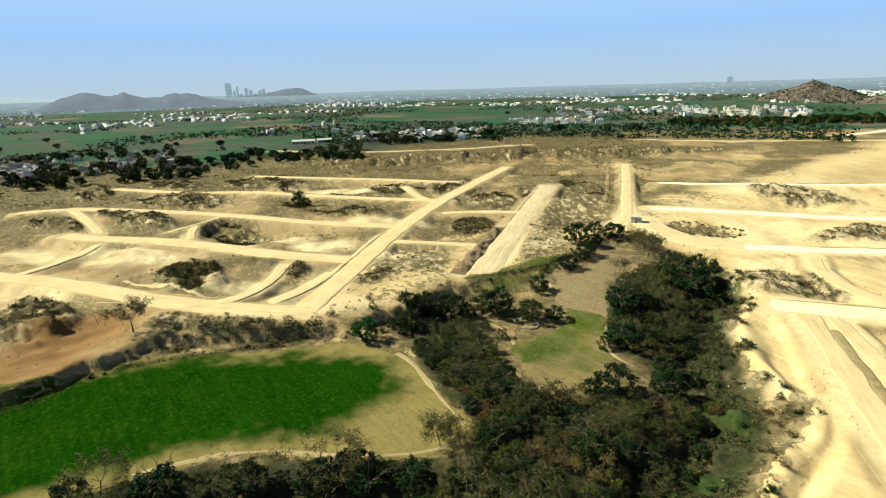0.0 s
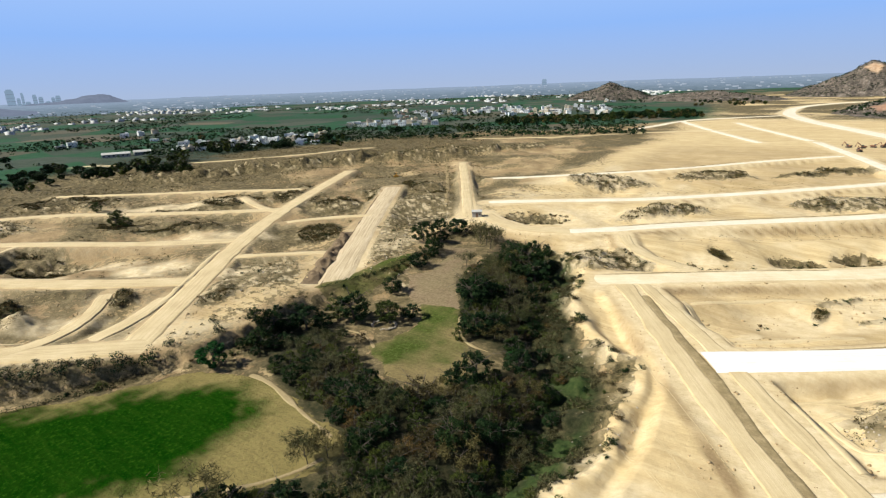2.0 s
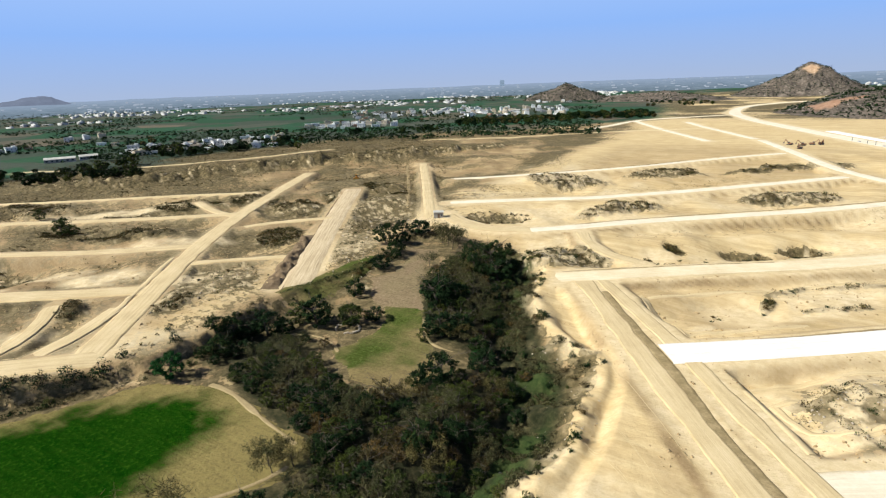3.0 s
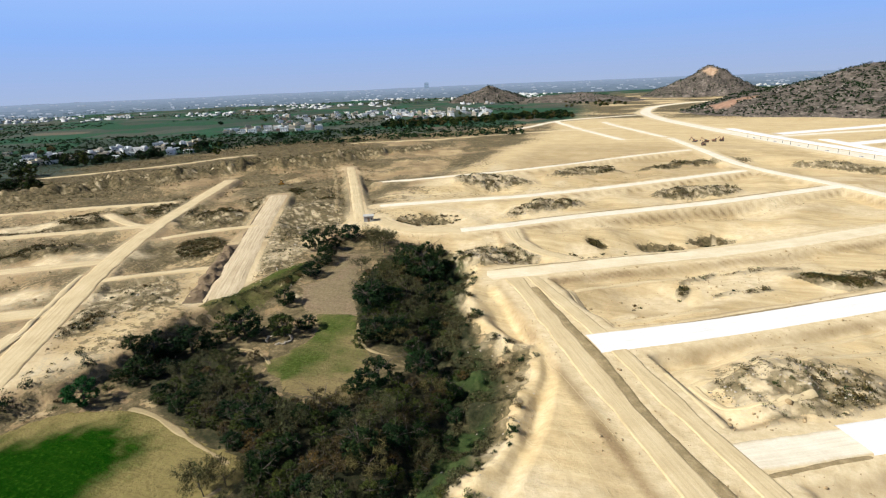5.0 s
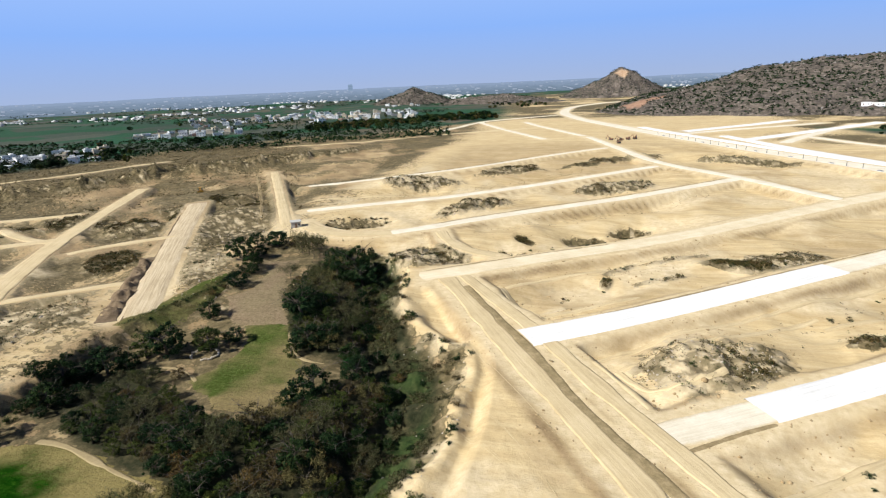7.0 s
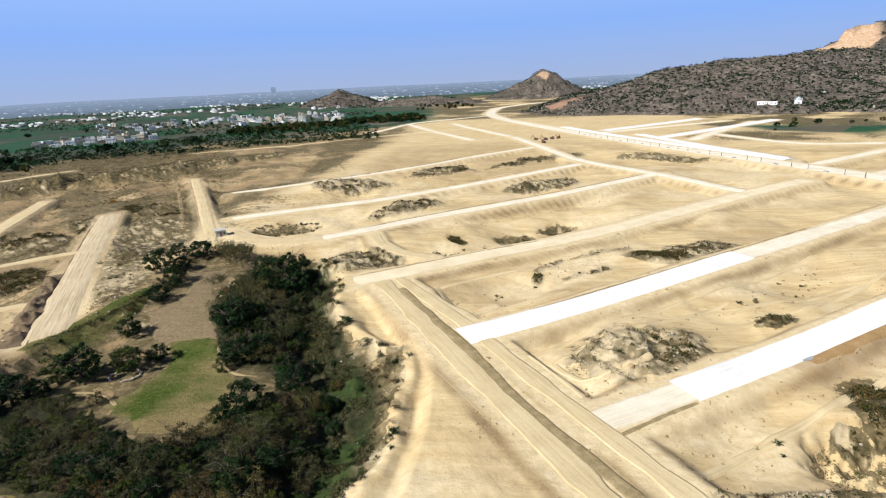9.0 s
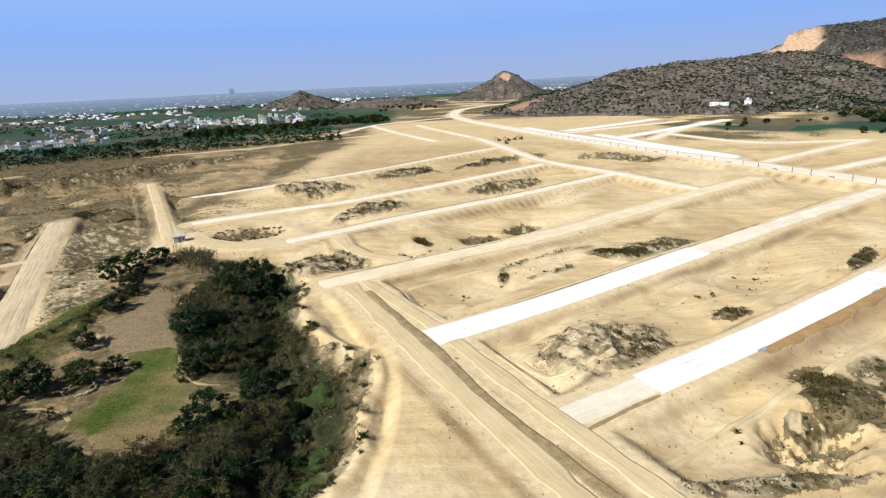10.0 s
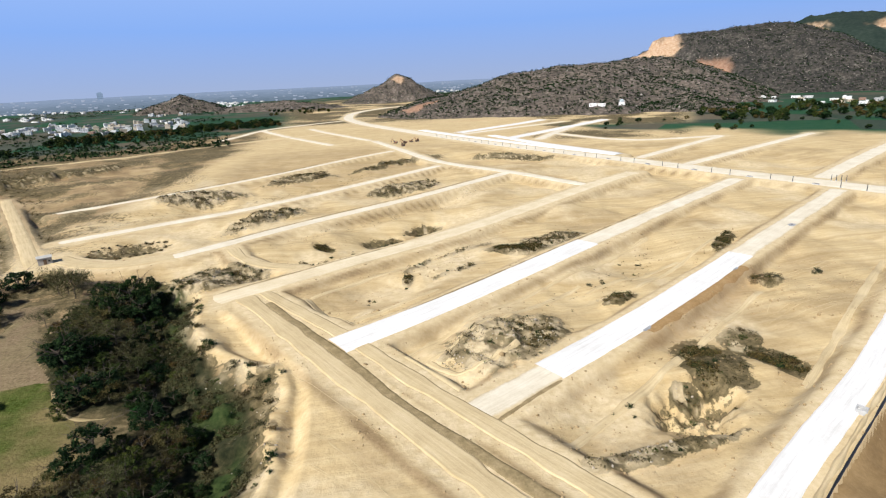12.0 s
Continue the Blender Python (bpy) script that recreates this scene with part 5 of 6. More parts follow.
for k, (h, (az, r)) in enumerate(zip(HOUSES, ((52.0, 705), (50.0, 690), (55.2, 720), (37.5, 1000), (53.2, 745), (85.0, 590), (83.2, 560)))):
    x, y = polar(az, r)
    h.matrix_world = pose(x, y, ground_z(x, y), 0, 0, az + 7 * k) @ Matrix.Scale(0.82, 4)


def long_shed(x, y, turn, wide, words):
    thing = new("long_shed")
    thing.matrix_world = pose(x, y, ground_z(x, y), 0, 0, turn)
    bm = bmesh.new()
    box(bm, (-wide / 2, -5, -1), (wide / 2, 5, 3.6))
    part("wall", bm, M_GREY_WALL, thing)
    bm = bmesh.new()
    v = [bm.verts.new(p) for p in ((-wide / 2 - 0.5, -5.6, 3.5), (wide / 2 + 0.5, -5.6, 3.5), (wide / 2 + 0.5, 0, 5.2), (-wide / 2 - 0.5, 0, 5.2), (wide / 2 + 0.5, 5.6, 3.5), (-wide / 2 - 0.5, 5.6, 3.5))]
    for q in ((0, 1, 2, 3), (3, 2, 4, 5), (0, 3, 5), (1, 4, 2), (0, 5, 4, 1)):
        bm.faces.new([v[i] for i in q])
    part("roof", bm, M_ROOF, thing)
    for k in range(6):
        bm = bmesh.new()
        cx = wide * ((k + 0.5) / 6 - 0.5)
        box(bm, (cx - 1, -5.08, 1.2), (cx + 1, -4.9, 2.6))
        part("window", bm, M_GLASS, thing)
    return tagged(thing, words, "shed", "farm sheds")


long_shed(*polar(66.0, 665), 60, 26, "long grey farm shed with a pale roof")
long_shed(*polar(63.9, 668), 68, 16, "short grey farm shed with a pale roof")
long_shed(*polar(23.2, 1150), 20, 40, "long grey shed with a dark roof in the village")


def hill_z(x, y):
    """Height of the hillside or the ground at a place."""
    best = ground_z(x, y)
    for hx, hy, hz, _, _ in HILL_GRIDS:
        i, j = round((y - hy[0, 0]) / (hy[1, 0] - hy[0, 0])), round((x - hx[0, 0]) / (hx[0, 1] - hx[0, 0]))
        if 0 <= i < hx.shape[0] and 0 <= j < hx.shape[1]:
            best = max(best, float(hz[i, j]))
    return best


def shrine(x, y, turn):
    """A white shrine: hall, boundary wall, drum, dome and finial."""
    thing = new("shrine")
    thing.matrix_world = pose(x, y, hill_z(x, y) + 0.5, 0, 0, turn) @ Matrix.Scale(0.6, 4)
    bm = bmesh.new()
    box(bm, (-7, -6, -16), (7, 6, 6))
    part("hall", bm, M_WHITE_WALL, thing)
    bm = bmesh.new()
    bmesh.ops.create_cone(bm, cap_ends=True, segments=20, radius1=4.6, radius2=4.6, depth=3, matrix=Matrix.Translation((0, 0, 7.5)))
    part("drum", bm, M_WHITE_WALL, thing)
    bm = bmesh.new()
    bmesh.ops.create_uvsphere(bm, u_segments=20, v_segments=12, radius=4.8, matrix=Matrix.Translation((0, 0, 9)))
    part("dome", bm, painted("pale_dome", (0.5, 0.58, 0.62), 0.5), thing, "pale blue-grey dome")
    bm = bmesh.new()
    bmesh.ops.create_cone(bm, cap_ends=True, segments=8, radius1=0.5, radius2=0.05, depth=3.5, matrix=Matrix.Translation((0, 0, 15)))
    part("finial", bm, M_ROOF, thing)
    for sx in (-6.5, 6.5):
        bm = bmesh.new()
        bmesh.ops.create_cone(bm, cap_ends=True, segments=10, radius1=0.8, radius2=0.6, depth=7, matrix=Matrix.Translation((sx, -6, 8.5)))
        part("minaret", bm, M_WHITE_WALL, thing)
    return tagged(thing, "white shrine with a pale dome on the hill foot", "shrine")


shrine(*polar(-25.9, 836), -26)
for az, k, turn in ((-23.1, 0, -22), (-23.9, 4, -24)):
    x, y = polar(az, 832)
    copy_thing(HOUSES[k], pose(x, y, hill_z(x, y) + 0.8, 0, 0, turn))
x, y = polar(-45.4, 900)
copy_thing(HOUSES[1], pose(x, y, ground_z(x, y), 0, 0, -40))


# ---- trees and shrubs ----
def leaf_cards(gen, centres, spread, per, size):
    """Small bent leaf sprays round each centre, as two-triangle cards."""
    n = len(centres) * per
    c = np.repeat(centres, per, 0)
    d = gen.normal(size=(n, 3))
    d /= np.linalg.norm(d, axis=1)[:, None]
    c = c + d * np.repeat(spread, per)[:, None] * gen.uniform(0.35, 1.0, (n, 1)) ** 0.5 * (1, 1, 0.8)
    up = d + 0.9 * gen.normal(size=(n, 3)) + (0, 0, 0.35)
    up /= np.linalg.norm(up, axis=1)[:, None]
    u = np.cross(up, gen.normal(size=(n, 3)))
    u /= np.linalg.norm(u, axis=1)[:, None]
    w = np.cross(up, u)
    s = size * gen.uniform(0.55, 1.25, (n, 1))
    lift = up * s * 0.25
    v = np.stack([c - u * s, c - w * s * 0.6 + lift, c + u * s, c + w * s * 0.6 + lift], 1).reshape(-1, 3)
    return v, np.arange(4 * n).reshape(-1, 4)


def rods(segments, sides=5):
    """Tapered limbs: each from a to b with radii ra, rb."""
    verts, faces = [], []
    for a, b, ra, rb in segments:
        a, b = np.array(a, float), np.array(b, float)
        d = (b - a) / max(np.linalg.norm(b - a), 1e-6)
        u = np.cross(d, (0.3, 0.9, 0.31))
        u /= np.linalg.norm(u)
        w = np.cross(d, u)
        k = len(verts)
        for p, r in ((a, ra), (b, rb)):
            for i in range(sides):
                t = 2 * math.pi * i / sides
                verts.append(p + r * (math.cos(t) * u + math.sin(t) * w))
        for i in range(sides):
            faces.append((k + i, k + (i + 1) % sides, k + sides + (i + 1) % sides, k + sides + i))
    return np.array(verts), np.array(faces)


def limbs_of(gen, up, wide, forks=6, twigs=3, trunk=0.035):
    """A leaning trunk, its limbs and their twigs."""
    lean = gen.normal(size=2) * 0.06 * up
    mid = np.array((*(lean * 0.5), up * 0.3))
    top = np.array((*lean, up * 0.62))
    r = trunk * up
    segs = [((0, 0, -0.6), mid, r * 1.25, r), (mid, top, r, r * 0.5)]
    tips = []
    for k in range(forks):
        t = gen.uniform(0.15, 1.0)
        a = mid + (top - mid) * t
        ang = 2 * math.pi * (k + gen.uniform(-0.3, 0.3)) / forks
        out = wide * gen.uniform(0.22, 0.40)
        b = a + np.array((math.cos(ang) * out, math.sin(ang) * out, up * gen.uniform(0.12, 0.34)))
        segs.append((a, b, r * 0.5, r * 0.18))
        for _ in range(twigs):
            c = b + np.array((math.cos(ang) * out, math.sin(ang) * out, up * 0.25)) * gen.uniform(0.2, 0.6) + gen.normal(size=3) * wide * 0.09
            segs.append((b, c, r * 0.18, r * 0.06))
            tips.append(c)
    return segs, np.array(tips)


def leafy_tree(seed, up, wide, leaf, name, words, low=0.25, lobes=8, per=26, size=0.34, category="tree"):
    gen = np.random.default_rng(seed)
    thing = new(name)
    segs, tips = limbs_of(gen, up, wide)
    v, f = rods(segs)
    part("trunk", mesh_of("trunk", v, f, M_BARK, True), M_BARK, thing)
    centres, spread = [], []
    # a rounded dome of clumps, bulging where a limb carries more leaf
    bulge = gen.normal(size=(lobes, 3)) + (0, 0, 0.3)
    bulge /= np.linalg.norm(bulge, axis=1)[:, None]
    for _ in range(7 * lobes):
        d = gen.normal(size=3) + (0, 0, 0.25)
        d /= np.linalg.norm(d)
        reach = 0.66 + 0.34 * max(0.0, (bulge @ d).max() - 0.55) / 0.45 + gen.uniform(-0.22, 0.04)
        centres.append((d[0] * reach * wide * 0.46, d[1] * reach * wide * 0.46, max(up * (0.44 + 0.03 * lobes * low) + d[2] * reach * up * 0.45, up * low)))
        spread.append(wide * gen.uniform(0.055, 0.105))
    v, f = leaf_cards(gen, np.array(centres), np.array(spread), per, size * wide / 7)
    part("crown", mesh_of("crown", v, f, leaf), leaf, thing)
    return tagged(thing, words, category, "trees")


def bare_tree(seed, up, wide, name, words, leaf=None, per=8, category="tree"):
    gen = np.random.default_rng(seed)
    thing = new(name)
    segs, tips = limbs_of(gen, up, wide, 7, 4, 0.022)
    fine = []
    for t in tips:
        for _ in range(5):
            d = np.array((t[0], t[1], up * 0.35)) * 0.25 + gen.normal(size=3) * wide * 0.10
            fine.append((t, t + d, 0.03, 0.012))
    v, f = rods(segs)
    part("trunk", mesh_of("trunk", v, f, M_BARK, True), M_BARK, thing)
    v, f = rods(fine, 3)
    ends = np.array([b for a, b, _, _ in fine])
    # sprays of fine twigs at the ends
    n = len(ends) * per
    c = np.repeat(ends, per, 0) + gen.normal(size=(n, 3)) * wide * 0.055
    d = gen.normal(size=(n, 3)) + (0, 0, 0.5)
    d /= np.linalg.norm(d, axis=1)[:, None]
    w = np.cross(d, gen.normal(size=(n, 3)))
    w /= np.linalg.norm(w, axis=1)[:, None]
    long_, thin = gen.uniform(0.3, 0.7, (n, 1)), 0.055
    q = np.stack([c - d * long_ - w * thin, c - d * long_ + w * thin, c + d * long_ + w * thin * 0.4, c + d * long_ - w * thin * 0.4], 1).reshape(-1, 3)
    part("crown", mesh_of("crown", np.vstack([v, q]), np.vstack([f, np.arange(4 * n).reshape(-1, 4) + len(v)]), M_TWIG), M_TWIG, thing, "leafless crown of fine grey twigs")
    if leaf:
        pick = tips[gen.permutation(len(tips))[: len(tips) * 2 // 3]]
        v, f = leaf_cards(gen, pick, np.full(len(pick), wide * 0.16), 12, 0.24)
        part("foliage", mesh_of("foliage", v, f, leaf), leaf, thing, "sparse dry leaves")
    return tagged(thing, words, category, "trees")


def shrub(seed, up, wide, leaf, words, per=32, size=0.12):
    gen = np.random.default_rng(seed)
    thing = new("shrub")
    segs = []
    for k in range(6):
        a = gen.uniform(0, 6.28)
        segs.append(((0, 0, -0.3), (math.cos(a) * wide * 0.3, math.sin(a) * wide * 0.3, up * 0.7), 0.06, 0.02))
    v, f = rods(segs, 4)
    part("stem", mesh_of("stem", v, f, M_BARK), M_BARK, thing)
    c = gen.normal(size=(16, 3)) * (wide * 0.24, wide * 0.24, up * 0.18) + (0, 0, up * 0.45)
    c[:, 2] = np.clip(c[:, 2], 0.1, up)
    v, f = leaf_cards(gen, c, np.full(len(c), wide * 0.2), per, size)
    part("foliage", mesh_of("foliage", v, f, leaf), leaf, thing)
    return tagged(thing, words, "shrub", "shrubs")


DARK = [leafy_tree(100 + k, u, w, M_LEAF_DARK, "tree", "dense dark green evergreen tree in the gully", 0.06, 10, 54, 0.185)
        for k, (u, w) in enumerate(((7.5, 8.0), (8.5, 9.0), (6.5, 8.0), (7.0, 7.0)))]
MID = [leafy_tree(120 + k, u, w, M_LEAF_MID, "tree", "loose olive green tree in the gully", 0.08, 9, 42, 0.175)
       for k, (u, w) in enumerate(((6.5, 7.0), (7.5, 7.5), (5.5, 6.5)))]
DRY = [leafy_tree(140 + k, u, w, M_LEAF_BROWN, "tree", "brown dry-leaved tree in the gully", 0.1, 8, 40, 0.16)
       for k, (u, w) in enumerate(((6.0, 7.0), (7.0, 7.0)))]
BARE = [bare_tree(160 + k, u, w, "bare_tree", "leafless grey-brown tree with fine twigs", leaf)
        for k, (u, w, leaf) in enumerate(((7.0, 7.5, None), (6.5, 7.0, M_LEAF_BROWN), (7.5, 8.0, M_LEAF_MID), (6.0, 6.5, None)))]
BRIGHT = leafy_tree(180, 6.0, 7.0, M_LEAF_BRIGHT, "tree", "round bright green tree at the field corner", 0.03, 10, 60, 0.17)
SHRUBS = [shrub(200, 1.9, 2.8, M_LEAF_DARK, "low dark green shrub on the bank"), shrub(201, 1.5, 2.4, M_LEAF_MID, "low olive shrub on dry ground"),
          shrub(202, 1.6, 2.6, M_LEAF_BROWN, "low brown dry shrub on the slope"), shrub(203, 1.2, 1.8, M_LEAF_DARK, "small dark shrub on the slope")]

first_use = set()


def plant(kind, x, y, scale=1.0, squash=1.0):
    """Stands a copy of a tree or shrub on the ground; the first call places the original."""
    m = pose(x, y, ground_z(x, y), 0, 0, rng.uniform(0, 360)) @ Matrix.Diagonal((scale, scale, scale * squash, 1))
    if kind.name in first_use:
        c = kind.copy()
        scene.collection.objects.link(c)
        for o in kind.children:
            q = o.copy()
            scene.collection.objects.link(q)
            q.parent = c
        c.matrix_world = m
        return c
    first_use.add(kind.name)
    kind.matrix_world = m
    return kind


plant(BRIGHT, -112.5, 61.8, 1.2, 0.95)
# dark trees that stand clear: place, crown width in metres
for x, y, w in ((-118, 79, 5.5), (-117, 83, 7), (-114, 86, 6.5), (-111, 90, 9), (-107, 92, 5.5), (-112, 75, 6.5), (-103, 101, 8), (-105, 121, 6.5), (-89, 110, 5.5), (-110, 141, 6.8), (-114, 157, 6.5),
                (-124, 164, 8), (-119, 169, 6), (-112, 153, 4.5), (-127, 180, 7), (-120, 183, 9)):
    plant(rng.choice(DARK), x, y, w / 6.4, rng.uniform(0.75, 0.9))
# the tall dark trees of the wood's eastern part and its fringe
for x, y, w in ((-76, 124, 10), (-80, 128, 7), (-73, 129, 8), (-82, 136, 6), (-67, 110, 8), (-63, 113, 6), (-79, 152, 9), (-70, 153, 9), (-75, 160, 9.5), (-82, 163, 9), (-88, 168, 7), (-70, 163, 7),
                (-56, 90, 9.5), (-60, 87, 5), (-55, 108, 5), (-50, 101, 7), (-64, 139, 6), (-86, 146, 5)):
    plant(rng.choice(DARK), x, y, w / 7, rng.uniform(0.78, 0.95))
for x, y, s in ((-108, 99, 1.3), (-93, 105, 1.3), (-96, 106, 0.9), (-101, 88, 0.6), (-104, 183, 0.9), (-70, 106, 0.6), (-62, 128, 0.7)):
    plant(rng.choice(MID), x, y, s, 0.9)
for x, y, s in ((-101.8, 175.6, 1.0), (-98, 172, 1.0), (-106, 178, 0.9), (-95, 150, 0.6), (-153.3, 14.5, 1.0)):
    plant(rng.choice(BARE), x, y, s)
plant(DRY[0], -92, 91.5, 0.55)
plant(DRY[1], -61, 76, 1.2, 0.8)
plant(BRIGHT, -54, 105, 0.5)
# low dark bushes at the foot of the western bank
for x, y, w in ((-99, 92, 3.5), (-103, 90, 3), (-115, 72, 4), (-108, 80, 5), (-104, 82, 4), (-109, 71, 3.5), (-121, 88, 3)):
    plant(rng.choice(DARK), x, y, w / 8, 0.8)
for x, y, s in ((-330, 130, 1.1), (-276, 116, 1.35), (-271, 119, 0.9), (-287, 122, 1.1)):
    plant(rng.choice(MID), x, y, s)

# the wood: two stretches filled tree by tree
stood = []
for outline, gap, kinds in ((WOOD_SOUTH, 3.15, (0.24, 0.36, 0.15)), (WOOD_EAST, 3.6, (0.22, 0.42, 0.14))):
    xs, ys = [p[0] for p in outline], [p[1] for p in outline]
    for _ in range(2600):
        x, y = rng.uniform(min(xs), max(xs)), rng.uniform(min(ys), max(ys))
        if inside_dist(np.array([x]), np.array([y]), outline)[0] < 0.5 or any(math.hypot(x - p, y - q) < gap for p, q in stood):
            continue
        stood.append((x, y))
        roll_ = rng.random()
        kind = DARK if roll_ < kinds[0] else MID if roll_ < kinds[0] + kinds[1] else DRY if roll_ < sum(kinds) else BARE
        rim = float(inside_dist(np.array([x]), np.array([y]), outline)[0])
        plant(rng.choice(kind), x, y, rng.uniform(0.42, 0.62) + 0.3 * min(rim / 9, 1) * rng.uniform(0.4, 1.0), rng.uniform(0.75, 1.0))
for _ in range(84):
    k = rng.uniform(0, len(GULLY) - 3.01)
    i, t = int(k), k % 1
    x = GULLY[i][0] * (1 - t) + GULLY[i + 1][0] * t + rng.uniform(-9, -2.0)
    y = GULLY[i][1] * (1 - t) + GULLY[i + 1][1] * t + rng.uniform(-4, 4)
    plant(rng.choice(MID + DARK + DARK + DRY), x, y, rng.uniform(0.3, 0.6), 0.8)
# hedge of trees along the south edge of the wheat field
for k in range(26):
    t = k / 25
    x = np.interp(t, [0, 0.35, 0.7, 1], [-93.5, -82, -70, -60]) + rng.uniform(-1, 3.0)
    y = np.interp(t, [0, 0.35, 0.7, 1], [-4, 14, 32, 43]) + rng.uniform(-3.0, 1)
    plant(rng.choice(DARK + DARK + MID + BARE[:1]), x, y, rng.uniform(0.6, 1.05), 0.85)
for x, y in ((-64, 53), (-66, 50), (-68, 51)):
    plant(rng.choice(BARE), x, y, 0.6)
# shrubs on the banks, the cliff and the heaps
for x, y, s in ((-142, 30, 1.4), (-138, 34, 1.6), (-134.5, 38, 1.5), (-131, 43, 1.6), (-128, 48, 1.9), (-125, 53, 1.9), (-126, 59, 1.2), (-129, 73, 0.9), (-122, 70, 1.3), (-147, 24, 1.1)):
    plant(SHRUBS[0], x, y, s)
bushes = 0
while bushes < 165:
    x, y = rng.uniform(-155, -18), rng.uniform(-10, 200)
    low = float(inside_dist(np.array([x]), np.array([y]), BASIN)[0])
    east_side = x > -62
    if not (0.5 < low < (13 if east_side else 6)) or rng.random() < (0.35 if east_side else 0.5):
        continue
    plant(rng.choice(SHRUBS if east_side else SHRUBS[1:]), x, y, rng.uniform(0.4, 1.1), 0.9)
    bushes += 1
for h in HEAPS:
    if math.hypot(h[0], h[1]) > 240:
        continue
    for _ in range(int(2 + h[2] * h[3] / 80)):
        a, q = rng.uniform(0, 6.28), rng.uniform(0, 0.75)
        u, w, t = math.cos(a) * q * h[2], math.sin(a) * q * h[3], radians(h[4])
        plant(rng.choice(SHRUBS), h[0] + u * math.cos(t) - w * math.sin(t), h[1] + u * math.sin(t) + w * math.cos(t), rng.uniform(0.35, 0.75), 0.7)

# a ring of low shrubs round the sunken plot
for k in range(34):
    a, t = 2 * math.pi * k / 34, radians(38)
    if not 2.6 < a < 3.3:
        u, w = 15.5 * math.cos(a) + rng.uniform(-0.8, 0.8), 8.2 * math.sin(a) + rng.uniform(-0.6, 0.6)
        plant(SHRUBS[2] if k % 3 else SHRUBS[3], -103 + u * math.cos(t) - w * math.sin(t), 224 + u * math.sin(t) + w * math.cos(t), rng.uniform(0.5, 0.95), 0.7)

# village and farmland trees: single low trees far off
FIELD_TREES = [leafy_tree(220 + k, u, w, m, "field_tree", "dark round tree among farm plots and houses", 0.02, 7, 12, 0.6)
               for k, (u, w, m) in enumerate(((8, 9, M_LEAF_DARK), (7, 8, M_LEAF_DARK), (9, 8, M_LEAF_MID)))]
BELTS = [(17, 29, 790, 940, 150), (45, 61, 600, 700, 70), (60, 76, 470, 580, 70), (76, 94, 440, 560, 90), (78, 92, 600, 700, 30), (17, 46, 900, 1400, 12), (46, 92, 600, 1100, 18),
         (-47, -24, 590, 720, 22), (-47.5, -33, 690, 960, 130), (30, 40, 690, 760, 8), (9, 17, 830, 1000, 130), (4, 10, 1250, 1500, 30)]
spots = []
for a0, a1, r0, r1, count in BELTS:
    for _ in range(count):
        az, r = rng.uniform(a0, a1), rng.uniform(r0, r1)
        spots.append((r, *polar(az, r), rng.uniform(0.7, 1.5) if a0 > 0 or r0 == 690 else rng.uniform(0.4, 1.0), rng.randrange(3), rng.uniform(0, 6.28)))
spots.sort()
for r, x, y, size, k, turn in spots[:280]:
    plant(FIELD_TREES[k], x, y, size, 0.8)


def mesh_arrays(ob):
    me = ob.data
    v = np.empty(3 * len(me.vertices))
    me.vertices.foreach_get("co", v)
    f = np.empty(len(me.loops), np.int32)
    me.loops.foreach_get("vertex_index", f)
    return v.reshape(-1, 3), f.reshape(-1, 4)


crowns = [mesh_arrays(next(o for o in t.children if o.name.startswith("crown"))) for t in FIELD_TREES]
rest = spots[280:]
heights = ground_parts(np.array([p[1] for p in rest]), np.array([p[2] for p in rest]))[0]
for k, leaf in ((0, M_LEAF_DARK), (1, M_LEAF_OLIVE), (2, M_LEAF_MID)):
    verts, faces, base = [], [], 0
    for (r, x, y, size, kind, turn), z in zip(rest, heights):
        if kind == k:
            v, f = crowns[k]
            c, q = math.cos(turn) * size, math.sin(turn) * size
            verts.append(np.stack([x + c * v[:, 0] - q * v[:, 1], y + q * v[:, 0] + c * v[:, 1], z + 0.8 * size * v[:, 2]], 1))
            faces.append(f + base)
            base += len(v)
    tagged(new("far_trees", mesh_of("far_trees", np.vstack(verts), np.vstack(faces), leaf)), "dark far trees in belts round the villages", "trees", kind="stuff")


# ---- loose stuff: tufts, stones, far bushes ----
def scatter_cards(name, words, places, reach, per, size, material, seed, category):
    gen = np.random.default_rng(seed)
    v, f = leaf_cards(gen, places, reach, per, size)
    v[:, 2] = np.maximum(v[:, 2], np.repeat(places[:, 2], per * 4) - 0.1)
    return tagged(new(name, mesh_of(name, v, f, material)), words, category, kind="stuff")


def tuft_places(seed, count, stony=False):
    gen = np.random.default_rng(seed)
    out = []
    for h in HEAPS:
        n = int(count * h[2] * h[3] * (h[7] ** 2 if stony else h[6]) / 5200)
        a, q = gen.uniform(0, 6.28, n), np.sqrt(gen.uniform(0, 1, n)) * 1.05
        u, w, t = np.cos(a) * q * h[2], np.sin(a) * q * h[3], radians(h[4])
        out.append(np.stack([h[0] + u * math.cos(t) - w * math.sin(t), h[1] + u * math.sin(t) + w * math.cos(t)], 1))
    p = np.vstack(out)
    keep = (road_mask(p[:, 0], p[:, 1]) > 0.8) & (fbm(p[:, 0], p[:, 1], 6, 3, seed) > -0.35)
    p = p[keep]
    return np.column_stack([p, ground_parts(p[:, 0], p[:, 1])[0] + 0.15])


p = tuft_places(301, 16000)
scatter_cards("dry_tufts", "dry grey-green tufts over stony heaps", p, np.full(len(p), 0.5), 7, 0.17, M_LEAF_BROWN, 302, "tufts")
p = tuft_places(303, 3500)
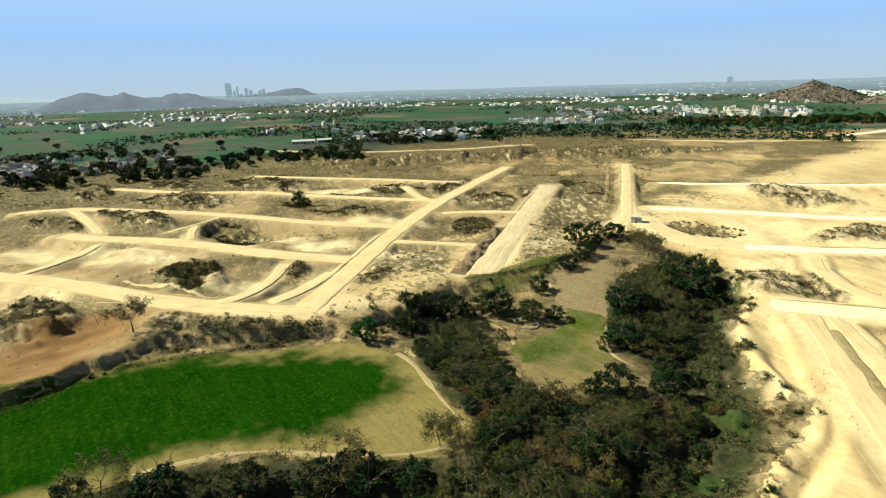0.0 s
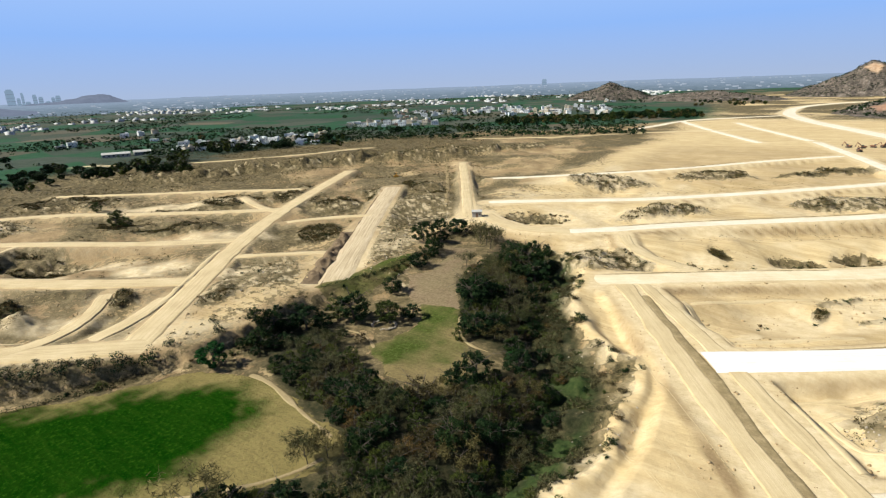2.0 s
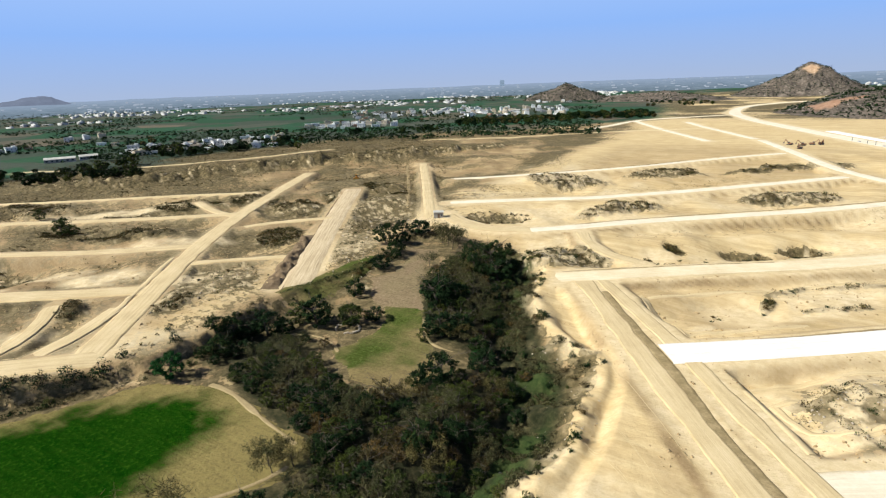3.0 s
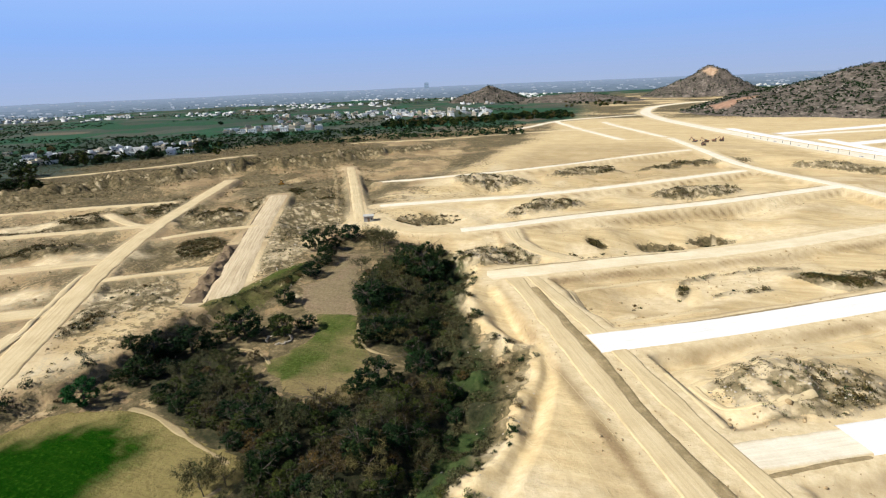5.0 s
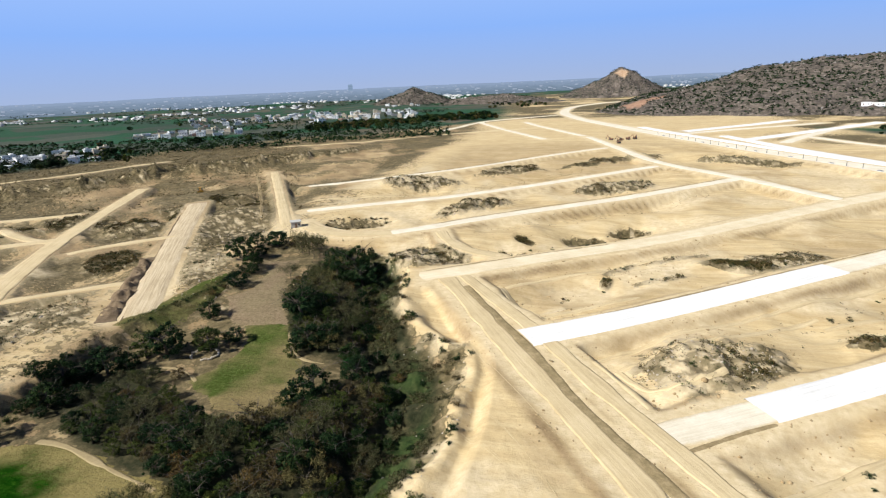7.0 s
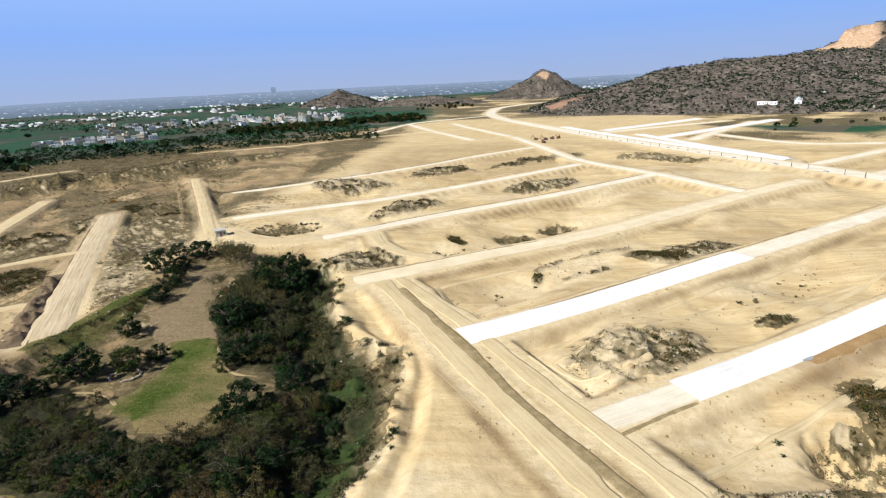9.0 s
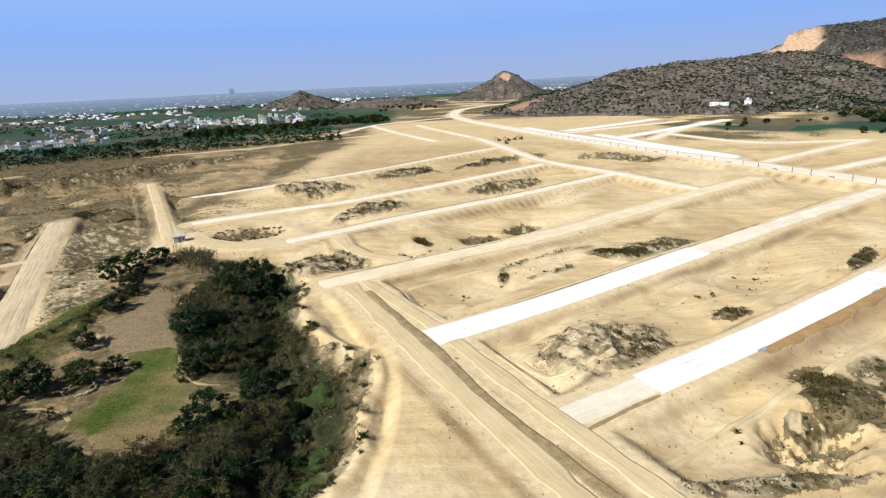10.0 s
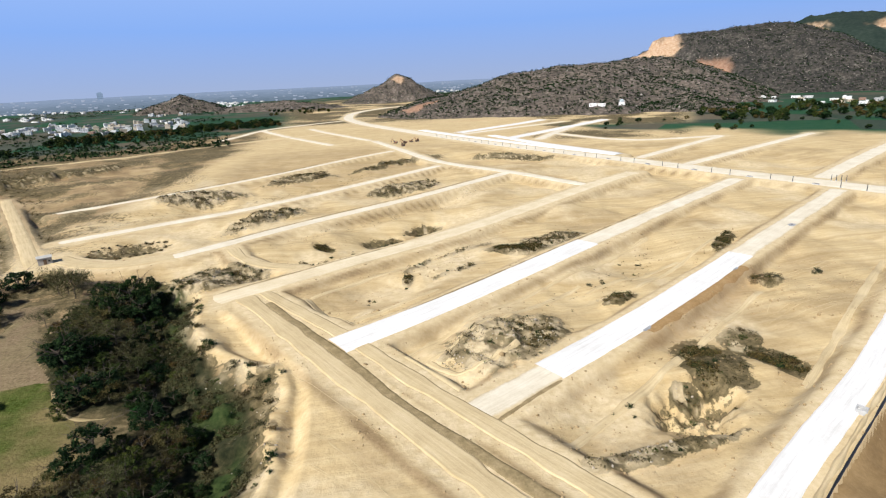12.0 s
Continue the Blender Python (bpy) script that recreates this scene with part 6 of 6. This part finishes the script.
scatter_cards("weeds", "dark low weeds over stony heaps", p, np.full(len(p), 0.6), 8, 0.17, M_LEAF_MID, 304, "weeds")

# thick bushes that crowd the pits and mounds
for seed, share, leaf, words, kind_ in ((361, 1.0, M_LEAF_OLIVE, "olive bushes crowding the pits and mounds", "olive_bushes"), (371, 0.8, M_LEAF_BROWN, "brown dry bushes crowding the pits and mounds", "dry_bushes"),
                                        (381, 0.45, M_LEAF_DARK, "dark bushes crowding the pits and mounds", "dark_bushes")):
    gen = np.random.default_rng(seed)
    out = []
    for h in HEAPS:
        if h[6] < 0.55 or math.hypot(h[0], h[1]) > 420:
            continue
        n = int(share * h[2] * h[3] * (3.2 if h[6] >= 1 else 1.5) * (1 - 0.78 * h[7]))
        a, q = gen.uniform(0, 6.28, n), np.sqrt(gen.uniform(0, 1, n)) * 0.95
        u, w, t = np.cos(a) * q * h[2], np.sin(a) * q * h[3], radians(h[4])
        out.append(np.stack([h[0] + u * math.cos(t) - w * math.sin(t), h[1] + u * math.sin(t) + w * math.cos(t)], 1))
    p = np.vstack(out)
    p = p[(road_mask(p[:, 0], p[:, 1]) > 1.2) & (fbm(p[:, 0], p[:, 1], 9, 3, 366) > 0.05 + 0.1 * fbm(p[:, 0], p[:, 1], 3, 2, seed))]
    p = np.column_stack([p, ground_parts(p[:, 0], p[:, 1])[0] + 0.35])
    scatter_cards(kind_, words, p, gen.uniform(0.4, 1.15, len(p)), 26, 0.2, leaf, seed + 1, "bushes")

gen = np.random.default_rng(311)
q = gen.uniform((-160, -20), (-18, 200), (60000, 2))
d = inside_dist(q[:, 0], q[:, 1], BASIN)
keep = np.where(q[:, 0] > -62, (d > 1.5) & (d < 15), (d > 0.5) & (d < 7)) & (fbm(q[:, 0], q[:, 1], 7, 3, 312) > np.where(q[:, 0] > -62, 0.5 - 0.035 * d, 0.0))
q = q[keep][:9000]
q = np.column_stack([q, ground_parts(q[:, 0], q[:, 1])[0] + 0.2])
scatter_cards("bank_scrub", "mixed dry scrub clinging to the banks", q, np.full(len(q), 0.5), 8, 0.16, M_LEAF_OLIVE, 313, "scrub")

q = gen.uniform((-64, 10), (-16, 175), (26000, 2))
d = inside_dist(q[:, 0], q[:, 1], BASIN)
q = q[(d > 2.0) & (d < 15) & (fbm(q[:, 0], q[:, 1], 4, 3, 319) > 0.42 - 0.05 * (d - 5))][:1900]
q = np.column_stack([q, ground_parts(q[:, 0], q[:, 1])[0] + 0.4])
scatter_cards("cliff_bushes", "dark bushes rooted in the crumbling cliff", q, gen.uniform(0.35, 1.05, len(q)), 22, 0.19, M_LEAF_OLIVE, 320, "bushes")

for seed, leaf, count, near_r, reach, words, name in ((315, M_LEAF_BROWN, 9000, 240, 0.9, "brown scrub over the rough land before the fields", "moor_scrub"),
                                                (325, M_LEAF_OLIVE, 7000, 130, 0.7, "olive scrub tufts over the rough western land", "moor_tufts")):
    gen = np.random.default_rng(seed)
    q = gen.uniform((-560, -40), (-120, 560), (90000, 2))
    rr, aa = np.hypot(q[:, 0], q[:, 1]), np.degrees(np.arctan2(-q[:, 0], q[:, 1]))
    keep = (rr > near_r) & (rr < 680) & (aa > 30) & (aa < 95) & (road_mask(q[:, 0], q[:, 1]) > 2) & (fbm(q[:, 0], q[:, 1], 30, 4, seed) + 0.9 * smooth(260, 440, rr) > 0.55)
    keep &= inside_dist(q[:, 0], q[:, 1], BASIN) < -2
    for cx, cy, rx, ry, turn in PATCHES:
        keep &= heap_shape(q[:, 0], q[:, 1], (cx, cy, rx, ry, turn, 0, 0)) < 0.2
    q = q[keep][:count]
    q = np.column_stack([q, ground_parts(q[:, 0], q[:, 1])[0] + 0.2])
    scatter_cards(name, words, q, reach * gen.uniform(0.5, 1.3, len(q)), 8, 0.3, leaf, seed + 1, "scrub")

spots = []
for (hx, hy, hz, base, bare), share in zip(HILL_GRIDS, (1200, 350, 1500, 8500, 9500, 900, 0)):
    ok = np.flatnonzero(((hz - base > 1.0) & (bare < 0.3)).ravel())
    if share:
        k = gen.choice(ok, share)
        jig = gen.uniform(-2.5, 2.5, (share, 2))
        spots.append(np.column_stack([hx.ravel()[k] + jig[:, 0], hy.ravel()[k] + jig[:, 1], hz.ravel()[k] + 0.6]))
q = np.vstack(spots)
rocks = q[gen.permutation(len(q))[:8000]]
scatter_cards("hill_bushes", "dark bushes dotted over the stony hills", q, gen.uniform(1.0, 3.2, len(q)), 12, 1.2, M_LEAF_DARK, 318, "bushes")

gen = np.random.default_rng(331)
az, r = gen.uniform(14, 94, 15000), 620 * np.exp(gen.uniform(0, 1.5, 15000))
q = np.stack([-np.sin(np.radians(az)) * r, np.cos(np.radians(az)) * r], 1)
q = q[fbm(q[:, 0], q[:, 1], 170, 5, 332) > 0.12]
q = np.column_stack([q, ground_parts(q[:, 0], q[:, 1])[0] + 1.6])
scatter_cards("far_woods", "dark far trees scattered over the farm plain", q, gen.uniform(1.5, 3.6, len(q)), 10, 1.6, M_LEAF_DARK, 333, "woods")


def stones(seed, places, size):
    """Angular stones: one small faceted block at each place."""
    gen = np.random.default_rng(seed)
    bm = bmesh.new()
    bmesh.ops.create_icosphere(bm, subdivisions=1, radius=1)
    base_v = np.array([v.co[:] for v in bm.verts])
    base_f = np.array([[v.index for v in f.verts] for f in bm.faces])
    bm.free()
    n = len(places)
    s = size * gen.lognormal(0, 0.45, (n, 1, 1)) * gen.uniform(0.6, 1.2, (n, 1, 3))
    v = (base_v[None] * (1 + 0.25 * gen.normal(size=(n, len(base_v), 1)))) * s + places[:, None]
    f = base_f[None] + (np.arange(n) * len(base_v))[:, None, None]
    return v.reshape(-1, 3), f.reshape(-1, 3)


M_CLOD = earthy("earth_clods", (0.2, 0.135, 0.06), (0.31, 0.22, 0.11), (0.45, 0.34, 0.19), 3, 0.4, 0.05)
gen = np.random.default_rng(351)
q = gen.uniform((-260, -20), (150, 260), (26000, 2))
rr = np.hypot(q[:, 0], q[:, 1])
keep = (rr > 55) & (rr < 230) & (road_mask(q[:, 0], q[:, 1]) > 0.6) & (inside_dist(q[:, 0], q[:, 1], BASIN) < 0) & (fbm(q[:, 0], q[:, 1], 12, 3, 352) > 0.05)
q = q[keep][:6000]
v, f = stones(353, np.column_stack([q, ground_parts(q[:, 0], q[:, 1])[0] + 0.02]), 0.16)
tagged(new("earth_clods", mesh_of("earth_clods", v, f, M_CLOD)), "brown earth clods strewn over the cleared land", "clods", kind="stuff")

M_STONE = earthy("pale_stone", (0.28, 0.23, 0.165), (0.38, 0.32, 0.24), (0.5, 0.44, 0.35), 3, 0.4, 0.05)
M_BOULDER = earthy("grey_boulders", (0.2, 0.175, 0.145), (0.3, 0.265, 0.225), (0.42, 0.38, 0.33), 3, 0.4, 0.05)
v, f = stones(344, rocks + gen.uniform(-5, 5, rocks.shape) * (1, 1, 0) - (0, 0, 0.5), 0.6)
tagged(new("hill_rocks", mesh_of("hill_rocks", v, f, M_BOULDER)), "pale boulders dotted over the stony hills", "boulders", kind="stuff")
p = tuft_places(341, 14000, True)
v, f = stones(342, p - (0, 0, 0.12), 0.15)
tagged(new("loose_stones", mesh_of("loose_stones", v, f, M_STONE)), "pale loose stones on the heaps", "stones", kind="stuff")
q = gen.uniform((-150, -10), (-18, 190), (14000, 2))
d = inside_dist(q[:, 0], q[:, 1], BASIN)
q = q[(d > -1.5) & (d < 12) & (q[:, 0] > -75)][:160]
v, f = stones(343, np.column_stack([q, ground_parts(q[:, 0], q[:, 1])[0]]), 0.15)
tagged(new("cliff_stones", mesh_of("cliff_stones", v, f, M_STONE)), "pale broken stones down the eastern cliff", "stones", kind="stuff")


def hedge(line, words, seed):
    """A thin clipped line of shrubs."""
    c, t, d = along(line, 0.45)
    gen_ = np.random.default_rng(seed)
    at = np.column_stack([c + gen_.normal(size=c.shape) * 0.2, ground_parts(c[:, 0], c[:, 1])[0] + 0.5])
    v, f = leaf_cards(gen_, at, np.full(len(at), 0.65), 14, 0.16)
    return tagged(new("hedge", mesh_of("hedge", v, f, M_LEAF_DARK)), words, "hedge", "hedges")


hedge([(-122, 106), (-120, 115), (-117, 126), (-114, 138), (-116, 150)], "thin dark hedge below the end of the graded road", 401)
hedge([(-140, 8), (-133, 30), (-124, 44)], "thin dark hedge along the top of the wheat field", 402)


def stone_ring(x, y, radius):
    """A broken ring of dry stones round a hollow."""
    thing = new("stone_ring")
    thing.matrix_world = pose(x, y, ground_z(x, y))
    gen_ = random.Random(5)
    shared = None
    for k in range(40):
        a = 2 * math.pi * k / 40
        if 4.2 < a < 5.0:
            continue
        if shared is None:
            bm = bmesh.new()
            bmesh.ops.create_icosphere(bm, subdivisions=1, radius=0.3)
            for w in bm.verts:
                w.co *= gen_.uniform(0.75, 1.2)
            shared = part("stone", bm, M_STONE, thing)
            stone = shared
        else:
            stone = shared.copy()
            scene.collection.objects.link(stone)
        stone.matrix_basis = pose(math.cos(a) * radius * gen_.uniform(0.95, 1.08), math.sin(a) * radius * 0.8, gen_.uniform(0.1, 0.4), 0, 0, gen_.uniform(0, 360))
    return tagged(thing, "broken ring of pale dry stones beside the terrace", "stone ring")


stone_ring(-93.5, 103, 3.6)


# ---- machines and site furniture ----
M_YELLOW = painted("machine_yellow", (0.62, 0.33, 0.05), 0.45)
M_STEEL = painted("dark_steel", (0.06, 0.055, 0.05), 0.55, 0.4)
M_RUST = painted("rusty_orange", (0.20, 0.085, 0.035), 0.7)
M_CONCRETE = earthy("raw_concrete", (0.30, 0.29, 0.27), (0.38, 0.37, 0.35), (0.47, 0.46, 0.44), 2, 0.3, 0.02)
M_BLACK_POST = painted("dark_post", (0.05, 0.05, 0.05), 0.5)


def block(lo, hi, bevel=0.06):
    bm = bmesh.new()
    box(bm, lo, hi)
    bmesh.ops.recalc_face_normals(bm, faces=bm.faces)
    bmesh.ops.bevel(bm, geom=bm.edges[:], offset=bevel, segments=2, affect="EDGES", profile=0.5)
    return bm


def tilted(bm, turn, at):
    bm.transform(Matrix.Translation(at) @ Euler([radians(a) for a in turn]).to_matrix().to_4x4())
    return bm


def track_loop(length, up, wide, x0):
    """A crawler track: a rounded loop with cross plates."""
    bm = bmesh.new()
    r, n = up / 2, 10
    pts = [(-length / 2 + r - r * math.sin(t), r - r * math.cos(t)) for t in np.linspace(0, math.pi, n)]
    pts += [(length / 2 - r + r * math.sin(t), r + r * math.cos(t)) for t in np.linspace(0, math.pi, n)]
    rings = [[bm.verts.new((x0 + sx * wide / 2, y, z)) for y, z in pts] for sx in (-1, 1)]
    for i in range(len(pts)):
        j = (i + 1) % len(pts)
        bm.faces.new((rings[0][i], rings[0][j], rings[1][j], rings[1][i]))
    bm.faces.new(rings[0])
    bm.faces.new(rings[1][::-1])
    bmesh.ops.recalc_face_normals(bm, faces=bm.faces)
    return bm


def bulldozer(x, y, turn):
    thing = new("bulldozer")
    thing.matrix_world = pose(x, y, ground_z(x, y) + 0.15, 0, 0, turn)
    for sx in (-1.1, 1.1):
        part("crawler_track", track_loop(3.8, 1.1, 0.6, sx), M_STEEL, thing, "dark steel crawler track")
    part("body", block((-0.75, -1.8, 0.6), (0.75, 0.9, 1.5), 0.1), M_YELLOW, thing)
    part("bonnet", block((-0.6, 0.6, 1.4), (0.6, 2.1, 2.1), 0.12), M_YELLOW, thing)
    part("cab", block((-0.8, -1.1, 1.5), (0.8, 0.5, 2.75), 0.08), M_GLASS, thing, "dark glazed cab")
    part("cab_roof", block((-0.95, -1.25, 2.75), (0.95, 0.65, 2.95), 0.05), M_YELLOW, thing)
    part("exhaust", block((0.25, 1.2, 2.0), (0.37, 1.32, 2.9), 0.02), M_STEEL, thing)
    part("blade", tilted(block((-1.9, -0.08, 0), (1.9, 0.08, 1.25), 0.04), (-12, 0, 0), (0, 2.85, 0.05)), M_YELLOW, thing)
    for sx in (-1.1, 1.1):
        part("push_arm", block((sx - 0.1, 0.0, 0.5), (sx + 0.1, 2.8, 0.75), 0.03), M_YELLOW, thing)
    return tagged(thing, "yellow crawler bulldozer at the end of the graded road", "bulldozer")


def excavator(x, y, turn, reach):
    thing = new("excavator")
    thing.matrix_world = pose(x, y, ground_z(x, y) + 0.05, 0, 0, turn) @ Matrix.Scale(0.85, 4)
    for sx in (-1.2, 1.2):
        part("crawler_track", track_loop(4.4, 1.0, 0.65, sx), M_STEEL, thing, "dark steel crawler track")
    part("house", block((-1.4, -2.4, 1.1), (1.4, 1.2, 2.2), 0.12), M_RUST, thing)
    part("counterweight", block((-1.35, -2.9, 1.1), (1.35, -2.3, 2.0), 0.15), M_STEEL, thing)
    part("cab", block((-1.4, -0.1, 2.0), (-0.3, 1.5, 3.1), 0.08), M_GLASS, thing, "dark glazed cab")
    part("boom", tilted(block((-0.25, 0, -0.3), (0.25, 5.4 * reach, 0.3), 0.06), (42, 0, 0), (0.3, 0.9, 1.9)), M_RUST, thing)
    a = radians(42)
    tip = (0.3, 0.9 + 5.4 * reach * math.cos(a), 1.9 + 5.4 * reach * math.sin(a))
    part("stick", tilted(block((-0.18, 0, -0.2), (0.18, 3.2, 0.2), 0.05), (-68, 0, 0), tip), M_RUST, thing)
    b = radians(-68)
    part("bucket", block((-0.55 + 0.3, tip[1] + 3.1 * math.cos(b) - 0.5, tip[2] + 3.1 * math.sin(b) - 0.9), (0.85, tip[1] + 3.1 * math.cos(b) + 0.5, tip[2] + 3.1 * math.sin(b)), 0.12), M_STEEL, thing)
    return tagged(thing, "rusty orange crawler excavator parked on the sand", "excavator", "parked machines")


bulldozer(*polar(39.75, 383), 215)
for az, r, turn, reach in ((-2.6, 545, 60, 0.9), (-3.6, 540, 110, 1.0), (-4.3, 548, 250, 1.0), (-3.4, 515, 20, 0.8), (-4.9, 552, 200, 0.9)):
    excavator(*polar(az, r), turn, reach)


def post(x, y):
    thing = new("lamp_post_stub")
    thing.matrix_world = pose(x, y, ground_z(x, y))
    part("base", block((-0.35, -0.35, -0.3), (0.35, 0.35, 0.35), 0.04), M_CONCRETE, thing, "square concrete base")
    bm = bmesh.new()
    bmesh.ops.create_cone(bm, cap_ends=True, segments=8, radius1=0.2, radius2=0.15, depth=2.6, matrix=Matrix.Translation((0, 0, 1.6)))
    part("pole", bm, M_BLACK_POST, thing)
    bm = bmesh.new()
    bmesh.ops.create_cone(bm, cap_ends=True, segments=8, radius1=0.26, radius2=0.26, depth=0.15, matrix=Matrix.Translation((0, 0, 2.95)))
    part("cap", bm, M_STEEL, thing)
    return tagged(thing, "short dark post on a concrete base along the main road", "post", "main road posts")


def drain_box(x, y, turn):
    thing = new("drain_box")
    thing.matrix_world = pose(x, y, ground_z(x, y) + 0.15, 0, 0, turn)
    shell = part("box", block((-1.6, -0.7, -0.4), (1.6, 0.7, 0.45), 0.05), M_CONCRETE, thing)
    part("cover", block((-1.2, -0.5, 0.45), (1.2, 0.5, 0.53), 0.02), M_STEEL, shell, "dark iron cover")
    return tagged(thing, "concrete drain box with a dark cover by the main road", "drain", "main road drains")


MAIN = [(70, 603), (119, 478), (169, 366), (203, 290), (237, 222), (258, 165)]
c, t, s = along(MAIN, 1.0)
first_post = first_drain = None
for k, d in enumerate(np.arange(20, s[-1] - 5, 11.0)):
    i = int(d)
    side = np.array((-t[i][1], t[i][0]))
    x, y = c[i] + side * -6.0
    if k % 3 == 1:
        if first_drain is None:
            first_drain = drain_box(x, y, math.degrees(math.atan2(t[i][1], t[i][0])))
        else:
            copy_thing(first_drain, pose(x, y, ground_z(x, y) + 0.15, 0, 0, math.degrees(math.atan2(t[i][1], t[i][0]))))
    elif first_post is None:
        first_post = post(x, y)
    else:
        copy_thing(first_post, pose(x, y, ground_z(x, y)))
for x, y in ((236.5, 244), (238, 242.5), (239.5, 241), (241, 239.5)):
    copy_thing(first_post, pose(x, y, ground_z(x, y)))

# grey manhole surrounds on the white road
M_WET = earthy("grey_cement_patch", (0.22, 0.22, 0.22), (0.3, 0.3, 0.3), (0.4, 0.4, 0.4), 2, 0.4, 0.03)


def manhole(x, y, turn, size):
    thing = new("manhole")
    thing.matrix_world = pose(x, y, ground_z(x, y) + 0.24, 0, 0, turn)
    bm = bmesh.new()
    gen_ = random.Random(int(x * 7))
    ring = [bm.verts.new((size * math.cos(a) * (1 + 0.2 * gen_.uniform(-1, 1)), 0.62 * size * math.sin(a) * (1 + 0.2 * gen_.uniform(-1, 1)), 0.05)) for a in np.linspace(0, 2 * math.pi, 18)[:-1]]
    top = bm.faces.new(ring)
    low = bmesh.ops.extrude_face_region(bm, geom=[top])
    bmesh.ops.translate(bm, vec=(0, 0, -0.3), verts=[g for g in low["geom"] if isinstance(g, bmesh.types.BMVert)])
    apron = part("apron", bm, M_WET, thing)
    bm = bmesh.new()
    bmesh.ops.create_cone(bm, cap_ends=True, segments=16, radius1=0.36, radius2=0.34, depth=0.06, matrix=Matrix.Translation((0.2, 0, 0.06)))
    part("lid", bm, M_STEEL, apron, "round dark iron lid")
    return tagged(thing, "grey cement manhole surround on the white road", "manhole", "manholes")


for x, y, turn, size in ((62, 109.0, 35, 2.0), (107.5, 140.5, 35, 2.0), (158, 177, 35, 2.0)):
    manhole(x, y, turn, size)


# the last road: kerb wall, black strip and chamber
M_CUT = earthy("trench_soil", (0.16, 0.098, 0.038), (0.235, 0.15, 0.063), (0.33, 0.225, 0.105), 7, 0.7, 0.1)
EDGE_LINE = [(44, 42), (57, 52.5), (70, 61), (94, 76.5), (130, 101), (180, 135)]
v, f = strip(EDGE_LINE, 0.9, 0.0, 0.7, 7, 0.55, 0.0, 0.25, 201)
tagged(new("edge_ridge", road_mesh("edge_ridge", v, f, M_SURFACE["sand"])), "narrow earth ridge along the white road edge", "earth berm", kind="structure")
off = [(x + 0.62, y - 0.8) for x, y in EDGE_LINE]
v, f = strip(off, 0.55, 0.10, 0.7, 5, 0.05, 0.0, 0.2, 202)
tagged(new("black_pipe", mesh_of("black_pipe", v, f, painted("flat_black", (0.012, 0.012, 0.013), 0.4), True)), "long black strip along the road edge", "pipe")
field_sheet("brown_lot", "bare brown levelled lot beyond the white road",
            [(46, 41), (58, 51), (71, 59.5), (95, 75), (131, 99.5), (181, 133.5), (230, 120), (170, 40), (90, 10)], M_CUT, 0.7, 0.06, 0.1)


def chamber(x, y, turn):
    thing = new("drain_chamber")
    thing.matrix_world = pose(x, y, ground_z(x, y) + 0.1, 0, 0, turn)
    for lo, hi in (((-0.9, -0.9, -0.4), (0.9, -0.65, 0.9)), ((-0.9, 0.65, -0.4), (0.9, 0.9, 0.9)), ((-0.9, -0.65, -0.4), (-0.65, 0.65, 0.9)), ((0.65, -0.65, -0.4), (0.9, 0.65, 0.9))):
        part("wall", block(lo, hi, 0.03), M_CONCRETE, thing)
    part("base", block((-0.66, -0.66, -0.4), (0.66, 0.66, 0.1), 0.02), M_STEEL, thing)
    return tagged(thing, "open grey concrete drain chamber beside the white road", "drain chamber")


chamber(82.3, 70.0, 35)
manhole(79.3, 71.5, 35, 1.9)


def hut(x, y, turn):
    thing = new("field_hut")
    thing.matrix_world = pose(x, y, ground_z(x, y), 0, 0, turn)
    part("wall", block((-2.2, -1.8, -0.5), (2.2, 1.8, 2.6), 0.03), M_GREY_WALL, thing)
    part("roof", block((-2.5, -2.1, 2.6), (2.5, 2.1, 2.85), 0.03), M_ROOF, thing)
    part("door", block((-0.5, -1.86, 0), (0.5, -1.78, 2.0), 0.01), M_DOOR, thing)
    part("window", block((1.0, -1.86, 1.0), (1.7, -1.78, 1.7), 0.01), M_GLASS, thing)
    return tagged(thing, "small grey field hut beside trees", "hut")


hut(-126, 209, 30)
